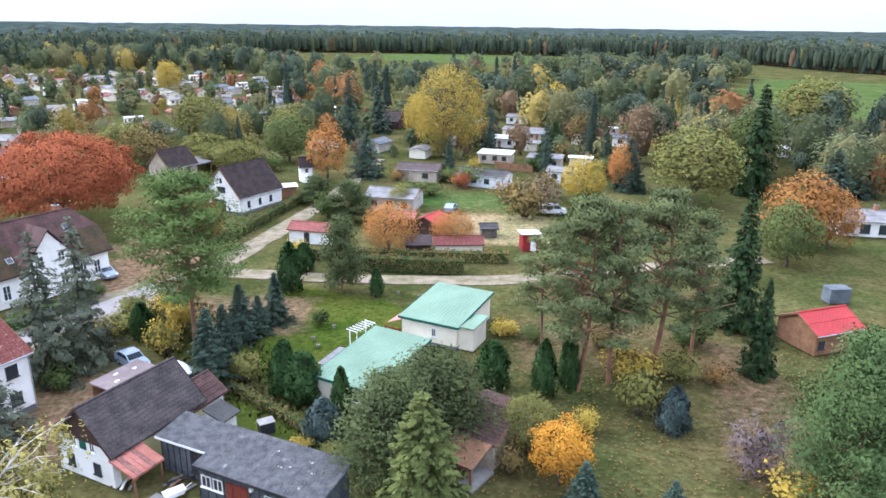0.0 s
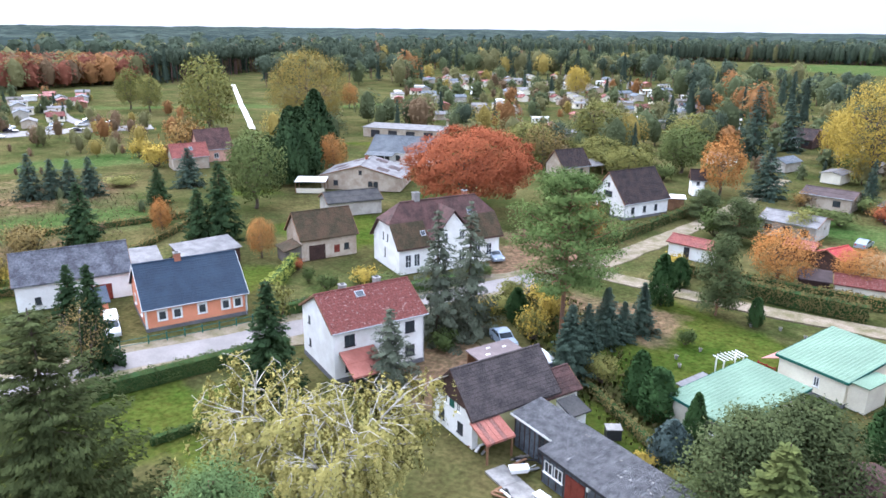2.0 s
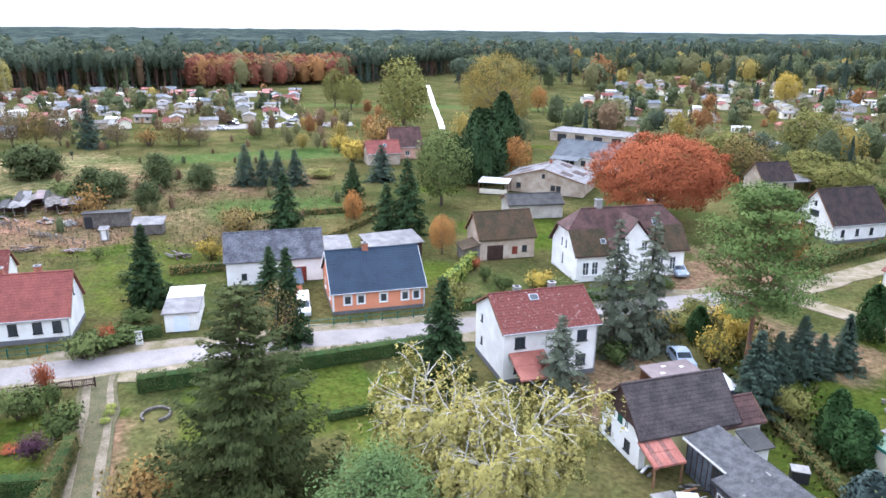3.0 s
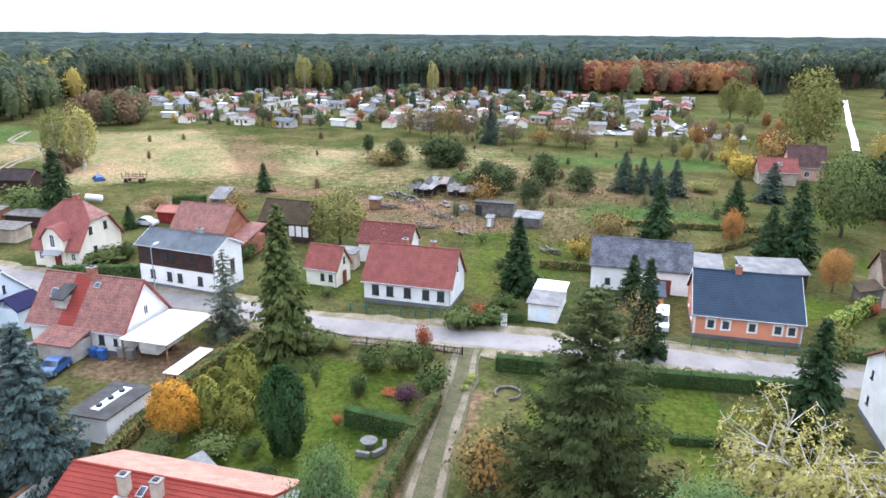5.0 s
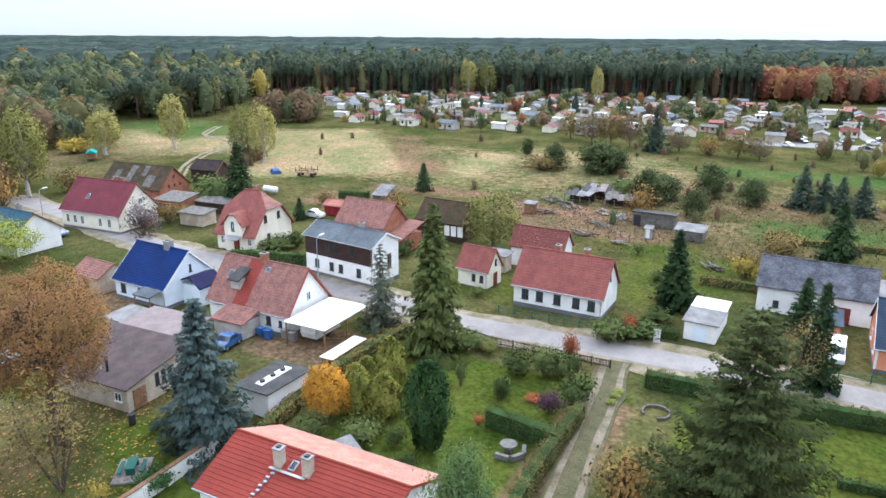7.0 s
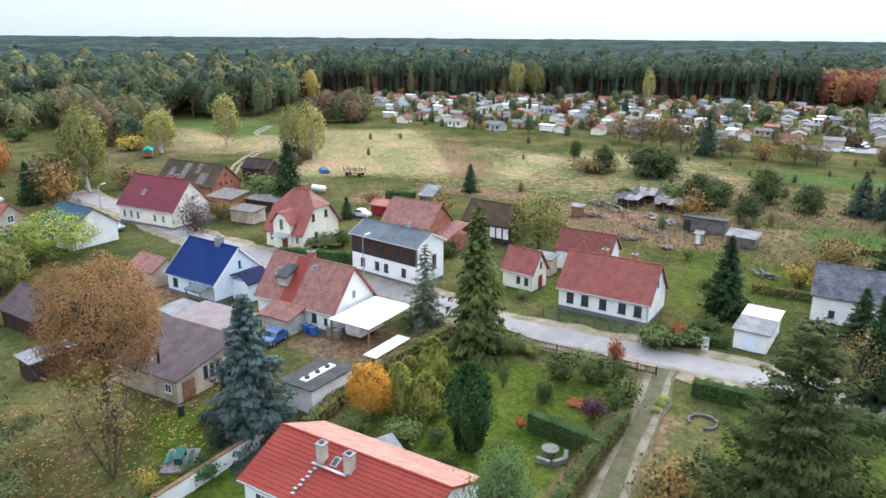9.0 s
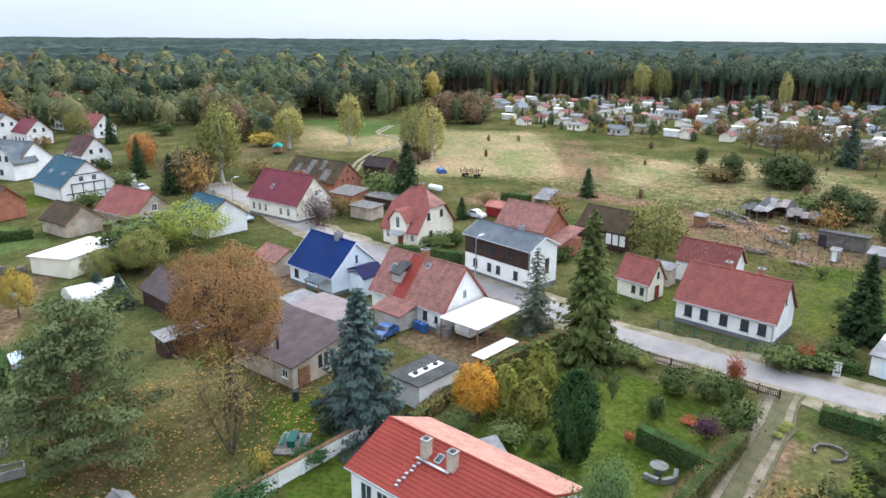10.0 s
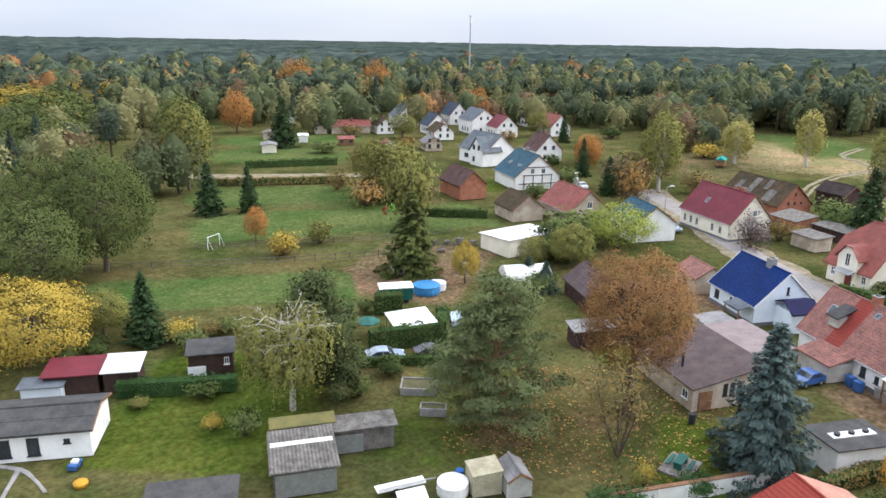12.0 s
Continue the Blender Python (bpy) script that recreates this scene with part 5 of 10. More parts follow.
part("annex_roof", Shape().box(3.76, 5.4, -4.6, -0.4, 2.7, 2.82), SHEET_GREEN, ob)
part("annex_wall", Shape().box(3.3, 5.2, -4.3, -0.7, 0, 2.7), PLASTER_CREAM, ob)
part("plinth", Shape().box(-3.44, 3.44, -4.74, 4.74, -0.1, 0.3), PLINTH, ob)
window(ob, fc["front"], 0.6, 1.5, 0.55, 1.0)
part("awning", Shape().along_y([(-5.4, 1.5), (-3.5, 2.3), (-3.5, 2.24), (-5.4, 1.44)], -4.6, -1.0), mat("pale_red_awning", (0.5, 0.24, 0.2), None, 0.8), ob, "pale red awning over the terrace")
for q in (0.35, 0.7, 1.05):
    part("terrace_rail", Shape().box(-5.6, -3.6, -4.92, -4.85, q - 0.06, q + 0.06), TIMBER_RED, ob, "red terrace rail")
for px in (-5.55, -4.6, -3.65):
    part("terrace_post", Shape().box(px - 0.05, px + 0.05, -4.84, -4.74, -0.05, 1.2), TIMBER_RED, ob)
for k, (px, py) in enumerate(((-2.8, 73.0), (-2.6, 72.2), (-2.5, 71.5), (-2.3, 70.8), (-2.1, 70.1), (-2.5, 69.5))):
    ob = thing("garden_step", px, py, -40, "white concrete garden step beside the bungalow", "step", "white garden steps")
    part("slab", Shape().box(-0.55, 0.55, -0.22, 0.22, -0.1, 0.1 + 0.03 * k), WHITE_PAINT, ob)

# white gabled house across the road
ob, fc, zl = gable_house("house", -38.6, 133.4, -118, 12.0, 9.6, 3.0, 8.4, PLASTER, TILE_DARK, "white gabled house with dark roof and garage door", plinth=PLINTH)
for u, q, ww, hh in ((-0.9, 1.35, 3.4, 2.3),):
    door(ob, fc["right"], u, ww, hh, TIMBER_DARK, "dark garage door")
window(ob, fc["right"], 0.0, 4.3, 2.0, 1.0, DARK_PAINT)
window(ob, fc["right"], 0.0, 6.0, 0.5, 0.8, DARK_PAINT)
for u in (-3.5, -0.5, 2.5):
    window(ob, fc["back"], u, 1.6, 0.7, 1.2, DARK_PAINT)
    window(ob, fc["front"], u, 1.6, 0.7, 1.2, DARK_PAINT)

# big old house behind the spruces: half-hipped ends and a cross gable
ob = thing("manor_house", -54.5, 88.0, 60, "large old white house with a half-hipped brown tiled roof", "house")
part("wall", Shape().along_x([(-4.5, 0), (4.5, 0), (4.5, 4.3), (2.0, 7.0), (-2.0, 7.0), (-4.5, 4.3)], -8.4, 8.4), PLASTER, ob)
for sgn in (-1, 1):
    v = [(-8.9, sgn * 5.0, 3.9), (8.9, sgn * 5.0, 3.9), (8.9, sgn * 2.1, 7.1), (6.6, 0, 9.5), (-6.2, 0, 9.5), (-8.9, sgn * 2.1, 7.1)]
    v += [(px, py, pz - 0.2) for px, py, pz in v]
    part("roof_slope", Shape().add(v, [(0, 1, 2, 3, 4, 5), (11, 10, 9, 8, 7, 6)] + [(i, (i + 1) % 6, 6 + (i + 1) % 6, 6 + i) for i in range(6)]), TILE_PURPLE, ob)
for sx, top, skin in ((-1, -6.2, TILE_PURPLE), (1, 6.6, TILE_BROWN)):
    v = [(sx * 8.95, -2.2, 7.02), (sx * 8.95, 2.2, 7.02), (top, 0, 9.54)]
    v += [(px, py, pz - 0.18) for px, py, pz in v]
    part("roof_hip", Shape().add(v, [(0, 1, 2), (5, 4, 3), (0, 1, 4, 3), (1, 2, 5, 4), (2, 0, 3, 5)]), skin, ob)
part("ridge_cap", Shape().tube([(-6.2, 0, 9.5), (6.6, 0, 9.5)], [0.14, 0.14], 8), TILE_PURPLE, ob)
part("mossy_tiles", slope(-8.92, -3.5, -5.02, 3.93, -2.2, 7.03, thick=0.02), TILE_BROWN, ob, "mossy brown stretch of roof tiles")
part("mossy_tiles", slope(3.6, 8.92, -5.02, 3.93, -2.2, 7.03, thick=0.02), TILE_BROWN, ob, "mossy brown stretch of roof tiles")
part("cross_gable", Shape().along_y([(-2.9, 0), (2.7, 0), (2.7, 5.2), (-0.1, 8.5), (-2.9, 5.2)], -5.4, -0.4), PLASTER, ob)
for sgn in (-1, 1):
    part("cross_roof", Shape().along_y([(-0.1, 9.0), (-0.1 + sgn * 3.4, 4.95), (-0.1 + sgn * 3.4, 4.75), (-0.1, 8.8)], -5.75, 0.0), TILE_PURPLE, ob)
fr, lf = pose(0, -4.5, 0), pose(-8.4, 0, 0, 0, 0, -90)
for u in (-7.0, -5.6, 4.6, 6.6):
    window(ob, fr, u, 1.9, 0.95, 1.9, bars=(1, 1))
for u in (-1.5, 1.3):
    window(ob, pose(0, -5.4, 0), u, 1.9, 0.95, 1.9, bars=(1, 1))
    window(ob, pose(0, -5.4, 0), u, 5.0, 0.9, 1.3, bars=(1, 1))
for u, q, hh in ((-0.9, 4.6, 1.1), (0.6, 4.6, 1.1), (-0.4, 2.2, 1.5)):
    window(ob, lf, u, q, 0.25, hh, DARK_PAINT, bars=(0, 0))
chimney(ob, -3.4, 0.3, 9.2, 10.6, 0.9, CONCRETE)
chimney(ob, 5.2, 0.8, 8.6, 10.0, 0.7, BRICK)
zl = lambda q: 9.5 - 1.12 * abs(q)
skylight(ob, -4.2, 3.6, zl, 1.12, w=0.8, h=0.8)
skylight(ob, 4.6, 1.9, zl, 1.12)
ob, fc, zl = gable_house("barn", -71.4, 81.0, 62, 9.5, 7.4, 3.3, 6.9, PLASTER_OLD, TILE_BROWN, "old plastered barn with a mossy brown roof", "barn", gutter=False)
door(ob, fc["front"], -2.0, 2.6, 2.3, TIMBER_DARK, "dark barn gate")
door(ob, fc["front"], 1.2, 0.9, 1.2, DOOR_RED, "red hatch", 0.7)
window(ob, fc["front"], 2.8, 1.5, 0.8, 1.0, DARK_PAINT)
part("lean_to", Shape().along_y([(-7.0, 0), (-4.4, 0), (-4.4, 2.5), (-7.0, 1.9)], -3.3, 0.4), TIMBER_GREY, ob)
part("lean_to_roof", Shape().along_y([(-7.3, 1.9), (-4.35, 2.62), (-4.35, 2.72), (-7.3, 2.0)], -3.6, 0.7), TILE_BROWN, ob)
ob, fc, zl = gable_house("house", -95.6, 124.6, 113, 12.5, 18.2, 3.0, 5.5, PLASTER_OLD, FELT_PALE, "low beige house with a broad gable and a patched grey roof", tiles=2.0)
window(ob, fc["left"], 0.0, 3.9, 0.7, 0.9, DARK_PAINT)
for u in (-5.5, 2.2, 3.4):
    window(ob, fc["left"], u, 1.5, 1.0, 1.1, DARK_PAINT)
for px, pw, py in ((-3.5, 2.6, 4.5), (1.0, 3.2, 6.2), (3.8, 2.4, 2.6)):
    part("roof_patch", slope(px - pw / 2, px + pw / 2, py + 1.3, zl(py + 1.3) + 0.03, py - 1.3, zl(py - 1.3) + 0.03, thick=0.03), FELT_BROWN, ob, "brown patch of newer roofing felt")
    part("roof_patch", slope(px - pw / 2, px + pw / 2, -py - 1.3, zl(py + 1.3) + 0.03, -py + 1.3, zl(py - 1.3) + 0.03, thick=0.03), FELT_BROWN, ob, "brown patch of newer roofing felt")
chimney(ob, 2.2, 0.6, 5.2, 6.3, 0.6)
ob = thing("canopy", -101.5, 112.8, 32, "white sheet canopy on posts beside the low house", "canopy")
part("roof", Shape().along_x([(-2.3, 2.5), (2.3, 2.8), (2.3, 2.7), (-2.3, 2.4)], -3.3, 3.3), SHEET_WHITE, ob)
frame_post(ob, [(-3.1, -2.1), (3.1, -2.1), (-3.1, 2.1), (3.1, 2.1)], 2.42)
part("low_wall", Shape().box(-3.0, 3.0, -2.0, -1.85, 0, 1.0), PLASTER_CREAM, ob, "cream low wall between the posts")
ob, fc, zl = gable_house("outbuilding", -83.5, 103.5, 56, 11.0, 6.5, 2.7, 4.2, PLASTER_GREY, FELT, "outbuilding with a dark felt roof", "outbuilding", tiles=2, gutter=False)
ob, fc, zl = gable_house("house", -105.0, 154.0, 15, 17.5, 11.0, 3.0, 6.6, PLASTER, TILE_GREY, "white house with a blue-grey roof")
for u in (-6, -3.5, -0.5, 2.5, 5.5):
    window(ob, fc["front"], u, 1.6, 1.2, 1.3, DARK_PAINT)
part("veranda_roof", Shape().along_x([(-8.2, 2.5), (-5.3, 3.1), (-5.3, 3.0), (-8.2, 2.4)], -8.6, -1.0), TILE_GREY, ob)
frame_post(ob, [(-8.2, -7.9), (-5.6, -7.9), (-3.2, -7.9), (-1.2, -7.9)], 2.45, material=WHITE_PAINT)
door(ob, fc["front"], -4.6, 2.2, 2.2, DARK_PAINT, "dark garage door")
ob, fc, zl = gable_house("house", -148.5, 127.0, 63, 9.0, 9.0, 3.2, 8.0, mat("pink_plaster", (0.62, 0.36, 0.28), None, 0.9), TILE_PURPLE, "pink gabled house with a purple-brown roof")
window(ob, fc["front"], 0, 1.6, 1.2, 1.3)
ob, fc, zl = gable_house("house", -144.5, 116.0, 63, 9.0, 7.0, 3.0, 6.0, PLASTER_OLD, TILE_RED, "small house with a red tiled roof beside the pink one")
skylight(ob, 0.5, 1.4, zl, 0.85)
ob, fc = flat_shed("hall", -129.5, 190.2, 13, 27, 10, 3.0, 3.4, PLASTER_OLD, FELT_PALE, "long flat-roofed beige hall", "hall")
for u in (-9, -3, 3, 9):
    door(ob, fc["front"], u, 3.0, 2.3, DARK_PAINT)
ob, fc, zl = gable_house("cottage", -62.6, 161.4, 60, 8.6, 7.4, 2.4, 6.2, PLASTER_OLD, TILE_DARK, "beige cottage with a dark tiled roof", "cottage")
window(ob, fc["front"], 1.5, 1.3, 1.0, 1.2, DARK_PAINT)
part("porch_roof", slope(4.0, 8.5, -3.6, 2.2, 0.5, 3.2, step=2), FELT_PALE, ob)
frame_post(ob, [(8.2, -3.3), (8.2, 0.2)], 2.2)
ob, fc, zl = gable_house("summerhouse", -31.1, 157.0, 20, 3.4, 3.4, 3.2, 5.4, PLASTER, TILE_DARK, "narrow white tower-like summerhouse", "summerhouse", tiles=1)
window(ob, fc["front"], 0, 2.6, 0.6, 0.8, DARK_PAINT)
part("bay", Shape().tube([(0, -1.5, 0), (0, -1.5, 1.6)], [1.2, 1.2], 12), PLASTER, ob)
ob, fc = flat_shed("canopy", -31.8, 140.5, 20, 4.2, 2.8, 2.5, 2.7, TIMBER_BROWN, SHEET_WHITE, "white sheet canopy beside the gabled house", "canopy")

# garden plots across the side road
ob, fc, zl = gable_house("garden_house", -21.0, 110.6, -12, 7.8, 4.2, 2.3, 3.2, PLASTER, TILE_RED, "white garden house with a low red roof", "garden house", gutter=False)
door(ob, fc["front"], -0.6, 0.9, 1.9, DARK_PAINT)
ob, fc, zl = gable_house("bungalow", -9.5, 134.0, -12, 10.0, 8.5, 2.8, 3.8, PLASTER_GREY, FELT_PALE, "grey bungalow with a pale flat-pitched roof", "bungalow", tiles=2)
for u in (-3.0, 0.0, 3.0):
    window(ob, fc["front"], u, 1.5, 1.2, 1.1, DARK_PAINT)
ob, fc, zl = gable_house("bungalow", -5.5, 160.5, -12, 10.0, 7.5, 2.7, 3.7, PLASTER_OLD, FELT_BROWN, "beige bungalow with a brown felt roof", "bungalow", tiles=2)
window(ob, fc["front"], 2.0, 1.5, 1.4, 1.1, DARK_PAINT)
ob, fc, zl = gable_house("bungalow", 9.2, 155.0, -24, 11.2, 7.0, 2.7, 3.6, PLASTER_BLUE, FELT, "pale blue bungalow with a dark roof", "bungalow", tiles=2)
window(ob, fc["front"], -1.5, 1.5, 1.2, 1.1, DARK_PAINT)
window(ob, fc["front"], 1.5, 1.5, 1.2, 1.1, DARK_PAINT)
for bx, by, bl, roofing, words in ((13.5, 182.5, 9.0, SHEET_WHITE, "white bungalow with a flat white sheet roof"), (25.5, 177.0, 9.0, FELT_PALE, "white bungalow with a pale felt roof")):
    ob, fc = flat_shed("bungalow", bx, by, -16, bl, 6.0, 2.6, 2.9, PLASTER_OLD, roofing, words, "bungalow")
    for u in (-2.6, 0.2, 2.6):
        window(ob, fc["front"], u, 1.5, 1.2, 1.1, DARK_PAINT)
ob = thing("board_fence", 17.0, 171.5, -32, "brown board fence between two garden plots", "fence")
for k in range(26):
    part("board", Shape().box(-5.2 + 0.4 * k, -4.83 + 0.4 * k, -0.02, 0.02, 0, 1.7 + 0.04 * (k % 3)), TIMBER_BROWN, ob)
part("rail", Shape().box(-5.2, 5.2, 0.022, 0.08, 1.2, 1.3), TIMBER_BROWN, ob)
ob, fc, zl = gable_house("garden_shed", -2.0, 117.0, 60, 5.2, 5.0, 2.1, 3.2, TIMBER_DARK, SHEET_RED, "dark garden shed with a bright red roof", "shed", gutter=False, tiles=1)
ob, fc, zl = gable_house("garden_shed", -7.0, 119.5, -12, 5.0, 4.0, 2.1, 2.9, TIMBER_DARK, SHEET_SALMON, "garden shed with a faded red roof", "shed", gutter=False, tiles=1)
ob, fc, zl = gable_house("garden_shed", 2.3, 104.6, 4, 7.8, 4.6, 2.2, 3.0, PLASTER_CREAM, TILE_PATCHY, "cream garden shed with a patchy tiled roof", "shed", gutter=False)
ob, fc = flat_shed("garden_shed", -3.9, 104.6, 4, 4.4, 4.0, 2.0, 2.5, TIMBER_DARK, FELT_BROWN, "low dark garden shed with a felt roof")
ob, fc = flat_shed("garden_hut", 13.8, 108.0, 5, 3.4, 3.6, 2.9, 2.6, TIMBER_RED, SHEET_WHITE, "red wooden garden hut with a white roof", "hut")
door(ob, fc["front"], 0.3, 0.9, 1.9, WHITE_PAINT, "white door")
ob, fc, zl = gable_house("garden_shed", 7.6, 115.0, 5, 3.2, 3.4, 1.6, 2.2, TIMBER_GREY, FELT, "small shed with a blue-grey felt roof", "shed", gutter=False, tiles=1)
ob, fc, zl = gable_house("cottage", 42.6, 73.8, 20, 7.0, 6.2, 2.5, 4.1, TIMBER_BROWN, SHEET_RED, "wooden cottage with a bright red sheet roof", "cottage", tiles=3)
window(ob, fc["front"], -2.4, 1.2, 0.9, 1.0, DARK_PAINT)
ob, fc, zl = gable_house("bungalow", 74.6, 120.5, -10, 12.0, 8.0, 2.8, 4.0, PLASTER, FELT_PALE, "white bungalow with a pale grey roof", "bungalow", tiles=2)
for u in (-4, -1.5, 1.5):
    window(ob, fc["front"], u, 1.4, 1.6, 1.6, DARK_PAINT)
chimney(ob, 1, 0, 3.8, 4.8, 0.6)
ob, fc, zl = gable_house("cabin", 4.2, 52.6, -35, 5.2, 7.4, 2.6, 3.8, PLASTER_OLD, TILE_PURPLE, "garden cabin with a faded purple-brown roof", "cabin", gutter=False)
part("veranda_roof", Shape().along_x([(-6.6, 2.0), (-3.4, 2.7), (-3.4, 2.6), (-6.6, 1.9)], -1.6, 2.4), TIMBER_BROWN, ob, "brown wooden veranda roof")
frame_post(ob, [(-1.4, -6.4), (2.2, -6.4)], 1.95)
part("veranda_floor", Shape().box(-1.7, 2.5, -6.7, -3.4, -0.1, 0.12), CONCRETE, ob)
solo("container", Shape().box(-1.4, 1.4, -0.9, 0.9, 0, 1.9).box(-1.45, 1.45, -0.95, 0.95, 1.9, 2.0), TILE_GREY, "blue-grey metal storage container", "container", at=pose(51.5, 86.6, 0, 0, 0, 5))

# near the camera's other side
ob, fc, zl = gable_house("house", -43.8, -8.3, 62, 15.1, 9.5, 3.3, 5.4, PLASTER, TILE_BRIGHT, "white house with a bright red tiled roof and two chimneys", plinth=PLINTH, verge=TILE_BRIGHT)
for u in (-5.6, -3.9):
    window(ob, fc["front"], u, 1.7, 1.2, 1.7)
for u in (-2.2, 1.8):
    window(ob, fc["left"], u, 1.7, 1.0, 1.4)
for px in (-2.4, 0.1):
    chimney(ob, px, -1.35, zl(1.35), 6.1, 0.62, PLASTER_OLD)
skylight(ob, -1.25, 1.2, zl, 2.1 / 4.75, w=0.55, h=0.8)
# Back slope overlaid in salmon: its sun and sky sheen is painted as colour.
part("faded_tiles", slope(-7.56, 7.56, 4.77, 3.31, 0.05, 5.43, thick=0.03), mat("sunlit_salmon_roof_tiles", (0.5, 0.26, 0.19), (0.38, 0.18, 0.13), 0.7, 0.8, 6, 0.2, 0.4, wave=5.2), ob, "back slope tiles with the pale sky sheen painted on")
part("roof_walkway", Shape().box(-2.9, 0.2, -2.02, -1.78, zl(1.9) + 0.16, zl(1.9) + 0.2), STEEL, ob, "metal chimney sweep's walkway")
for k in range(7):
    part("roof_step", Shape().box(-2.5 - 0.12 * (k % 2) - 0.05 * k, -2.22 - 0.12 * (k % 2) - 0.05 * k, -2.3 - 0.34 * k, -2.1 - 0.34 * k, zl(2.2 + 0.34 * k) + 0.08, zl(2.2 + 0.34 * k) + 0.2), STEEL, ob)
ob, fc = flat_shed("outbuilding", -65.0, -31.6, 64, 11.0, 8.6, 2.5, 4.1, PLASTER_OLD, FELT_BROWN, "plastered outbuilding with a brown felt roof", "outbuilding", ribs=0.0)
door(ob, fc["right"], -2.6, 1.5, 2.0, TIMBER_BROWN, "wooden double door")
for u in (-0.4, 0.4, 1.2):
    window(ob, fc["right"], u, 1.9, 0.5, 1.3, DARK_PAINT)
window(ob, fc["front"], 4.0, 1.4, 0.9, 0.9)
part("stove_pipe", Shape().tube([(1.2, -2.6, 2.6), (1.2, -2.6, 4.4)], [0.14, 0.14], 8), DARK_PAINT, ob)
ob, fc = flat_shed("outbuilding", -73.2, -30.4, 64, 8.5, 5.8, 3.3, 3.5, PLASTER_GREY, FELT_PINK, "flat-roofed annex with a pinkish grey roof", "outbuilding")
ob, fc = flat_shed("shed", -77.6, -36.0, 60, 4.6, 4.2, 2.4, 2.6, PLASTER_GREY, FELT_PALE, "small shed with a flat grey roof")
ob, fc, zl = gable_house("shed", -77.0, -53.0, 60, 8.5, 6.4, 2.2, 4.6, TIMBER_DARK, FELT_BROWN, "dark shed with a grey-brown roof", "shed", gutter=False, tiles=1)
ob, fc = flat_shed("garage", -61.4, -15.6, -30, 6.2, 4.4, 2.6, 2.7, PLASTER, FELT, "white garage with a flat black felt roof", "garage")
part("roof_light", Shape().box(-2.2, 2.0, -0.42, 0.42, 2.66, 2.74), WHITE_PAINT, ob, "long white roof light strip")
for px in (-1.4, 0.0, 1.4):
    part("vent", Shape().tube([(px, 0, 2.7), (px, 0, 2.95)], [0.26, 0.26], 12), DARK_PAINT, ob)
ob = thing("carport", -77.4, -12.8, 62, "open carport with a flat white roof", "carport")
part("roof", Shape().box(-2.9, 2.9, -4.4, 4.4, 2.62, 2.74), SHEET_WHITE, ob)
frame_post(ob, [(-2.7, -4.2), (2.7, -4.2), (2.7, 0.0), (2.7, 4.2), (-2.7, 4.2)], 2.62)
part("beam", Shape().box(2.63, 2.77, -4.2, 4.2, 2.45, 2.6), TIMBER_BROWN, ob)
ob = thing("caravan", -77.2, -13.6, -28, "white caravan parked under the carport", "caravan")
part("body", Shape().along_y([(-2.4, 0.5), (2.2, 0.5), (2.5, 1.2), (2.2, 2.3), (-2.2, 2.4), (-2.5, 1.4)], -1.05, 1.05), WHITE_PAINT, ob)
part("window", Shape().box(-1.2, 1.2, -1.08, 1.08, 1.4, 1.95), GLASS, ob)
for py in (-0.95, 0.95):
    part("wheel", Shape().tube([(0, py - 0.08, 0.33), (0, py + 0.08, 0.33)], [0.33, 0.33], 14), RUBBER, ob)
ob = thing("sheet_stack", -72.0, -10.3, 151, "white corrugated sheets laid out on trestles", "sheets")
s = Shape()
for k in range(5):
    part("sheet", Shape().along_x([(-0.9 + 0.36 * k, 0.82), (-0.72 + 0.36 * k, 0.9), (-0.56 + 0.36 * k, 0.82), (-0.56 + 0.36 * k, 0.79), (-0.72 + 0.36 * k, 0.87), (-0.9 + 0.36 * k, 0.79)], -3.2, 3.2), SHEET_WHITE, ob)
for px in (-2.6, 2.6):
    part("trestle", Shape().beam((px, -0.9, 0), (px, -0.9, 0.8), 0.08, 0.08).beam((px, 0.9, 0), (px, 0.9, 0.8), 0.08, 0.08).beam((px, -1, 0.76), (px, 1, 0.76), 0.08, 0.08), TIMBER_BROWN, ob)
ob = thing("garden_wall", -48.4, -21.0, 152.5, "white plastered garden wall with brown coping", "wall")
part("panel", Shape().box(-9.5, 6.8, -0.12, 0.12, -0.1, 1.35), PLASTER, ob)
part("coping", Shape().box(-9.6, 6.9, -0.2, 0.2, 1.352, 1.45), TIMBER_BROWN, ob)
for k in range(8):
    part("pier", Shape().box(-9.5 + 2.3 * k, -9.2 + 2.3 * k, -0.2, 0.2, -0.1, 1.345), PLASTER, ob)
ob, fc = flat_shed("shed", -79.0, 32.6, 59, 4.2, 8.4, 2.4, 2.7, PLASTER, FELT_PALE, "small white shed with a half grey, half white roof", "shed")
part("pale_roof_half", Shape().along_x([(0.6, 2.575), (4.2, 2.704), (4.2, 2.725), (0.6, 2.596)], -2.1, 2.1), SHEET_WHITE, ob, "white sheet over the rear roof half")
door(ob, fc["front"], 0.0, 1.6, 1.9, PLASTER_BLUE, "pale blue door")
ob, fc, zl = gable_house("timber_barn", -121.0, 2.0, 59, 9.5, 7.0, 3.2, 6.4, TIMBER_DARK, TILE_BROWN, "dark half-timbered barn with a mossy roof", "barn", gutter=False)
for px in (1.6, 2.9, 4.2):
    part("infill", Shape().box(px - 0.5, px + 0.5, -3.2, -3.13, 1.0, 2.8), PLASTER, ob)

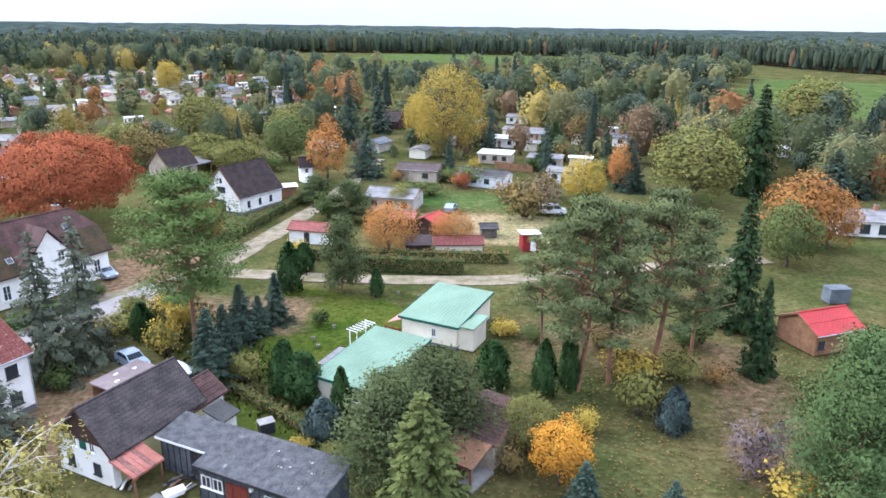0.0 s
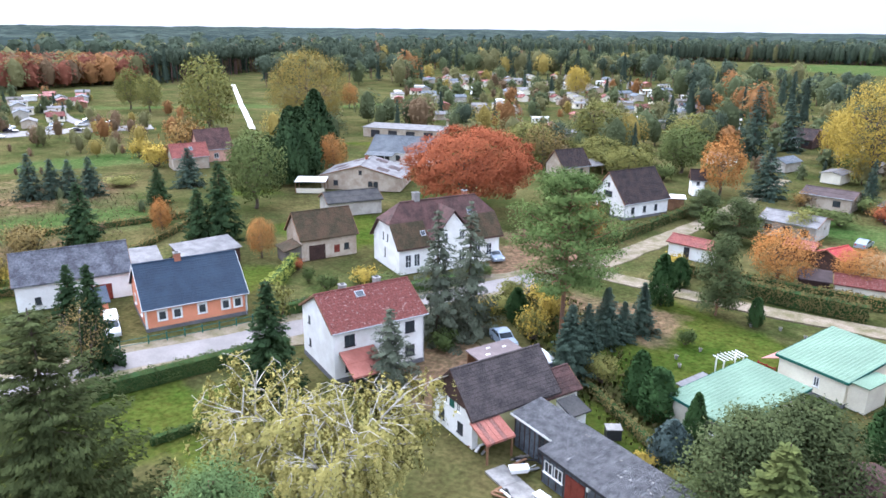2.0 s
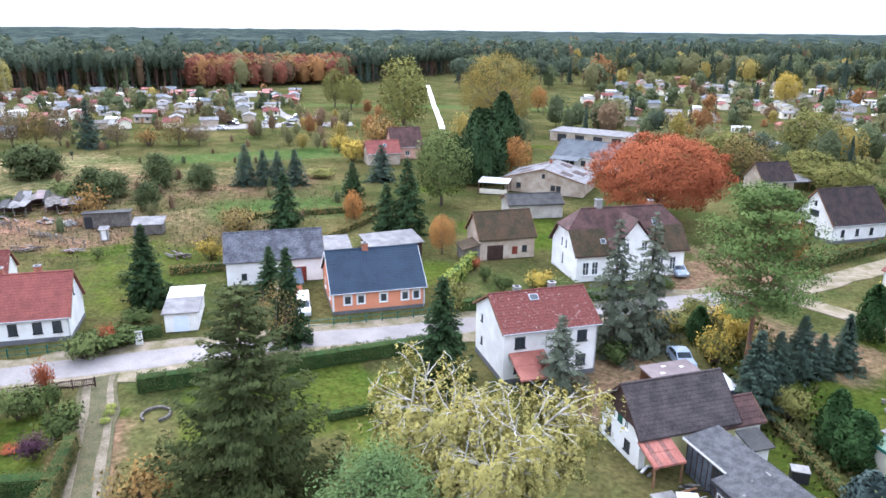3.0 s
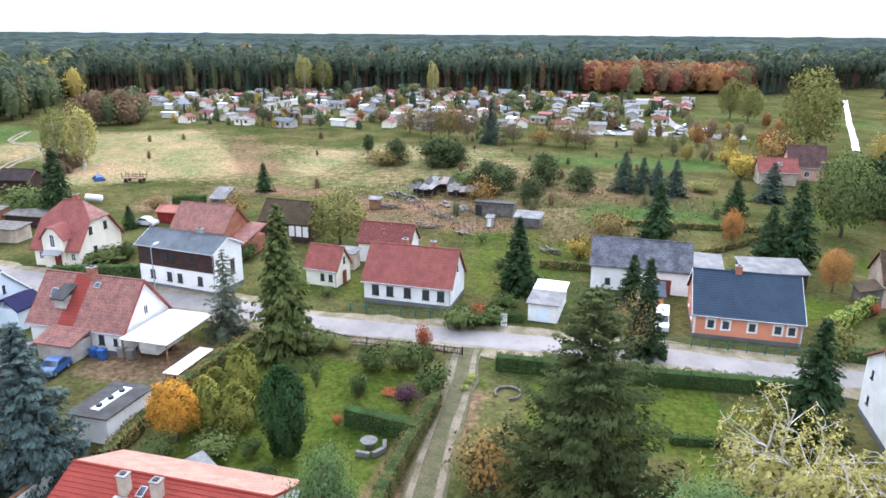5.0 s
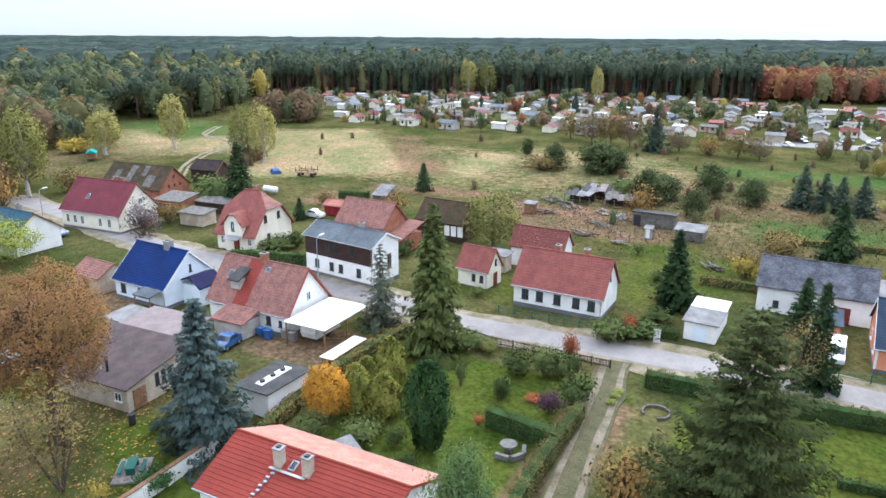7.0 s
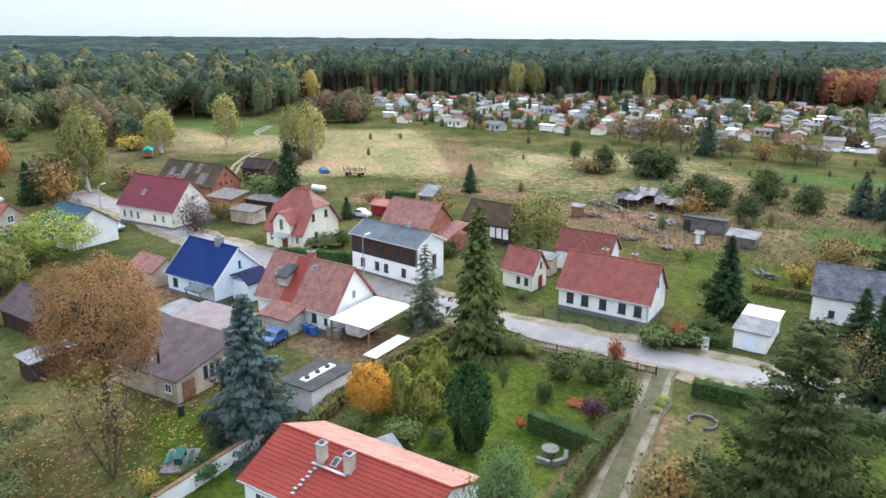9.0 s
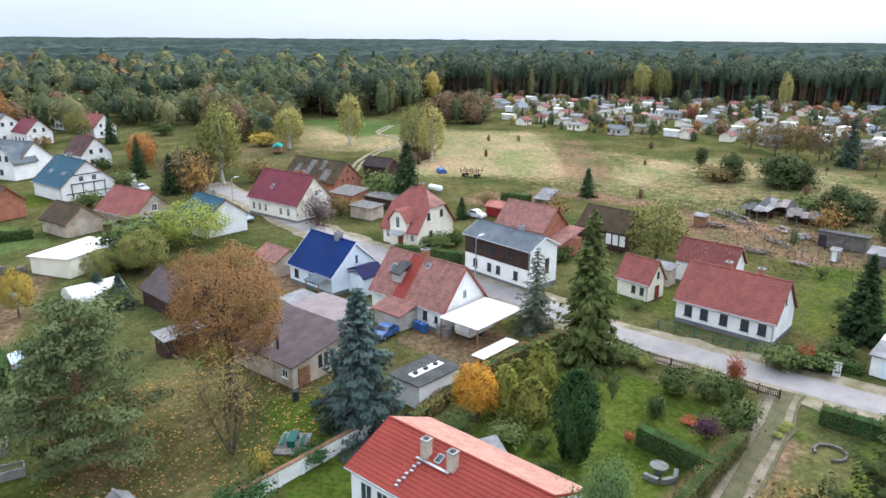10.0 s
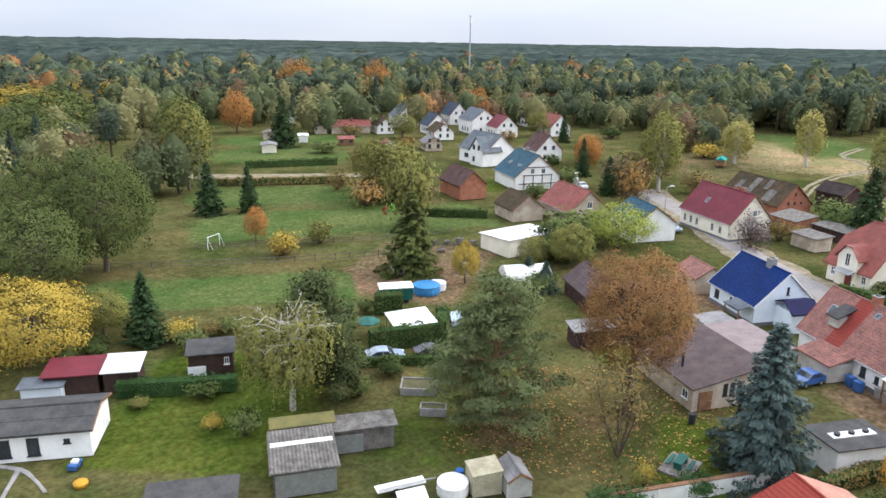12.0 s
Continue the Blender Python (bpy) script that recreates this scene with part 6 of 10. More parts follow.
# houses up the road
ob, fc, zl = gable_house("house", -113.5, -85.0, 68, 12.5, 9.4, 2.6, 6.6, PLASTER_OLD, TILE_RED, "house with a wide terracotta roof and a cream gable")
window(ob, fc["right"], 0.0, 3.9, 1.1, 1.3)
chimney(ob, 0.0, 0.3, 6.2, 7.3, 0.7, CONCRETE)
ob, fc, zl = gable_house("house", -112.5, -68.5, 62, 9.5, 9.0, 3.2, 6.4, PLASTER, TILE_TEAL, "white gabled house with a dark teal roof")
chimney(ob, 0.5, 0.3, 6.2, 7.2, 0.7, CONCRETE)
ob, fc, zl = gable_house("house", -132.4, -114.0, 66, 13.0, 12.5, 3.0, 8.2, PLASTER, TILE_TEAL, "half-timbered white house with a teal roof")
for u in (-3.6, -1.2, 1.2, 3.6):
    part("timber", Shape().box(6.2, 6.28, u - 0.1, u + 0.1, 0.2, 3.4), TIMBER_DARK, ob)
for q in (1.4, 3.4, 5.3):
    part("timber", Shape().box(6.21, 6.29, -5.6 + q * 0.5, 5.6 - q * 0.5, q - 0.1, q + 0.1), TIMBER_DARK, ob)
for u in (-1.4, 1.4):
    window(ob, fc["right"], u, 4.4, 1.0, 1.2)
for u in (-2.5, 3.0):
    skylight(ob, u, 3.4, zl, 0.83, w=1.6, h=0.9)
chimney(ob, -1.0, 0.3, 7.8, 9.0, 0.8, CONCRETE)
ob, fc, zl = gable_house("house", -149.0, -144.0, 80, 14.0, 11.0, 4.0, 8.6, PLASTER, TILE_GREY, "large white house with a blue-grey roof and cross gable")
part("cross_gable", Shape().along_y([(1.0, 0), (7.2, 0), (7.2, 4.3), (4.1, 7.9), (1.0, 4.3)], -6.6, 0), PLASTER, ob)
part("cross_roof", Shape().along_y([(0.5, 4.1), (4.1, 8.3), (7.7, 4.1), (7.7, 3.9), (4.1, 8.1), (0.5, 3.9)], -7.0, 0), TILE_GREY, ob)
fr = pose(0, -6.6, 0)
for u, q in ((2.8, 5.2), (5.2, 5.2), (2.8, 1.8)):
    window(ob, fr, u, q, 1.1, 1.3, DARK_PAINT)
window(ob, fc["front"], -3.0, 2.0, 2.0, 1.2, DARK_PAINT)
ob, fc, zl = gable_house("barn", -111.2, -114.8, 73, 11.0, 7.2, 3.2, 6.4, BRICK, TILE_PURPLE, "brick barn with a faded purple tile roof", "barn", gutter=False)
ob, fc, zl = gable_house("barn", -105.5, -92.5, 70, 8.4, 7.4, 2.4, 5.2, PLASTER_OLD, TILE_BROWN, "pinkish plastered barn with a brown roof", "barn", gutter=False)
ob, fc = flat_shed("long_shed", -88.6, -77.2, -7, 11.6, 8.0, 2.7, 3.1, PLASTER_CREAM, SHEET_WHITE, "cream shed with a white sheet roof", "shed")
for u in (-2.0, 1.0):
    door(ob, fc["front"], u, 1.2, 1.9, DARK_PAINT)
window(ob, fc["front"], 3.8, 1.4, 0.9, 1.2, DARK_PAINT)
# x, y, heading, length, width, eave, ridge
FAR_HOUSES = [(-187, -229, 70, 11, 10, 4, 8.5), (-181.5, -204, 68, 10, 8.5, 3.2, 7.6), (-210, -223, 70, 11, 9, 4, 8.8), (-197, -196, 70, 13, 11, 5.0, 9.2), (-196, -182, 68, 10, 9, 3.6, 7.8), (-215, -173, 70, 11, 9, 3.4, 7.8), (-164.5, -136, 68, 9, 9, 3.4, 8.0),
              (-229, -263, 70, 10, 9, 4, 8.6), (-186, -258, 40, 10, 8, 3.6, 7.6), (-156, -223, 150, 15, 8, 2.8, 4.8), (-231, -198, 72, 10, 9, 3.6, 8.2), (-166, -216, 68, 9, 7, 2.8, 5.6), (-172, -190, 68, 9, 8, 2.8, 5.8), (-205, -206, 68, 10, 8, 3.0, 6.6), (-152, -172, 62, 8, 6, 2.6, 4.6), (-40, -204, 64, 13, 10, 3.4, 8.4)]
roofs = [TILE_GREY, TILE_SLATE, TILE_SLATE, TILE_GREY, TILE_MAROON, TILE_RED, TILE_PURPLE, TILE_SLATE, FELT_PALE, TILE_RED, TILE_TEAL, TILE_BROWN, TILE_BROWN, TILE_DARK, FELT_PALE, TILE_DARK]
looks = ["slate grey", "dark blue", "dark blue", "grey", "maroon", "red", "purple-brown", "slate blue", "pale grey", "red", "teal", "brown", "brown", "dark", "pale grey", "dark"]
for (hx, hy, hyaw, hl, hw, he, hr), rf, lk in zip(FAR_HOUSES, roofs, looks):
    ob, fc, zl = gable_house("house", hx, hy, hyaw, hl, hw, he, hr, PLASTER if hr > 5 else PLASTER_OLD, rf, "white village house with a %s roof at the wood's edge" % lk, group="village houses up the road")
    for u in (-2.4, 0.0, 2.4):
        window(ob, fc["front"], u, 1.6, 1.0, 1.3, DARK_PAINT)
    for u in (-1.4, 1.4):
        window(ob, fc["right"], u, he + 0.9, 0.9, 1.1, DARK_PAINT)
        window(ob, fc["right"], u, 1.6, 0.9, 1.2, DARK_PAINT)
    chimney(ob, 0.8, 0.4, hr - 0.4, hr + 0.7, 0.6)

# plots behind the meadow lane
ob, fc, zl = gable_house("bungalow", -10.6, -63.5, 149, 11.5, 6.6, 2.6, 3.5, PLASTER, FELT, "white bungalow with a low grey felt roof", "bungalow", tiles=3, gutter=False)
for u in (-3.0, -1.2, 1.0):
    window(ob, fc["front"], u, 1.3, 0.95, 1.6, DARK_PAINT, bars=(2, 3))
window(ob, fc["front"], 3.6, 1.6, 0.5, 0.4, DARK_PAINT)
ob, fc = flat_shed("shed", -16.4, -71.6, 149, 5.4, 3.8, 2.3, 2.7, TIMBER_DARK, TILE_MAROON, "dark shed with a wine-red sheet roof", "shed")
ob, fc = flat_shed("shed", -20.3, -69.4, 149, 3.8, 3.8, 2.3, 2.7, TIMBER_DARK, SHEET_WHITE, "dark shed with a white sheet roof", "shed")
ob, fc = flat_shed("garden_hut", -28.4, -66.9, 152, 5.0, 3.4, 2.6, 3.0, TIMBER_DARK, FELT, "dark brown garden hut with a felt roof", "hut")
door(ob, fc["front"], -1.4, 1.8, 1.2, WHITE_PAINT, "white double hatch")
window(ob, fc["front"], 1.6, 1.6, 0.5, 0.8)
ob, fc = flat_shed("tool_shed", -25.6, -44.2, 153, 5.4, 5.8, 2.3, 2.6, TIMBER_GREY, FELT_LICHEN, "old grey shed with a lichen-spotted roof", "shed", ribs=0.3)
part("white_strip", Shape().box(-2.5, 2.5, 0.5, 1.1, 2.52, 2.58), SHEET_WHITE, ob, "flaking white ridge strip")
part("front_panel", Shape().box(-2.3, 2.4, -2.72, -2.62, 0, 2.0), STEEL, ob, "grey metal front panel")
ob, fc = flat_shed("open_shed", -31.6, -44.8, 153, 6.4, 2.4, 2.3, 2.5, TIMBER_GREY, FELT_LICHEN, "open shed with a weathered grey roof", "shed")
part("panel", Shape().box(-2.2, 0.2, -1.0, -0.92, 0, 1.7), STEEL, ob, "grey-blue metal panel")
ob, fc = flat_shed("tool_shed", -27.8, -47.8, 153, 5.6, 1.6, 2.5, 2.7, TIMBER_GREY, mat("mossy_felt", (0.16, 0.14, 0.05), (0.1, 0.1, 0.04)), "narrow shed with a mossy roof", "shed")
ob, fc = flat_shed("shed", -16.4, -44.2, 149, 6.6, 3.6, 2.4, 2.6, TIMBER_GREY, FELT, "shed with a plain grey felt roof", "shed")
CREAM_BOARDS = mat("faded_cream_boards", (0.4, 0.36, 0.25), (0.3, 0.27, 0.18), 0.8, 1.0, 8, 0.15, 0.2)
ob, fc = flat_shed("garden_box", -35.4, -33.4, 62, 2.3, 2.5, 1.9, 2.1, CREAM_BOARDS, CREAM_BOARDS, "cream garden box shed with a ribbed lid", "shed", over=0.06, ribs=0.3)
PANELS = mat("weathered_clear_panels", (0.4, 0.4, 0.36), (0.28, 0.28, 0.25), 0.3)
ob, fc, zl = gable_house("greenhouse", -37.3, -31.9, 62, 3.0, 2.1, 1.5, 2.2, PANELS, FELT_PALE, "small weathered greenhouse with dull panels", "greenhouse", over=(0.05, 0.05), tiles=3, gutter=False)
for k in range(4):
    part("glazing_bar", Shape().box(-1.35 + 0.9 * k - 0.03, -1.35 + 0.9 * k + 0.03, -1.04, -0.99, 0.02, 1.45), WHITE_PAINT, ob)

# ---- vehicles ----
def car(x, y, yaw, paint, label, kind="sedan", length=4.4):
    """A parked car, nose along its own +x: body, glass, lamps, wheels."""
    ob = thing("van" if kind == "van" else "car", x, y, yaw, label, "van" if kind == "van" else "car")
    k, w = length / 4.4, 0.88
    if kind == "van":
        low = [(-2.3, 0.35), (2.3, 0.35), (2.35, 0.8), (2.25, 1.0), (1.45, 1.12), (1.0, 1.85), (0.8, 1.92), (-2.2, 1.92), (-2.33, 1.0)]
        glass = [(1.38, 1.16), (1.0, 1.78), (0.15, 1.78), (0.15, 1.16)]
        rear = [(0.0, 1.16), (0.0, 1.75), (-2.1, 1.75), (-2.15, 1.16)]
    else:
        tall = 0.12 if kind == "suv" else 0.0
        low = [(-2.15, 0.3), (2.1, 0.3), (2.18, 0.62), (2.0, 0.82 + tall), (0.95, 0.95 + tall), (0.3, 1.38 + tall), (0.0, 1.45 + tall), (-1.0, 1.44 + tall), (-1.7, 1.1 + tall), (-2.12, 1.0 + tall)]
        glass = [(0.85, 0.98 + tall), (0.28, 1.34 + tall), (-0.28, 1.36 + tall), (-0.28, 0.98 + tall)]
        rear = [(-0.38, 0.98 + tall), (-0.38, 1.36 + tall), (-0.98, 1.36 + tall), (-1.5, 1.08 + tall), (-1.5, 0.98 + tall)]
    n = len(low)
    verts = []
    for side, inset in ((-1, 0.0), (1, 0.0)):
        for px, pz in low:
            verts.append((px * k, side * (w - 0.16 * max(0, pz - 0.9)), pz))
    faces = [tuple(range(n)), tuple(range(2 * n - 1, n - 1, -1))] + [((i + 1) % n, i, n + i, n + (i + 1) % n) for i in range(n)]
    part("body", Shape().add(verts, faces), paint, ob)
    for pane in (glass, rear):
        for side in (-1, 1):
            s = Shape()
            pts = [(px * k, side * (w - 0.16 * max(0, pz - 0.9) + 0.008), pz) for px, pz in pane]
            m = len(pts)
            s.add(pts + [(px, py - side * 0.03, pz) for px, py, pz in pts], [tuple(range(m)), tuple(range(2 * m - 1, m - 1, -1))] + [(i, (i + 1) % m, m + (i + 1) % m, m + i) for i in range(m)])
            part("side_window", s, GLASS, ob)
    (ax, az), (bx, bz) = ((1.42, 1.15), (1.02, 1.8)) if kind == "van" else ((0.9, 0.99 + (0.12 if kind == "suv" else 0)), (0.33, 1.36 + (0.12 if kind == "suv" else 0)))
    part("windscreen", Shape().add([(ax * k + 0.02, -0.74, az), (ax * k + 0.02, 0.74, az), (bx * k + 0.02, 0.68, bz), (bx * k + 0.02, -0.68, bz), (ax * k - 0.06, -0.74, az), (ax * k - 0.06, 0.74, az), (bx * k - 0.06, 0.68, bz), (bx * k - 0.06, -0.68, bz)],
                                   [(0, 1, 2, 3), (7, 6, 5, 4), (0, 3, 7, 4), (1, 5, 6, 2), (3, 2, 6, 7), (0, 4, 5, 1)]), GLASS, ob)
    for side in (-1, 1):
        part("headlight", Shape().box(2.0 * k, 2.2 * k, side * 0.62 - 0.16, side * 0.62 + 0.16, 0.62, 0.78), WHITE_PAINT, ob)
        part("tail_light", Shape().box(-2.2 * k, -2.1 * k, side * 0.66 - 0.12, side * 0.66 + 0.12, 0.68, 0.88), SHEET_RED, ob)
        for px in (-1.35, 1.35):
            wh = part("wheel", Shape().tube([(px * k, side * 0.72, 0.31), (px * k, side * 0.91, 0.31)], [0.31, 0.31], 14), RUBBER, ob)
            part("rim", Shape().tube([(px * k, side * 0.86, 0.31), (px * k, side * 0.92, 0.31)], [0.19, 0.19], 10), STEEL, wh)
    return ob


def lacquer(name, c):
    return mat(name, c, None, 0.25, 0.5, 4, 0.03, 0, spec=0.5, coat=0.5)


WHITE_CAR, BLACK_CAR, SILVER_CAR = lacquer("white_lacquer", (0.75, 0.76, 0.77)), lacquer("dark_violet_lacquer", (0.025, 0.02, 0.035)), lacquer("silver_blue_lacquer", (0.3, 0.36, 0.44))
BLUE_CAR, PALE_CAR = lacquer("blue_lacquer", (0.04, 0.12, 0.34)), lacquer("pale_blue_lacquer", (0.45, 0.56, 0.62))
car(-71.4, 44.4, -32, WHITE_CAR, "white van parked beside the orange cottage", "van", 4.8)
car(-74.0, -23.8, -20, BLUE_CAR, "small blue car parked beside the red-roofed house", "sedan", 3.5)
car(-43.8, -56.9, 150, SILVER_CAR, "silver-blue estate car parked by the hedge")
car(-48.2, -53.9, 152, BLACK_CAR, "dark violet car parked by the hedge", "suv")
car(-57.2, -59.9, -120, PALE_CAR, "pale blue hatchback on the farmyard", "sedan", 3.9)
car(-31.9, 66.0, -40, SILVER_CAR, "dark silver car parked in the lane", "suv")
car(-29.4, 59.4, 160, WHITE_CAR, "white car under the brown carport")
car(-25.0, 61.8, -35, WHITE_CAR, "white camper van beside the old house", "van", 5.4)
car(-46.9, 92.6, -40, SILVER_CAR, "dark estate car beside the large old house")
car(1.4, 131.6, 75, SILVER_CAR, "silver car parked on the grass plot")
car(20.6, 130.0, 0, WHITE_CAR, "white boat-like trailer under a cover", "van", 5.0)
car(-120.3, -66.8, 66, SILVER_CAR, "grey car parked before the long cream house")
car(-146.0, -109.5, 40, WHITE_CAR, "white van parked behind the terracotta house", "van")
car(-139.0, -102.0, 60, WHITE_CAR, "white pickup parked behind the houses", "suv")
for i, (cx, cy, pc) in enumerate([(-229, 114, WHITE_CAR), (-238, 123, BLACK_CAR), (-247, 127, SILVER_CAR), (-233, 134, WHITE_CAR), (-241, 140, PALE_CAR), (-223, 136, BLACK_CAR), (-234, 145, WHITE_CAR), (-242, 153, SILVER_CAR), (-230, 154, PALE_CAR)]):
    tagged(car(cx, cy, 20 + 9 * i, pc, "car on the garden colony's car park"), group="cars on the car park")


# ---- hedges and fences ----
def hedge(points, width, height, green, label, seed=1, dense=34, size=0.2):
    """A clipped hedge: for each straight run a dark core and leaves all over it."""
    ob, rng = thing("hedge", 0, 0, 0, label, "hedge"), np.random.default_rng(seed)
    for (ax, ay), (bx, by) in zip(points, points[1:]):
        d = Vector((bx - ax, by - ay, 0))
        ln = d.length
        d.normalize()
        sd = Vector((-d.y, d.x, 0)) * (width / 2 - 0.1)
        a, b = Vector((ax, ay, -0.1)), Vector((bx, by, -0.1))
        up = Vector((0, 0, height - 0.02))
        core = Shape().add([a + sd, a - sd, b - sd, b + sd, a + sd * 0.9 + up, a - sd * 0.9 + up, b - sd * 0.9 + up, b + sd * 0.9 + up], [(3, 2, 1, 0), (4, 5, 6, 7), (0, 1, 5, 4), (1, 2, 6, 5), (2, 3, 7, 6), (3, 0, 4, 7)])
        n = int(ln * (width + 2 * height) * dense)
        t, q = rng.uniform(-0.1, ln + 0.1, n), rng.uniform(0, width + 2 * height, n)
        off = np.where(q < height, -width / 2, np.where(q < height + width, q - height - width / 2, width / 2))
        z = np.where(q < height, q, np.where(q < height + width, height, q - height - width))
        bump = 0.1 * np.sin(t * 2.1 + seed) + 0.07 * np.sin(t * 5.3) + 0.06 * np.sin(t * 0.7 + 2 * seed)
        z = z * (1 + bump * 0.7) + rng.normal(size=n) * 0.06
        off = off * (1 + bump) + rng.normal(size=n) * 0.07
        cen = np.stack([ax + d.x * t - d.y * off, ay + d.y * t + d.x * off, np.maximum(z, 0.05)], 1)
        side = np.where(q < height, -1.0, np.where(q < height + width, 0.0, 1.0))
        face = np.stack([-d.y * side, d.x * side, np.where(side == 0, 1.0, 0.35)], 1)
        part("core", core, L_THUJA, ob)
        part("leafage", leaves("leafage", cen, size, green, rng, 0.0, face=face), None, ob)
    return ob


def fence(points, height, label, material=None, every=2.2, slat=0.16, rails=(0.25, 0.85), name="fence"):
    """Posts, rails and upright slats along a line."""
    ob = thing(name, points[0][0], points[0][1], 0, label, "fence")
    wood = material or TIMBER_DARK
    pm = shared(("post", wood.name, height), lambda: Shape().box(-0.06, 0.06, -0.06, 0.06, -0.1, height + 0.08).mesh("post", wood))
    sm = shared(("slat", wood.name, height), lambda: Shape().box(-0.035, 0.035, -0.012, 0.012, 0.1, height).mesh("slat", wood))
    o = Vector((*points[0], 0))
    for a, b in zip(points, points[1:]):
        a, b = Vector((*a, 0)) - o, Vector((*b, 0)) - o
        d = b - a
        yaw = math.degrees(math.atan2(d.y, d.x))
        n = max(1, round(d.length / every))
        for k in range(n + 1):
            p = a.lerp(b, k / n)
            part("post", pm, None, ob, at=pose(p.x, p.y, 0, 0, 0, yaw))
        for r in rails:
            part("rail", Shape().beam(a + Vector((0, 0, r * height)), b + Vector((0, 0, r * height)), 0.05, 0.07), wood, ob)
        if slat:
            m = int(d.length / slat)
            for k in range(m):
                p = a.lerp(b, (k + 0.5) / m)
                part("slat", sm, None, ob, at=pose(p.x + 0.04 * d.y / d.length, p.y - 0.04 * d.x / d.length, 0, 0, 0, yaw))
    return ob


hedge([(-57.4, 4.8), (-53.2, 10.6)], 1.3, 1.7, L_HEDGE, "clipped green hedge across the garden", 2, 120, 0.11)
hedge([(-58.5, 13.4), (-53.0, 10.2), (-47.9, 7.4), (-41, 4.2)], 1.2, 1.6, L_HEDGE_DULL, "olive green hedge along the dirt track", 3, 120, 0.11)
hedge([(-65.1, 21.4), (-59.0, 34.5), (-53.4, 47.6), (-51.3, 52.0)], 1.4, 1.5, L_HEDGE, "dark green hedge along the village road", 4, 80, 0.14)
hedge([(-48.1, 31.9), (-45.4, 38.8)], 0.8, 0.7, L_HEDGE, "low green hedge across the lawn", 5, 60, 0.16)
hedge([(-78.2, -3.2), (-69.6, -9.0), (-63.6, -12.2), (-55.1, -15.2)], 1.2, 1.3, L_HEDGE_BROWN, "brown-green hedge beside the garage", 6, 50, 0.18)
hedge([(-37.5, 104), (-34.5, 111), (-30.5, 128), (-25.6, 151)], 1.6, 1.6, L_HEDGE_DULL, "olive green hedge along the lane", 7, 26, 0.25)
hedge([(-24.5, 102.3), (-8, 101.2), (9.8, 101.0)], 1.4, 1.6, L_HEDGE_BROWN, "russet hedge along the side road", 8, 30, 0.24)
hedge([(-12.0, 97.2), (2.9, 96.0)], 1.6, 2.0, L_HEDGE_DULL, "olive hedge along the side road", 9, 36, 0.24)
hedge([(-19.0, -67.6), (-24.6, -63.8), (-28.4, -61.4)], 1.3, 1.5, L_THUJA, "dark green hedge behind the lawn", 10, 50, 0.18)
hedge([(-44.2, -60.2), (-48.4, -58.4), (-52.2, -57.0), (-55.8, -60.6)], 1.5, 2.4, L_HEDGE, "tall green hedge round the tarpaulin", 11, 50, 0.2)
hedge([(-51.5, -69.0), (-54.5, -67.2)], 1.6, 2.6, L_HEDGE, "clipped green hedge block beside the trailer", 12, 50, 0.2)
hedge([(-44.4, -68.6), (-47.0, -67.4)], 1.8, 3.0, L_HEDGE, "clipped green hedge block", 13, 50, 0.2)
hedge([(-41.0, -57.6), (-46.0, -53.9), (-51.0, -49.5)], 1.0, 1.0, L_HEDGE, "low hedge before the parked cars", 14, 45, 0.2)
hedge([(-72, -159), (-98, -144)], 1.6, 1.6, L_HEDGE_BROWN, "long hedge beside the far path", 15, 14, 0.35)
hedge([(-150.1, -21.2), (-150.2, -14.6)], 1.6, 1.6, L_HEDGE, "dark clipped hedge on the paddock", 37, 24, 0.28)
hedge([(-96, 38), (-84, 62)], 0.9, 1.2, L_HEDGE_BROWN, "rough hedge behind the barn", 16, 26, 0.25)
hedge([(-80.5, 20.6), (-76.5, 28.5)], 1.4, 1.0, L_HEDGE, "low green hedge before the farmhouse", 17, 50, 0.2)
hedge([(-106, -32), (-104, -20)], 1.4, 1.8, L_HEDGE, "green hedge beside the villa", 18, 30, 0.24)
hedge([(-64.5, 62.0), (-70.0, 73.5)], 1.2, 1.9, L_LIME, "yellow-green hedge beside the orange cottage", 19, 30, 0.24)
hedge([(-26, 71), (-34, 79)], 1.4, 1.5, L_HEDGE_DULL, "yellowing hedge along the lane", 20, 34, 0.24)
hedge([(-20.5, 61.5), (-10.5, 53.0)], 0.8, 0.9, L_HEDGE_DULL, "dark hedge beside the bungalow's plot", 21, 40, 0.22)
fence([(-78.0, 2.6), (-74.7, 6.4), (-71.4, 13.2), (-68.6, 18.6)], 1.0, "dark brown picket fence along the road")
fence([(-66.6, 42.0), (-65.2, 44.6), (-59.8, 55.0)], 1.0, "dark green metal fence before the orange cottage", GREEN_PAINT, 2.0, 0.0)
fence([(-64.2, 14.2), (-60.0, 12.2)], 0.9, "weathered wooden rail fence beside the track", TIMBER_GREY, 1.6, 0.0)
fence([(-84.5, 8.0), (-81.5, 14.0), (-77.0, 22.5)], 1.0, "dark green fence before the farmhouse", GREEN_PAINT, 2.0, 0.0)
fence([(-82.5, -33.0), (-79.0, -26.5)], 1.2, "weathered board fence before the blue-roofed house", TIMBER_GREY, 2.0, 0.22)
fence([(-59.5, 60.0), (-50, 76.0)], 1.2, "wire fence with dark posts along the road", DARK_PAINT, 2.5, 0.0)
fence([(-150.2, 25.0), (-133.7, 28.0), (-117.9, 33.5)], 1.1, "broken old post and rail fence on the yard", TIMBER_GREY, 2.6, 0.0)
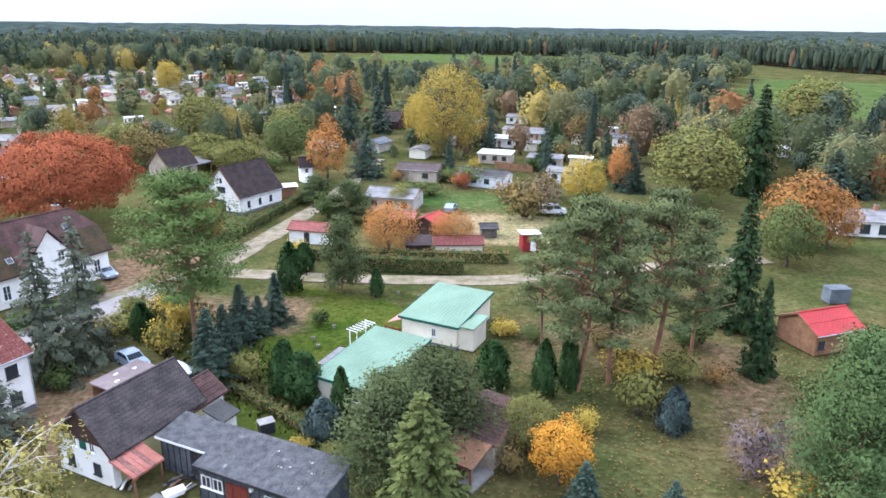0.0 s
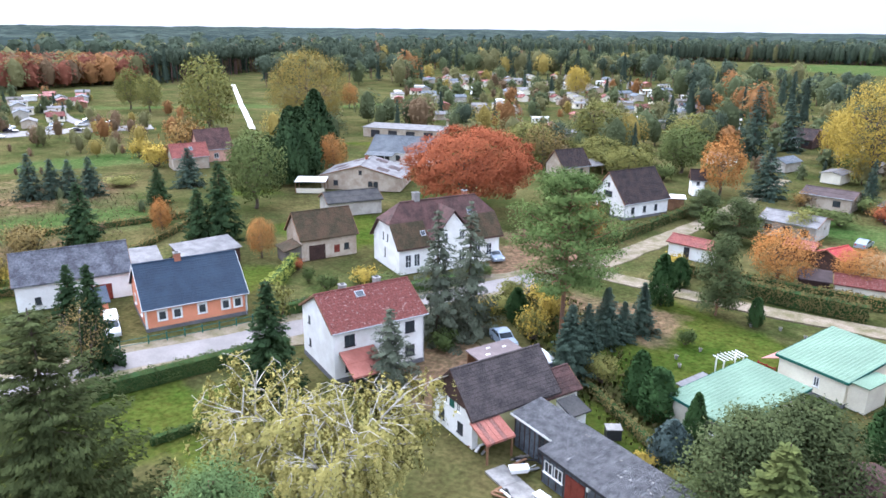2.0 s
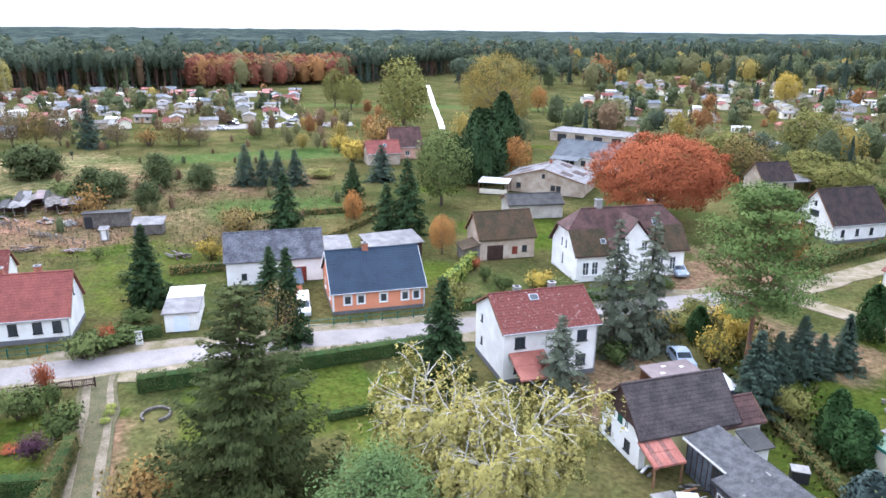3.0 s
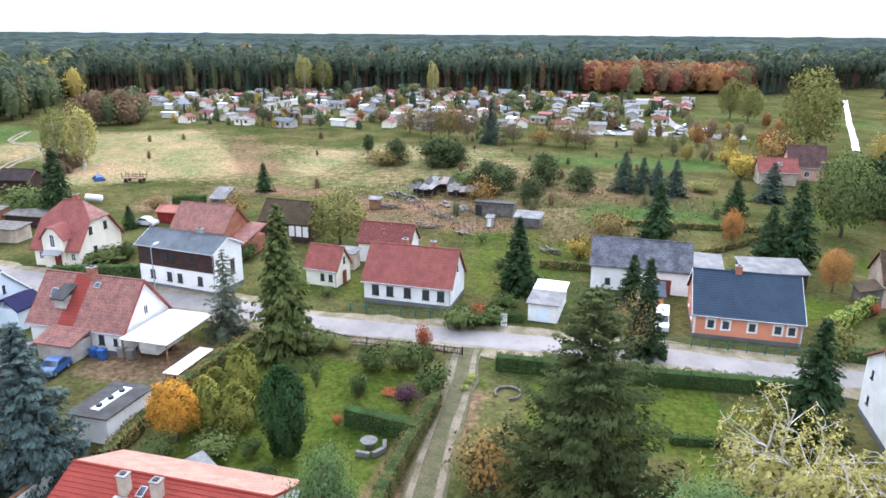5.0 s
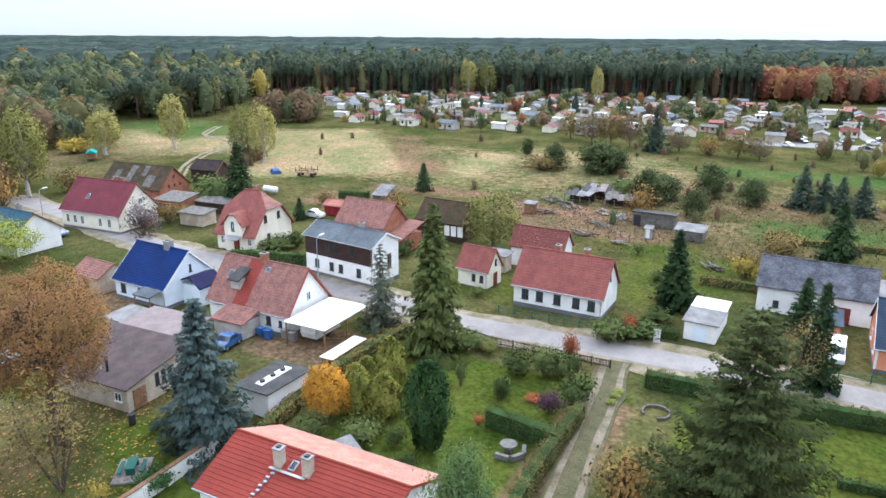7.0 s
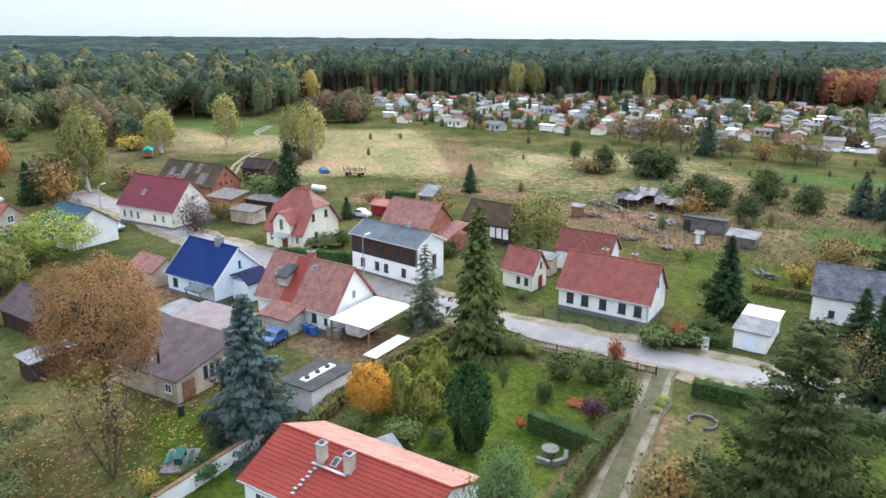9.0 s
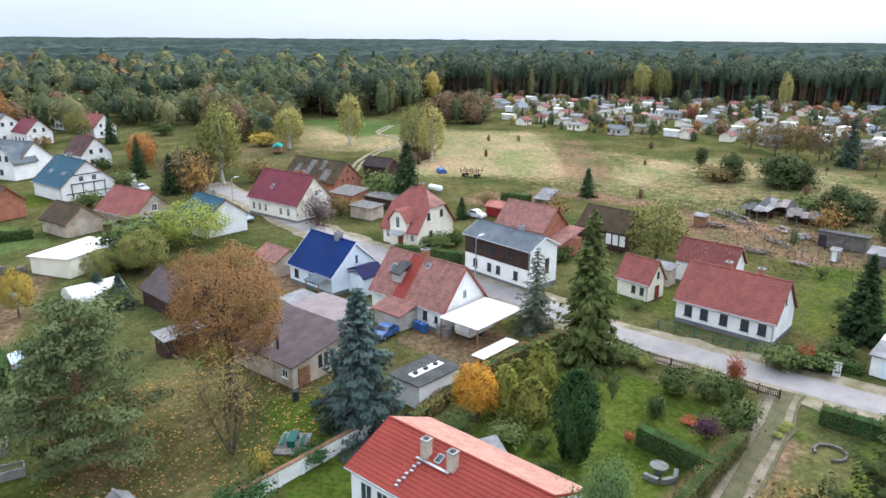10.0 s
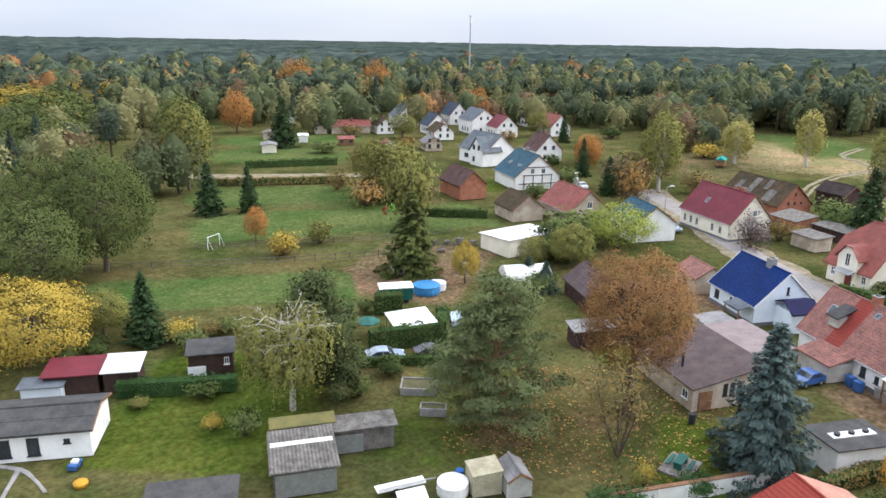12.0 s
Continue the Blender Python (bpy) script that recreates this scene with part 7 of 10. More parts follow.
fence([(-84, 60), (-92, 76)], 1.1, "old board fence behind the barn", TIMBER_DARK, 2.2, 0.3)


# ---- street lamps, poles and garden things ----
def street_lamp(x, y, yaw, h=7.0):
    ob = thing("street_lamp", x, y, yaw, "grey steel street lamp with a short arm", "street lamp", "street lamps along the road")
    part("pole", Shape().tube([(0, 0, -0.1), (0, 0, h - 0.5), (0.25, 0, h - 0.1), (0.9, 0, h)], [0.09, 0.06, 0.05, 0.04], 8), STEEL, ob)
    part("lamp_head", Shape().along_y([(0.7, h - 0.06), (1.6, h + 0.02), (1.6, h + 0.1), (0.8, h + 0.12)], -0.16, 0.16), WHITE_PAINT, ob)


street_lamp(-95.2, -16.8, 150)
street_lamp(-66.4, 38.0, -30, 6.5)
street_lamp(-125.8, -71.8, 150)

STONE = mat("weathered_grey_stone", (0.19, 0.18, 0.165), (0.12, 0.115, 0.1), 0.95, 1.2, 9, 0.2, 0.2)
ob = thing("stone_table", -52.9, 6.2, 30, "round stone table with concrete benches", "garden table")
part("tabletop", Shape().tube([(0, 0, 0.62), (0, 0, 0.75)], [0.75, 0.75], 20), STONE, ob)
part("foot", Shape().tube([(0, 0, -0.05), (0, 0, 0.62)], [0.3, 0.22], 12), STONE, ob)
for a in (0, 50, -60):
    m = pose(0, 0, 0, 0, 0, a)
    part("bench", Shape().box(1.15, 1.5, -0.6, 0.6, -0.05, 0.42), STONE, ob, at=m)
ob = thing("sand_ring", -59.4, 20.8, 0, "ring of pale stones on the lawn", "stone ring")
for k in range(14):
    a = k * 0.36
    part("stone", shared("ring_stone", lambda: Shape().box(-0.3, 0.3, -0.1, 0.1, -0.05, 0.16).mesh("stone", TIMBER_GREY)), None, ob, at=pose(1.25 * math.cos(a), 1.25 * math.sin(a), 0, 0, 0, math.degrees(a) + 90))
ob = thing("pergola", -8.9, 71.6, 55, "white wooden pergola on the lawn", "pergola")
for px in (-1.3, 1.3):
    for py in (-0.5, 0.5):
        part("post", Shape().box(px - 0.05, px + 0.05, py - 0.05, py + 0.05, -0.1, 2.2), WHITE_PAINT, ob)
for k in range(7):
    part("slat", shared("pergola_slat", lambda: Shape().box(-0.04, 0.04, -0.8, 0.8, 2.2, 2.3).mesh("slat", WHITE_PAINT)), None, ob, at=pose(-1.5 + 0.5 * k, 0, 0))
ob = thing("picnic_set", -50.0, -24.6, 10, "green garden table and bench on pale paving", "garden table")
part("paving", Shape().box(-1.7, 1.7, -1.3, 1.3, -0.1, 0.05), PAVING, ob)
part("tabletop", Shape().box(-0.9, 0.9, -0.4, 0.4, 0.68, 0.75), GREEN_PAINT, ob)
for px in (-0.7, 0.7):
    part("leg", Shape().box(px - 0.05, px + 0.05, -0.35, 0.35, 0.05, 0.68), GREEN_PAINT, ob)
for py in (-0.85, 0.85):
    part("bench", Shape().box(-0.9, 0.9, py - 0.16, py + 0.16, 0.36, 0.43), GREEN_PAINT, ob)


def drum(x, y, r, h, material, label, name="barrel", z=0.0):
    ob = thing(name, x, y, 0, label, name.replace("_", " "), z=z)
    part("body", Shape().tube([(0, 0, 0), (0, 0, h * 0.33), (0, 0, h * 0.36), (0, 0, h * 0.66), (0, 0, h)], [r, r, r * 1.04, r, r * 0.97], 16), material, ob)
    part("lid", Shape().tube([(0, 0, h), (0, 0, h + 0.06)], [r * 1.02, r * 1.0], 16), material, ob)


drum(-57.3, -27.6, 0.32, 0.9, DARK_PAINT, "dark rain barrel on the grass")
drum(-34.6, -35.3, 0.36, 0.95, BLUE_CAR, "blue plastic barrel beside the greenhouse")
drum(-33.2, -34.6, 1.25, 0.9, SHEET_WHITE, "round white pool with a cover", "paddling_pool")
drum(-61.8, -70.6, 1.9, 1.1, mat("blue_pool_liner", (0.05, 0.22, 0.45), None, 0.5), "round blue garden pool", "garden_pool")
drum(-63.9, -70.6, 1.2, 1.0, SHEET_WHITE, "round pale tank beside the pool", "tank")
for ix, iy in ((-62.2, -28.2), (-63.2, -27.7)):
    drum(ix, iy, 0.5, 1.3, STEEL, "grey rainwater tank before the outbuilding", "rain_tank")
for ix, iy, mm, lb in ((-77.0, -20.6, BLUE_CAR, "blue wheeled waste bin"), (-76.3, -19.6, BLUE_CAR, "blue wheeled waste bin"), (-76.4, -17.6, STEEL, "grey water container"), (-75.6, -16.6, STEEL, "grey water container")):
    ob = thing("waste_bin" if mm is BLUE_CAR else "water_container", ix, iy, 62, lb + " beside the house", "bin")
    part("body", Shape().along_x([(-0.3, 0.0), (0.3, 0.0), (0.4, 1.0), (-0.4, 1.0)], -0.4, 0.4), mm, ob)
    part("lid", Shape().along_x([(-0.42, 1.002), (0.42, 1.002), (0.3, 1.12), (-0.42, 1.1)], -0.43, 0.43), mm, ob)
for px, py, ln, wd, lb in ((-42.2, -49.2, 3.6, 2.4, "grey"), (-40.2, -44.8, 2.4, 1.2, "blue-edged")):
    ob = thing("raised_bed", px, py, 135, "%s concrete raised vegetable bed with soil" % lb, "raised bed")
    for q in (-wd / 2, wd / 2):
        part("long_board", Shape().box(-ln / 2, ln / 2, q - 0.06, q + 0.06, -0.05, 0.75), CONCRETE, ob)
    for q in (-ln / 2, ln / 2):
        part("end_board", Shape().box(q - 0.06, q + 0.06, -wd / 2 + 0.06, wd / 2 - 0.06, -0.05, 0.74), CONCRETE, ob)
    part("soil", Shape().box(-ln / 2 + 0.06, ln / 2 - 0.06, -wd / 2 + 0.06, wd / 2 - 0.06, -0.05, 0.6), DIRT, ob)
ob = thing("tarpaulin_roof", -50.4, -60.4, 66, "white tarpaulin stretched over posts", "tarpaulin")
part("sheet", Shape().along_x([(-2.6, 2.2), (2.6, 2.45), (2.6, 2.41), (-2.6, 2.16)], -2.6, 2.6), SHEET_WHITE, ob)
frame_post(ob, [(-2.4, -2.4), (2.4, -2.4), (2.4, 2.4), (-2.4, 2.4)], 2.17, 0.08, STEEL)
ob = thing("site_trailer", -56.2, -70.6, 150, "green site trailer with a white roof", "trailer")
part("body", Shape().box(-2.2, 2.2, -1.1, 1.1, 0.5, 2.2), GREEN_PAINT, ob)
part("roof", Shape().along_x([(-1.2, 2.2), (1.2, 2.2), (0.9, 2.45), (-0.9, 2.45)], -2.3, 2.3), SHEET_WHITE, ob)
for px in (-1.3, 1.3):
    for py in (-0.95, 0.95):
        part("wheel", Shape().tube([(px, py - 0.1, 0.35), (px, py + 0.1, 0.35)], [0.35, 0.35], 12), RUBBER, ob)
ob = thing("flat_trailer", -63.5, -79.3, 60, "old white box trailer on the farmyard", "trailer")
part("bed", Shape().box(-1.5, 1.5, -0.8, 0.8, 0.5, 0.6), TIMBER_GREY, ob)
for q in (-0.8, 0.74):
    part("side_board", Shape().box(-1.5, 1.5, q, q + 0.06, 0.6, 1.2), WHITE_PAINT, ob)
part("head_board", Shape().box(-1.5, -1.44, -0.74, 0.74, 0.6, 1.3), WHITE_PAINT, ob)
for py in (-0.7, 0.7):
    part("wheel", Shape().tube([(0, py - 0.1, 0.3), (0, py + 0.1, 0.3)], [0.3, 0.3], 12), RUBBER, ob)
ob = thing("boat_trailer", -30.2, -37.4, 160, "white plank-like trailer on the grass", "trailer")
part("bed", Shape().box(-2.0, 2.0, -0.45, 0.45, 0.5, 0.62), WHITE_PAINT, ob)
part("rim", Shape().box(-1.9, 1.9, -0.42, -0.36, 0.62, 0.85), WHITE_PAINT, ob)
part("drawbar", Shape().beam((2.0, 0, 0.5), (3.0, 0, 0.45), 0.08, 0.08), STEEL, ob)
for py in (-0.5, 0.5):
    part("wheel", Shape().tube([(-0.5, py - 0.08, 0.3), (-0.5, py + 0.08, 0.3)], [0.3, 0.3], 12), RUBBER, ob)
ob, fc = flat_shed("rabbit_hutch", -28.8, -34.0, 62, 3.4, 2.2, 1.4, 1.6, TIMBER_GREY, SHEET_WHITE, "low hutch with a white roof sheet", "hutch")
ob = thing("polytunnel", -77.4, -66.0, 150, "white plastic polytunnel beside the farmyard", "polytunnel")
arc = [(2.2 * math.cos(math.pi * k / 12), 2.0 * math.sin(math.pi * k / 12)) for k in range(13)]
part("cover", Shape().along_x(arc, -3.5, 3.5), SHEET_WHITE, ob)
for k in range(4):
    q = -3.3 + 2.2 * k
    part("hoop", Shape().tube([(q, py * 1.012, pz * 1.012) for py, pz in arc], [0.03] * 13, 5), STEEL, ob)
ob = thing("garden_shed", -50.6, -7.4, 28, "low shed with a pale blue-grey sheet roof", "shed")
part("wall", Shape().box(-1.5, 1.5, -0.9, 0.9, -0.05, 1.35), TIMBER_GREY, ob)
part("roof", Shape().along_x([(-1.2, 1.36), (1.2, 1.62), (1.2, 1.68), (-1.2, 1.42)], -1.9, 1.9), FELT_PALE, ob)
ob = thing("play_slide", -86.0, -111.6, 60, "small red play slide on the meadow", "slide")
part("chute", Shape().along_y([(-1.4, 0.1), (1.0, 1.5), (1.0, 1.6), (-1.4, 0.2)], -0.3, 0.3), SHEET_RED, ob)
part("ladder", Shape().beam((1.1, 0, 0), (1.0, 0, 1.6), 0.5, 0.06), SHEET_RED, ob)
ob = thing("play_tower", -89.2, -112.6, 60, "light green plastic play tower on the meadow", "play tower")
part("seat", Shape().along_y([(-0.5, 0), (0.5, 0), (0.35, 1.4), (-0.35, 1.4)], -0.4, 0.4), mat("light_green_plastic", (0.2, 0.6, 0.08), None, 0.5), ob)
ob = thing("bee_wagon", -197.6, -96.4, 20, "wooden wagon with a turquoise tarpaulin", "wagon")
part("body", Shape().box(-2.2, 2.2, -1.2, 1.2, 0.6, 2.2), TIMBER_BROWN, ob)
part("cover", Shape().along_x([(-1.4, 2.2), (1.4, 2.2), (0, 3.0)], -2.4, 2.4), mat("turquoise_tarpaulin", (0.03, 0.35, 0.3), None, 0.6), ob)
for px in (-1.4, 1.4):
    part("wheel", Shape().tube([(px, -1.15, 0.4), (px, -0.95, 0.4)], [0.4, 0.4], 12), RUBBER, ob)
ob = thing("gas_tank", -155.5, -37.2, 60, "white horizontal gas tank", "tank")
part("body", Shape().tube([(-2.0, 0, 0.9), (-1.7, 0, 0.9), (1.7, 0, 0.9), (2.0, 0, 0.9)], [0.4, 0.7, 0.7, 0.4], 14), WHITE_PAINT, ob)
for px in (-1.2, 1.2):
    part("foot", Shape().box(px - 0.12, px + 0.12, -0.45, 0.45, -0.05, 0.35), CONCRETE, ob)
ob = thing("radio_mast", -372, -380, 0, "thin grey radio mast above the woods", "mast")
part("pole", Shape().tube([(0, 0, 0), (0, 0, 52)], [0.7, 0.35], 8), STEEL, ob)
part("antenna", Shape().tube([(0, 0, 46), (0, 0, 51)], [0.9, 0.9], 8), WHITE_PAINT, ob)

# timber, rubble and collapsed sheds on the yard behind the farmhouse
rng = random.Random(5)


def wood_pile(x, y, yaw, nn, spread=2.0):
    ob = thing("wood_pile", x, y, yaw, "untidy pile of old boards and beams", "wood pile", "piles on the yard")
    for k in range(nn):
        m = pose(rng.gauss(0, spread), rng.gauss(0, spread * 0.55), 0.1 + 0.08 * (k % 6), rng.uniform(-5, 5), rng.uniform(-6, 6), rng.uniform(-40, 40))
        part("board", Shape().box(-rng.uniform(0.5, 1.8), rng.uniform(0.5, 1.8), -0.13, 0.13, -0.05, 0.05), rng.choice((TIMBER_GREY, TIMBER_BROWN, FELT_LICHEN, TIMBER_DARK, TIMBER_GREY, FELT_PINK)), ob, at=m)


def collapsed_shed(x, y, yaw, long, wide, high, label):
    """Leaning posts, a broken wall and roof sheets that have slid over one another."""
    ob = thing("collapsed_shed", x, y, yaw, label, "shed", "collapsed sheds on the yard")
    part("back_wall", Shape().along_x([(wide / 2 - 0.1, -0.05), (wide / 2, -0.05), (wide / 2 + 0.15, high), (wide / 2 + 0.05, high)], -long / 2, long / 2), TIMBER_DARK, ob)
    for k in range(4):
        px = -long / 2 + long * k / 3
        part("post", Shape().beam((px, -wide / 2, -0.1), (px + rng.uniform(-0.3, 0.3), -wide / 2 + rng.uniform(-0.2, 0.2), high * rng.uniform(0.6, 0.9)), 0.14, 0.14), TIMBER_GREY, ob)
    n = max(3, int(long / 1.1))
    for k in range(n):
        px = -long / 2 + long * (k + 0.5) / n
        part("roof_sheet", Shape().box(-0.75, 0.75, -wide * 0.55, wide * 0.55, -0.03, 0.03), rng.choice((FELT_LICHEN, FELT_PALE, TIMBER_GREY, FELT, FELT_PINK)), ob, at=pose(px, rng.uniform(-0.3, 0.3), high * rng.uniform(0.78, 1.0), rng.uniform(4, 16), rng.uniform(-9, 9), rng.uniform(-9, 9)))
    for k in range(8):
        part("board", Shape().box(-rng.uniform(0.5, 1.4), rng.uniform(0.5, 1.4), -0.1, 0.1, -0.03, 0.04), rng.choice((TIMBER_GREY, TIMBER_BROWN)), ob, at=pose(rng.uniform(-long / 2, long / 2), -wide / 2 - rng.uniform(0, 1.0), 0.08 + 0.05 * (k % 4), 0, rng.uniform(-6, 6), rng.uniform(-60, 60)))


def rubble_heap(x, y, nn, tone, label):
    ob = thing("rubble_heap", x, y, 0, label, "rubble", "rubble heaps on the yard")
    for k in range(nn):
        a, r = rng.uniform(0, 6.28), 1.7 * math.sqrt(rng.random())
        q = rng.uniform(0.13, 0.3)
        part("stone", Shape().box(-q, q, -q * 0.7, q * 0.7, -q * 0.5, q * 0.5), rng.choice(tone), ob, at=pose(r * math.cos(a), r * math.sin(a) * 0.7, 0.1 + max(0, 0.75 - 0.42 * r) * rng.random(), rng.uniform(-30, 30), rng.uniform(-30, 30), rng.uniform(0, 180)))


collapsed_shed(-148.4, 30.6, 58, 5.5, 3.4, 2.1, "black collapsed shed with fallen roof sheets")
collapsed_shed(-151.6, 36.4, 64, 8.0, 4.2, 2.3, "collapsed grey shed with broken roofing")
collapsed_shed(-144.6, 38.6, 70, 6.4, 3.2, 2.2, "stacked bricks under loose pale roof sheets")
rubble_heap(-138.1, 33.4, 46, (CONCRETE, FELT_PINK, BRICK, PLASTER_OLD), "heap of pale bricks and rubble")
rubble_heap(-134.0, 36.0, 46, (CONCRETE, CONCRETE, PLASTER_GREY, STEEL), "heap of grey stones and rubble")
for q in ((-150.0, 24.8, 30, 16, 1.8), (-138.4, 22.4, 70, 14, 1.5), (-144.0, 27.6, 20, 12, 1.6), (-122.4, 26.1, 60, 10, 0.9), (-128.4, 30.6, 10, 9, 1.4), (-116.0, 31.5, 50, 8, 1.2), (-154.5, 42.6, 60, 14, 1.7), (-103.6, 42.2, 20, 10, 1.0)):
    wood_pile(*q)
ob, fc = flat_shed("yard_shed", -128.6, 41.0, 61, 8.0, 3.4, 2.7, 2.4, TIMBER_GREY, FELT, "weathered grey board shed with a flat dark roof")
for k in range(17):
    part("plank", shared("yard_plank", lambda: Shape().box(-0.19, 0.19, -1.44, -1.395, 0.02, 2.45).mesh("plank", TIMBER_GREY)), None, ob, at=pose(-3.5 + 0.43 * k, 0, 0))
# Dark slab on the closed wall, painted as an opening in shade.
part("doorway", Shape().box(-3.6, -2.3, -1.5, -1.45, 0.0, 2.0), DARK_PAINT, ob)
ob, fc = flat_shed("yard_shed", -119.4, 44.6, 58, 5.2, 3.6, 1.8, 2.4, TIMBER_GREY, FELT_PALE, "low yard shed with a pale sheet roof")
ob, fc = flat_shed("yard_shed", -138.0, 18.8, 61, 2.6, 2.4, 2.1, 2.3, TIMBER_BROWN, FELT_PALE, "small brown yard hut with a pale roof")
ob = thing("privy", -120.1, 37.4, 61, "small grey-white garden privy with a tilted roof", "privy")
part("wall", Shape().box(-0.6, 0.6, -0.6, 0.6, -0.05, 1.85), STEEL, ob)
part("roof", Shape().along_x([(-0.85, 1.75), (0.85, 2.0), (0.85, 2.08), (-0.85, 1.83)], -0.8, 0.8), FELT_PALE, ob)
part("door", Shape().box(-0.35, 0.35, -0.66, -0.604, 0.05, 1.7), WHITE_PAINT, ob)

# paddock west of the villa: hay wagon, tarpaulin heap, red shed, pale lean-to
ob = thing("hay_wagon", -175.6, -32.6, 75, "rusty old rack wagon on the paddock", "wagon")
part("bed", Shape().box(-2.6, 2.6, -1.1, 1.1, 0.9, 1.05), TIMBER_BROWN, ob)
for px in (-2.5, -0.85, 0.85, 2.5):
    for py in (-1.08, 1.08):
        part("stake", Shape().box(px - 0.05, px + 0.05, py - 0.05, py + 0.05, 1.052, 2.4), TIMBER_DARK, ob)
for py in (-1.16, 1.16):
    part("side_rail", Shape().box(-2.6, 2.6, py - 0.03, py + 0.03, 1.5, 1.62), TIMBER_DARK, ob)
for px in (-1.7, 1.7):
    for py in (-1.0, 1.0):
        part("wheel", Shape().tube([(px, py - 0.1, 0.45), (px, py + 0.1, 0.45)], [0.45, 0.45], 12), RUBBER, ob)
ob = thing("tarpaulin_heap", -180.2, -41.4, 20, "low heap under a blue tarpaulin", "heap")
part("cover", Shape().along_x([(-1.3, -0.05), (1.3, -0.05), (0.9, 0.7), (0.1, 1.0), (-0.8, 0.75)], -2.0, 2.0), BLUE_CAR, ob)
ob, fc, zl = gable_house("red_shed", -136.6, -19.4, 64, 5.0, 4.2, 2.0, 2.9, TIMBER_RED, SHEET_SALMON, "small red wooden shed with a faded roof", "shed", gutter=False, tiles=1)
ob, fc = flat_shed("lean_to", -151.0, -11.6, 64, 3.6, 4.6, 1.0, 2.6, TIMBER_GREY, FELT_PALE, "lean-to with a steep pale sheet roof")
car(-133.6, -23.6, 64, WHITE_CAR, "small white car on the grass behind the villa", "suv", 3.8)


# Places of the trees: x, y, height, width
MAPLE_RED_AT = [(-64.6, 117.0, 16.3, 25.6)]
plant([broad("large spreading tree with rust-red autumn leaves", L_RED, 11, 30000, 0.4, h=15, w=26, low=0.14, lobes=120, airy=0.5, thick=1.5)], MAPLE_RED_AT)
PINE_TALL_AT = [(13.3, 62.0, 19.3, 10.0), (16.6, 63.2, 18.5, 9.2), (21.7, 66.4, 19.1, 10.9), (10.7, 68.0, 14.7, 6.9), (26.5, 68.5, 16.4, 7.8)]
plant([pine("tall Scots pine with grey-green crown", L_PINE, 21, 8000, start=0.36, flat=0.34, tuft=0.062, clumps=46, size=0.24), pine("tall Scots pine with bare reddish stem", L_PINE, 22, 8000, start=0.42, flat=0.34, tuft=0.062, clumps=42, size=0.24)], PINE_TALL_AT)
SPRUCE_BLUE_AT = [(-22.4, 72.7, 6.7, 5.1), (-19.7, 77.6, 6.4, 4.3), (-20.9, 74.3, 4.8, 3.7), (-22.4, 61.6, 8.5, 6.1), (-22.6, 67.1, 6.6, 4.1), (10.5, 43.8, 4.4, 3.7), (17.2, 43.9, 2.7, 2.5), (-75.1, -60.2, 4.5, 4.5), (-77.9, -65.8, 3.4, 3.8)]
plant([spruce("blue-green spruce with dense branches", L_SPRUCE_BLUE, 31), spruce("blue-green spruce with dense branches", L_SPRUCE_BLUE, 32, full=0.95)], SPRUCE_BLUE_AT)
BROAD_ORANGE_AT = [(-8.3, 104.7, 8.5, 9.3), (1.4, 107.4, 6.3, 7.8), (-77.2, 73.8, 6.4, 4.7)]
plant([broad("deciduous tree with orange autumn leaves", L_ORANGE, 41, 5000, airy=0.8), broad("deciduous tree with orange autumn leaves", L_ORANGE, 42, 5000, airy=0.9, low=0.08)], BROAD_ORANGE_AT)
BROAD_YELLOW_AT = [(-68.7, -70.0, 6.2, 4.4)]
plant([broad("tall tree with yellow autumn leaves", L_YELLOW, 51, 8000, low=0.12), broad("tree with yellowing leaves", L_BIRCH, 52, 8000, low=0.12)], BROAD_YELLOW_AT)
PINE_LOW_AT = [(-13.4, 88.1, 10.0, 6.2), (-16.8, 122.8, 7.5, 7.9), (-25.1, 135.9, 5.6, 6.6), (-37.1, -60.2, 10.6, 8.3), (-35.2, -53.5, 8.2, 5.5)]
plant([pine("young pine with dull green needles", L_PINE_DARK, 61, 5500, h=10, w=7, start=0.15, flat=0.7, size=0.28)], PINE_LOW_AT)
THUJA_AT = [(-20.1, 87.8, 6.8, 3.8), (-19.8, 95.8, 4.2, 3.2), (-15.0, 60.7, 5.6, 3.3), (-12.9, 59.4, 4.9, 4.0), (-8.9, 56.1, 5.2, 2.1), (5.0, 62.4, 4.9, 3.7), (9.8, 60.8, 5.9, 2.7), (12.4, 62.0, 6.0, 2.2), (-33.4, 72.4, 4.4, 3.0), (-8.6, 86.8, 3.7, 2.0)]
plant([column("dark green columnar garden thuja", L_THUJA, 71), column("dark green thuja with a rounded top", L_THUJA, 72, round_=0.4)], THUJA_AT)
BUSH_BLUE_AT = [(-10.0, 53.0, 3.8, 4.1), (20.5, 54.9, 4.3, 3.4)]
plant([column("low blue-grey garden conifer", L_SILVER, 75, h=4, w=4, round_=0.6, name="conifer_shrub")], BUSH_BLUE_AT)
SPRUCE_LIGHT_AT = [(-1.2, 42.0, 10.8, 8.6), (-72.7, -0.4, 17.4, 8.3), (-66.1, -79.2, 12.8, 10.5)]
plant([spruce("olive green spruce with hanging branches", L_SPRUCE_LIGHT, 33, 8000, droop=0.5), spruce("olive green spruce with hanging branches", L_SPRUCE_LIGHT, 34, 8000, droop=0.45)], SPRUCE_LIGHT_AT)
PINE_NEAR_AT = [(28.4, 41.6, 15.2, 9.2), (31.6, 44.6, 14.0, 8.6)]
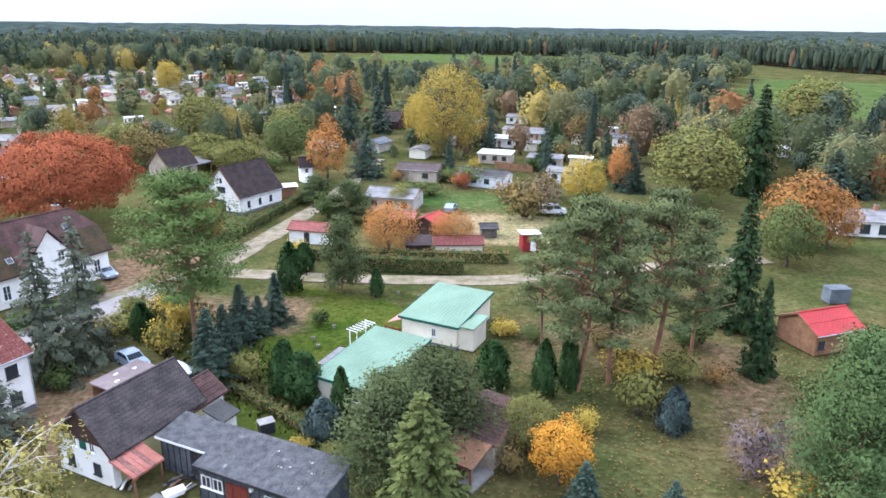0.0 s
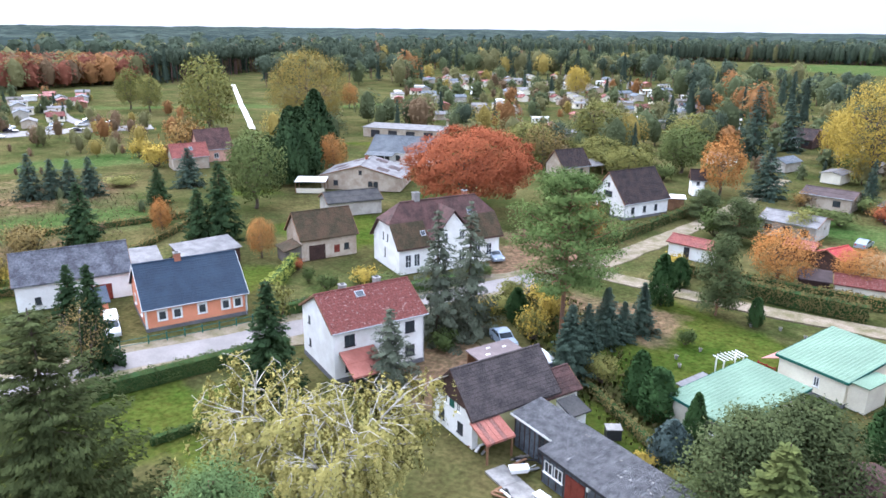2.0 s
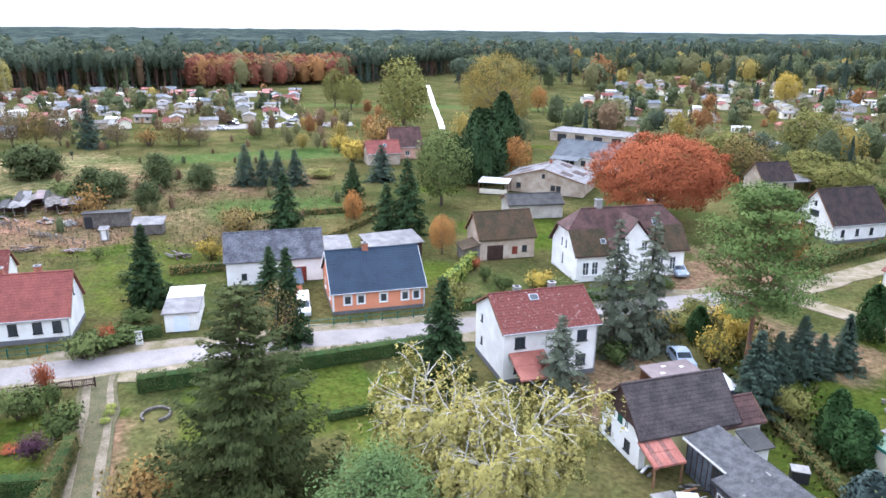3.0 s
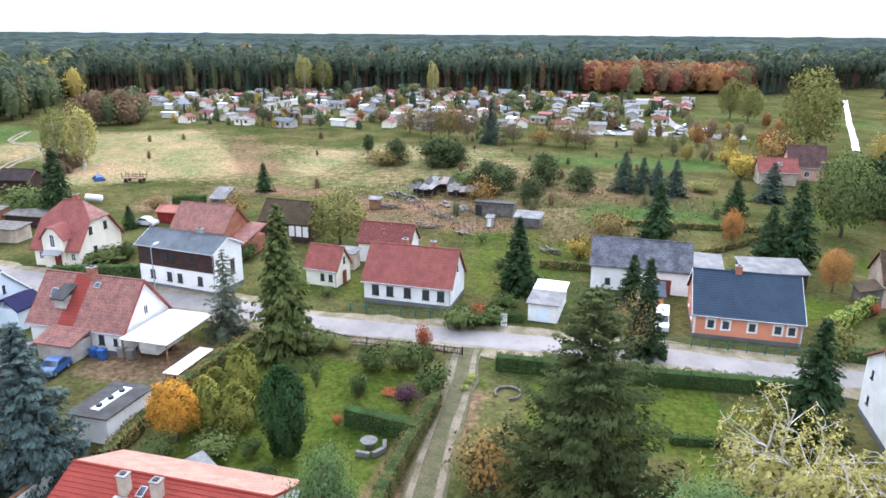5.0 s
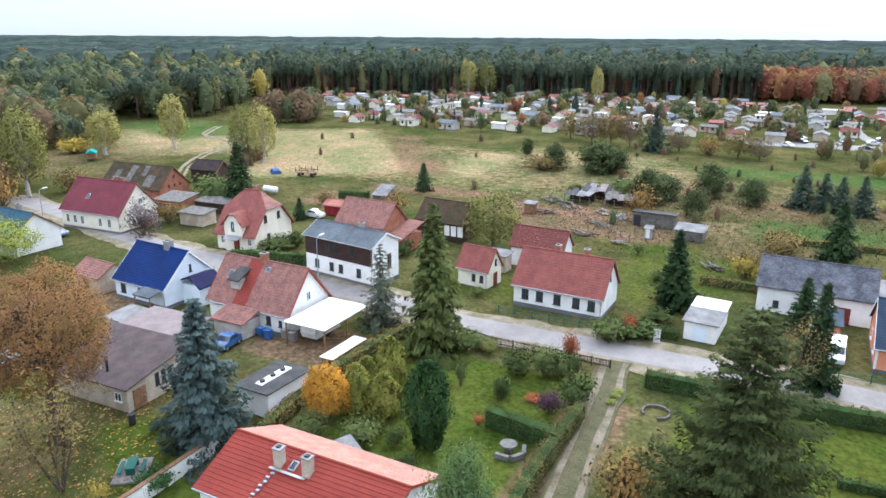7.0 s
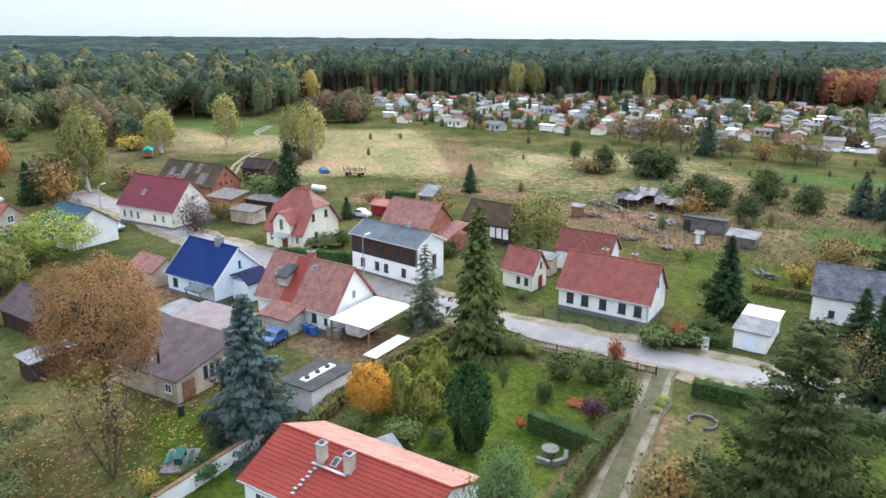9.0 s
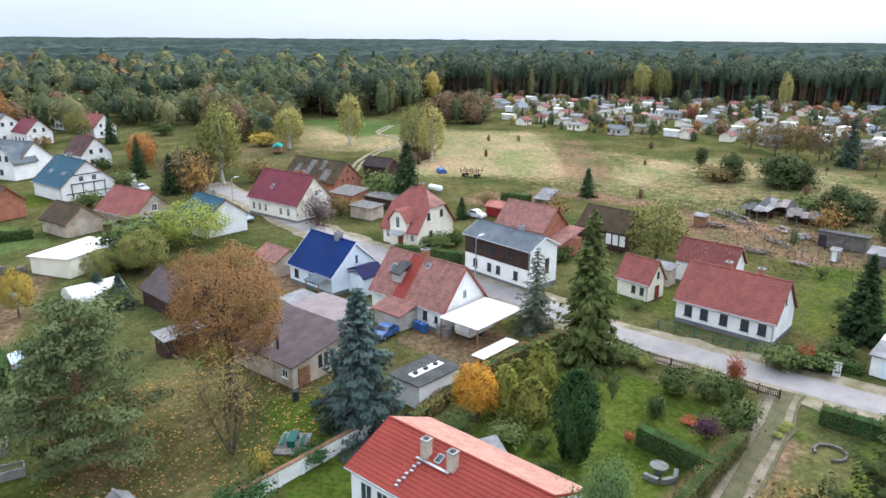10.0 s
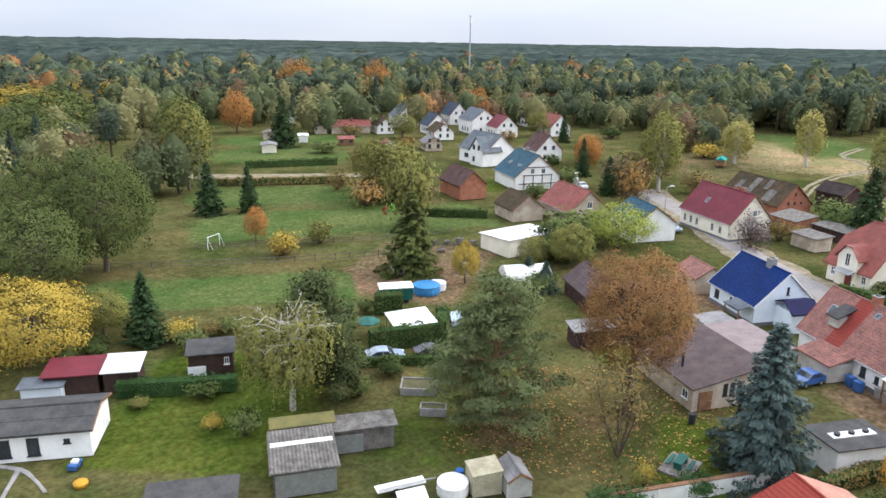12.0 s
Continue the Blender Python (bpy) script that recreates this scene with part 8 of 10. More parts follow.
plant([pine("pine with dense dull green needles", L_PINE_NEAR, 23, 18000, h=12, w=9, start=0.12, flat=0.5, size=0.18, clumps=46), pine("pine with dense grey-green needles", L_PINE_NEAR, 24, 18000, h=15, w=9.5, start=0.12, flat=0.5, size=0.2, clumps=46)], PINE_NEAR_AT)
BROAD_OLIVE_AT = [(7.3, 51.3, 5.4, 5.2), (-86.8, -64.9, 7.0, 7.9), (-82.3, -68.7, 5.2, 5.2), (-22.9, -83.9, 5.5, 6.4)]
plant([broad("tree with olive autumn leaves", L_OLIVE, 43), broad("tree with olive green leaves", L_OLIVE, 44, low=0.12)], BROAD_OLIVE_AT)
SPRUCE_DARK_AT = [(35.0, 78.0, 16.9, 7.0), (32.4, 65.6, 10.8, 4.2), (-44.8, 43.0, 12.3, 7.0), (-86.8, 31.2, 10.7, 6.9), (-78.8, 44.2, 7.1, 5.1), (-25.9, -78.6, 8.7, 5.6)]
plant([spruce("dark green spruce with dense branches", L_SPRUCE, 35), spruce("dark green spruce with dense branches", L_SPRUCE, 36, full=0.9, w=6.5)], SPRUCE_DARK_AT)
BROAD_GREEN_AT = [(-21.0, -104.0, 13.5, 14.5), (-31.0, -108.5, 19.0, 16.0), (-15.5, -112.0, 14.0, 13.0), (-24.5, -116.0, 17.0, 14.0)]
plant([broad("large dull green deciduous tree", L_GREEN, 45, 13000, 0.4, low=0.06, lobes=110, h=20, w=20), broad("large dull green deciduous tree", L_GREEN, 46, 15000, 0.42, low=0.06, lobes=110, h=20, w=20)], BROAD_GREEN_AT)
BUSH_BARE_AT = [(25.0, 48.2, 4.4, 5.4), (-120.1, -51.4, 5.6, 7.3)]
plant([twigs("bare bush of mauve twigs", L_MAUVE, 81, 4.5, 5.5, 1500, "bare_bush", "shrub")], BUSH_BARE_AT)
BUSH_YELLOW_AT = [(26.6, 44.4, 3.0, 5.7), (18.1, 57.4, 5.1, 4.7), (13.0, 54.9, 2.3, 3.0), (-29.8, 68.9, 4.0, 3.8), (-37.6, 71.8, 2.3, 4.1), (-37.0, 78.7, 3.0, 4.3), (-32.9, 78.8, 3.4, 4.2), (-20.2, 65.9, 1.6, 3.6), (-21.6, 100.8, 3.4, 3.3), (-56.8, 55.9, 5.7, 4.0), (-29.5, 68.9, 4.0, 3.9), (-72.3, 5.9, 1.6, 2.1), (-45.0, -25.0, 2.5, 1.9), (-63.9, -101.2, 4.4, 4.8), (-56.0, -99.0, 4.1, 5.5), (-83.5, -100.2, 14.3, 10.3), (19.6, 64.9, 2.7, 6.4), (23.9, 65.0, 2.8, 5.3), (7.3, 75.2, 1.8, 3.8), (-8.8, 50.5, 1.3, 2.4)]
BUSH_YELLOW_MORE = [(-11.6, 51.3, 1.1, 2.4), (-19.5, 63.0, 3.3, 3.4), (-29.8, 74.4, 4.1, 4.0), (-37.1, 74.8, 2.0, 4.2), (-166.4, 118.4, 4.9, 7.2), (-139.8, 93.7, 2.1, 8.0), (-56.9, 73.6, 2.3, 4.6), (-37.1, 71.6, 2.2, 3.4), (-152.1, 112.1, 6.0, 7.4), (-47.9, 38.0, 1.4, 1.6), (-98.5, 45.3, 3.5, 4.8), (-44.9, -25.3, 2.4, 2.1), (-210.2, -108.0, 4.6, 10.2), (-20.0, -93.9, 2.8, 4.7), (-29.4, -76.6, 2.6, 4.1), (-19.6, -64.0, 1.0, 2.3), (-23.1, -55.5, 1.5, 2.1), (-7.8, 134.0, 5.0, 5.8), (7.1, 164.1, 4.7, 3.5)]
plant([bush("shrub with yellow autumn leaves", L_YELLOW, 82), bush("shrub with yellow-green leaves", L_OLIVE, 83)], BUSH_YELLOW_AT + BUSH_YELLOW_MORE)
BUSH_GREEN_AT = [(-61.8, 6.3, 2.8, 1.8), (-64.8, 2.5, 2.7, 1.3), (-66.6, 14.1, 2.8, 2.0), (-110.7, 33.1, 1.6, 2.0), (-14.5, 76.9, 2.1, 2.3), (-55.1, -6.6, 1.8, 4.1), (-50.3, -2.5, 1.6, 2.0), (-55.1, -11.2, 2.0, 2.8), (-62.8, 6.4, 2.2, 2.0), (-73.8, 3.5, 2.4, 3.8), (-67.8, 8.9, 2.6, 4.1), (-66.9, 11.4, 3.4, 3.5), (-67.4, 13.1, 2.4, 3.5), (-73.9, 5.4, 1.1, 3.1), (-61.1, 13.9, 3.1, 4.1), (-73.0, -0.7, 2.2, 3.1), (-53.9, -3.4, 1.7, 2.0), (-28.8, -73.0, 2.5, 4.0), (-20.9, -79.7, 1.7, 4.1), (-23.6, -88.3, 3.8, 5.3), (-25.2, -62.1, 1.8, 3.5), (6.2, 154.8, 4.3, 7.4), (-20.9, 125.2, 5.3, 6.1), (-2.8, 144.8, 2.9, 5.8)]
BUSH_GREEN_MORE = [(-36.5, 61.4, 2.6, 3.6), (10.3, 73.5, 1.8, 3.1), (28.3, 72.4, 3.2, 5.2), (-41.5, 167.7, 4.1, 6.8), (-59.7, 68.6, 2.5, 3.0), (-53.2, 73.9, 2.1, 4.5), (-45.1, 85.6, 2.1, 4.0), (-37.2, 227.9, 3.6, 10.8), (-63.8, 69.2, 2.4, 2.3), (-151.5, 41.7, 4.6, 7.5), (-77.1, 23.1, 2.2, 6.1), (-78.7, 21.2, 1.3, 4.1), (-57.1, 73.5, 1.6, 3.8), (-52.4, 72.5, 2.0, 3.0), (-189.0, 43.1, 6.3, 13.7), (-112.5, -26.8, 2.1, 7.5), (-113.7, -23.3, 2.8, 3.7), (-75.7, 20.0, 2.7, 4.6), (-82.5, 28.3, 1.5, 4.3), (-151.4, -48.8, 5.0, 8.8)]
BUSH_GREEN_MORE += [(-159.3, 32.3, 1.5, 3.9), (-100.9, -72.8, 5.6, 13.9), (-91.1, -71.6, 5.9, 7.4), (-55.4, -11.2, 1.8, 2.5), (-56.0, -25.0, 1.3, 1.6), (-75.0, -60.7, 2.9, 4.7), (-144.5, -46.5, 5.1, 9.6), (-28.8, -76.7, 1.8, 4.1), (-39.8, -58.8, 2.7, 4.8), (-50.7, -69.9, 1.9, 2.6), (-90.0, -68.8, 3.7, 10.0), (-34.6, -75.5, 1.6, 3.5), (-36.4, -70.6, 2.7, 3.3), (-138.6, -106.4, 4.7, 7.4), (-120.3, -127.3, 3.7, 6.2), (-121.3, -141.4, 3.6, 6.6), (-133.0, -173.2, 3.7, 6.2), (-151.4, -144.6, 3.9, 5.9), (-156.4, -125.6, 4.3, 4.2), (-121.1, -186.5, 3.6, 9.4)]
BUSH_GREEN_MORE += [(-224.1, -153.1, 4.6, 9.5), (-122.2, -102.6, 3.3, 5.7), (-12.7, -82.9, 2.4, 4.2), (-17.2, -79.0, 1.7, 3.4), (-20.9, -67.4, 1.6, 2.4), (-24.9, -52.7, 2.6, 3.1), (-42.5, -53.8, 2.1, 3.5), (-36.8, -52.1, 2.3, 2.8), (-33.0, -65.6, 2.5, 3.1), (-87.7, 34.8, 1.7, 3.1), (-79.1, 39.1, 1.3, 2.9), (-97.6, 32.3, 1.5, 2.5), (-95.6, -0.6, 2.4, 3.1), (-90.5, 5.5, 1.5, 2.2), (-109.6, -5.1, 2.7, 4.4), (1.2, 158.1, 3.4, 5.6), (7.0, 160.9, 2.9, 4.6), (-7.3, 142.6, 3.6, 6.1), (27.3, 131.9, 3.9, 5.8), (-16.1, 129.7, 3.8, 5.6)]
BUSH_GREEN_MORE += [(-3.0, 206.3, 4.3, 7.3), (38.4, 166.0, 4.8, 6.0), (22.2, 171.1, 3.8, 4.9)]
plant([bush("rounded green garden shrub", L_HEDGE, 84, 1050, size=0.28), bush("rounded olive green shrub", L_GREEN, 85, 1050, size=0.28)], BUSH_GREEN_AT + BUSH_GREEN_MORE)
FIR_NEAR_AT = [(-40.3, 20.0, 18.4, 13.5)]
plant([spruce("tall grey-green fir with broad branches", L_FIR, 37, 28000, h=18, w=13.5, droop=0.1, size=0.27, full=0.6)], FIR_NEAR_AT)
BIRCH_AT = [(-30.8, 30.0, 12.0, 10.3), (-25.3, 32.2, 11.3, 10.4), (-24.5, 27.7, 11.7, 7.2)]
plant([birch("birch with bare white limbs and pale yellow leaves", L_BIRCH, 91), birch("birch with hanging strands of yellow leaves", L_BIRCH, 92)], BIRCH_AT)
PINE_BUSH_AT = [(-26.9, 20.8, 11.4, 10.2), (-30.0, 1.2, 14.6, 5.9)]
plant([pine("young pine with fresh green needles", L_PINE_NEAR, 25, 19000, h=12, w=10, start=0.08, flat=0.8, size=0.16, clumps=80, tuft=0.08)], PINE_BUSH_AT)
BROAD_GOLD_AT = [(-165.7, 184.0, 27.0, 28.9)]
plant([broad("large spreading golden brown oak", L_GOLD, 47, 15000, 0.42, low=0.02, lobes=90, h=27, w=29)], BROAD_GOLD_AT)
SPRUCE_SILVER_AT = [(-53.7, -19.7, 13.8, 9.1)]
plant([spruce("large silver-blue spruce with dense drooping branches", L_SILVER, 38, 12000, h=13.8, w=9, droop=0.3, size=0.32)], SPRUCE_SILVER_AT)
YEW_AT = [(-53.2, -0.7, 8.2, 5.2)]
plant([column("dark green yew with two clumps", L_THUJA, 73, 5200, 8, 5.4, 0.24, 0.42, lumps=11, wide=0.5, foot=0.42)], YEW_AT)
THUJA_GOLD_AT = [(-64.2, -4.6, 5.5, 4.2), (-63.2, -6.8, 3.9, 3.9), (-59.5, -7.5, 4.9, 3.7), (-58.7, -4.9, 4.3, 4.2)]
plant([column("golden green bushy thuja", L_THUJA_GOLD, 74, 2600, 5, 4), column("golden green bushy thuja", L_THUJA_GOLD, 76, 2600, 5, 4, lumps=7)], THUJA_GOLD_AT)
BROAD_ORANGE_SMALL_AT = [(-57.8, -9.9, 5.6, 4.5), (9.2, 47.0, 5.6, 5.2)]
plant([broad("small tree with bright amber leaves", L_AMBER, 48, 5200, 0.19, low=0.14, lobes=40, h=5.8, w=4.5)], BROAD_ORANGE_SMALL_AT)
BUSH_PURPLE_AT = [(-59.1, 10.6, 2.3, 2.6)]
plant([bush("dark purple leaved shrub", L_PURPLE, 86, 1200)], BUSH_PURPLE_AT)
BUSH_RED_AT = [(-62.0, 9.4, 0.35, 2.2), (-57.1, 3.8, 1.2, 1.2), (-70.8, 14.6, 3.6, 2.2), (1.7, 47.7, 0.8, 1.6), (39.9, 161.6, 6.2, 4.7), (-68.4, 72.4, 2.0, 2.1), (-76.8, 22.7, 3.1, 2.0), (4.4, 150.7, 3.9, 4.3), (42.2, 219.4, 8.4, 6.3)]
plant([bush("small rust-red garden shrub", L_RED, 87, 900)], BUSH_RED_AT)
BIRCH_FAR_AT = [(-195.2, -47.9, 16.5, 8.6), (-200.2, -55.1, 15.0, 7.8), (-218.5, -80.7, 16.6, 9.4), (-220.0, -102.6, 11.8, 9.5), (-415.9, 18.0, 21.7, 11.0), (-415.5, 28.4, 20.0, 11.0), (-371.2, 82.2, 19.9, 7.1), (-150.8, -88.3, 19.0, 9.6), (-206.8, -96.7, 12.7, 10.7)]
plant([broad("slender birch with yellow-green leaves", L_BIRCH, 93, 2200, 0.55, BARK_BIRCH, 0.4, 0.08, 40, 16, 8, "birch_tree"), broad("slender birch with olive leaves", L_OLIVE, 94, 2200, 0.55, BARK_BIRCH, 0.4, 0.08, 40, 16, 8, "birch_tree")], BIRCH_FAR_AT)
BUSH_PINE_AT = [(-187.6, 31.6, 6.6, 7.2), (-181.7, 42.0, 7.7, 10.2), (-181.4, 46.5, 6.3, 7.4), (-146.4, 44.7, 7.3, 8.5), (-153.9, 60.9, 7.3, 8.1), (-145.7, 66.9, 5.5, 7.0), (-135.5, 50.8, 5.1, 5.2), (-211.0, 27.1, 4.7, 3.7), (-151.7, 50.2, 5.0, 7.6)]
plant([pine("bushy dark pine in the meadow", L_PINE_DARK, 26, 2200, h=7, w=8, start=0.06, flat=0.8, size=0.45, clumps=40)], BUSH_PINE_AT)
SPRUCE_NEAR2_AT = [(-64.9, 38.4, 11.3, 5.4)]
plant([spruce("slim dark green garden spruce", L_SPRUCE, 39, 3600, h=11, w=4.7)], SPRUCE_NEAR2_AT)
BEECH_BROWN_AT = [(-54.3, -32.7, 16.4, 10.9)]
plant([broad("beech with copper-brown leaves", L_COPPER, 49, 24000, 0.2, airy=0.7, low=0.3, lobes=130, h=16.8, w=11)], BEECH_BROWN_AT)
BUSH_BARE_TREE_AT = [(-47.4, -29.0, 8.4, 6.8), (-64.6, 36.4, 6.4, 5.2), (-99.2, 46.4, 4.1, 5.8)]
plant([twigs("nearly bare fruit tree with brown leaves", L_HEDGE_BROWN, 88, 8.7, 6.8, 1800)], BUSH_BARE_TREE_AT)
BROAD_LIME_AT = [(-101.9, -66.3, 7.9, 12.6), (-61.0, 16.9, 0.5, 1.1), (-62.2, 17.6, 0.5, 1.2), (-63.2, 18.2, 0.5, 1.1)]
plant([broad("tree with lime green leaves", L_LIME, 50, 4200, 0.36, low=0.1, h=8, w=12, lobes=50)], BROAD_LIME_AT)
BUSH_CONIFER_AT = [(-40.1, -24.3, 2.4, 5.3), (-47.5, -22.0, 1.8, 3.4)]
plant([bush("low spreading dark juniper", L_THUJA, 89, 1800, size=0.2)], BUSH_CONIFER_AT)
MAPLE_YELLOW_AT = [(-14.1, -79.9, 10.0, 13.7)]
plant([broad("broad maple with yellow leaves", L_YELLOW, 53, 11000, 0.3, low=0.12, lobes=60, h=10.5, w=13.5)], MAPLE_YELLOW_AT)
BROAD_BROWN_AT = [(-72.8, 176.8, 5.9, 9.0), (38.8, 200.8, 12.1, 9.6), (18.0, 130.6, 7.0, 10.0), (-70.2, 163.9, 11.9, 12.6), (-235.2, 51.6, 10.7, 9.4), (-231.2, 56.8, 11.6, 9.3), (-227.2, 62.1, 11.1, 8.3), (-246.2, 46.3, 9.2, 9.8), (-217.5, 74.7, 6.7, 8.1), (-206.8, 88.7, 7.9, 10.6), (-203.2, 93.4, 6.7, 7.9), (-169.8, 137.2, 8.5, 8.5), (-143.0, -93.0, 9.8, 13.4), (-173.7, -125.5, 8.1, 10.1)]
plant([broad("half-bare tree with dull brown leaves", L_DULL, 188, 1300, 0.5, airy=0.8, h=9, w=9), broad("half-bare tree with russet brown leaves", L_HEDGE_BROWN, 189, 1300, 0.5, airy=0.8, h=9, w=9)], BROAD_BROWN_AT)
BUSH_BROWN_AT = [(5.4, 48.2, 2.8, 2.7), (-42.0, 115.2, 5.5, 4.4), (18.2, 65.8, 2.7, 4.1), (27.6, 64.0, 2.1, 3.6), (17.2, 71.8, 2.4, 3.8), (-162.5, 129.9, 10.0, 11.4), (-63.5, 61.2, 2.4, 2.2), (-155.6, 118.8, 5.0, 7.7), (-107.4, 55.8, 4.2, 6.8), (-37.6, 111.0, 6.7, 3.8), (-118.1, 59.3, 2.0, 5.3), (-211.9, 82.0, 5.8, 8.9), (-188.2, 29.5, 3.6, 13.5), (-133.7, 39.8, 6.8, 6.6), (-113.2, 57.4, 3.2, 6.1), (-104.6, 77.0, 4.7, 5.2), (-145.7, -23.7, 2.5, 4.7), (-135.0, -8.7, 5.1, 6.5), (-46.0, 13.4, 4.2, 4.5), (-43.7, 14.4, 5.8, 4.7)]
BUSH_BROWN_MORE = [(-132.8, -48.3, 2.6, 4.5), (-125.2, -53.3, 2.9, 4.3), (-128.8, -50.1, 3.8, 4.4), (-87.7, -120.4, 5.9, 10.6), (-92.1, -137.5, 4.6, 6.5), (-55.0, -99.0, 3.1, 3.7), (-32.6, -76.1, 1.6, 2.8), (-118.5, -120.8, 4.1, 5.3), (-156.3, -82.3, 5.3, 7.0), (-136.3, -86.3, 9.8, 9.0), (-113.0, -157.0, 5.3, 8.2), (-147.8, -179.1, 4.0, 6.5), (-149.4, -213.5, 4.2, 9.2), (-187.6, -171.7, 4.0, 7.2), (15.2, 127.5, 6.5, 8.2), (12.3, 139.3, 5.1, 6.0), (21.1, 144.2, 5.3, 6.2), (3.3, 152.9, 3.3, 4.4), (32.0, 185.4, 5.1, 6.7), (-10.3, 157.4, 3.4, 4.5)]
plant([bush("shrub with thin brown autumn leaves", L_HEDGE_BROWN, 186, 900, airy=0.3), bush("dry brown shrub with few leaves", L_BROWN, 187, 600, airy=0.3)], BUSH_BROWN_AT + BUSH_BROWN_MORE)
BIRCH_NEAR_AT = [(-30.6, -54.2, 11.0, 9.6)]
plant([birch("weeping birch with yellow-green leaves", L_OLIVE, 95, 22000, hang=0.62)], BIRCH_NEAR_AT)
PINE_LAYERED_AT = [(-43.1, -39.2, 14.3, 12.2), (-41.0, -40.7, 11.9, 7.5)]
plant([pine("spreading pine with layered grey-green branches", L_PINE, 27, 12000, h=14, w=12, start=0.14, flat=0.3, size=0.23, clumps=56, tuft=0.06)], PINE_LAYERED_AT)
SPRUCE_GREY_AT = [(-39.2, 63.7, 15.4, 8.6), (-37.1, 67.3, 15.8, 8.4), (-36.7, 51.0, 8.5, 7.0), (-80.3, -6.7, 10.5, 6.5)]
plant([spruce("grey-green spruce with sparse hanging branches", L_SPRUCE_GREY, 231, 8000, h=15, w=8, droop=0.45, ragged=0.3, step=0.055, size=0.26), spruce("grey-green spruce with sparse drooping branches", L_SPRUCE_GREY, 232, 8000, h=15, w=8, droop=0.5, ragged=0.3, step=0.055, size=0.26)], SPRUCE_GREY_AT)
PINE_OLIVE_AT = [(-0.5, 52.0, 8.6, 9.7), (-3.8, 46.8, 9.4, 8.1)]
plant([pine("pine with dense olive green needles", L_PINE_DARK, 123, 12000, h=12, w=9, start=0.12, flat=0.7, size=0.25, clumps=60)], PINE_OLIVE_AT)
PINE_GREEN_AT = [(-27.0, 70.8, 19.3, 13.3)]
plant([pine("tall pine with a domed light green crown", L_PINE_LIGHT, 223, 13000, h=19, w=13, start=0.36, flat=0.34, size=0.25, clumps=64, tuft=0.066)], PINE_GREEN_AT)
SPRUCE_BLUE_FAR_AT = [(-17.9, 162.6, 11.0, 10.3), (1.2, 161.8, 10.5, 4.6), (-28.5, 213.8, 20.0, 10.1), (-21.6, 232.0, 15.4, 10.9), (25.1, 173.5, 10.9, 4.7), (14.7, 235.1, 10.1, 9.2), (40.3, 152.2, 11.7, 8.7), (79.3, 141.4, 11.5, 10.2), (88.2, 146.8, 7.7, 8.1), (-143.5, 76.1, 9.4, 7.2), (-141.1, 79.2, 8.1, 6.8), (-139.1, 81.7, 7.8, 6.2), (-136.7, 84.7, 8.2, 6.8), (-127.2, 101.9, 8.6, 8.3), (-218.8, 67.6, 14.2, 9.8), (12.7, 198.8, 12.7, 5.0), (23.9, 165.1, 13.0, 4.7), (40.5, 150.0, 9.8, 6.6)]
plant([spruce("blue-green spruce with dense branches", L_SPRUCE_BLUE, 131, 2200, size=0.48)], SPRUCE_BLUE_FAR_AT)
SPRUCE_DARK_FAR_AT = [(66.0, 148.3, 24.0, 9.8), (89.2, 157.9, 11.4, 7.8), (41.0, 155.2, 9.4, 6.7), (-105.2, 62.7, 10.8, 7.3), (-89.1, 77.0, 13.8, 8.0), (-91.4, 74.2, 9.4, 6.1), (-119.5, 87.9, 7.3, 5.9), (-140.8, -39.8, 14.1, 8.6), (-132.2, -26.3, 4.5, 3.2), (-159.0, -3.0, 6.7, 4.5), (-58.3, -132.4, 11.0, 6.9), (-65.5, -129.7, 10.0, 5.2), (-116.8, -204.8, 17.1, 11.0), (24.3, 174.2, 8.2, 5.5), (31.1, 199.1, 9.2, 7.1), (-152.6, -112.2, 10.8, 4.7), (-201.1, -156.9, 10.8, 5.4), (-137.7, -93.6, 9.6, 5.1)]
plant([spruce("dark green spruce with dense branches", L_SPRUCE, 132, 2200, size=0.55)], SPRUCE_DARK_FAR_AT)
CONIFER_MASS_AT = [(-108.5, 117.0, 17.0, 11.5), (-117.5, 124.0, 16.0, 10.0), (-119.5, 135.0, 19.0, 11.0), (-113.0, 112.0, 11.0, 9.0)]
plant([column("broad dark green old conifer", L_SPRUCE, 233, 5200, 17, 12, 0.62, 0.55, 11, "conifer_tree", 0.3, 0.6)], CONIFER_MASS_AT)
BROAD_ORANGE_FAR_AT = [(-26.5, 158.3, 13.0, 10.1), (57.4, 109.7, 12.6, 12.8), (62.6, 110.0, 10.0, 9.1), (39.0, 152.1, 9.8, 7.4), (-58.9, 302.3, 11.5, 12.0), (-37.3, 108.8, 7.8, 4.6), (-109.6, 129.6, 9.4, 7.7), (-100.9, 74.2, 6.2, 3.6), (-196.1, 244.3, 10.6, 8.8), (-164.0, -119.2, 9.3, 7.9), (-121.8, -246.2, 15.2, 12.8), (-75.1, -195.5, 7.7, 7.4), (-56.4, -109.7, 6.0, 4.4), (-193.0, -322.0, 23.5, 23.3), (-226.7, -299.6, 23.9, 19.0), (-167.4, -121.9, 8.3, 8.1), (-75.1, -195.5, 7.7, 6.6), (-175.3, -126.0, 7.5, 6.6), (-252.9, -251.4, 12.2, 10.0)]
plant([broad("deciduous tree with orange autumn leaves", L_ORANGE, 141, 2900, 0.47, airy=0.6)], BROAD_ORANGE_FAR_AT)
TALL_YELLOW_AT = [(1.0, 189.5, 24.6, 21.0)]
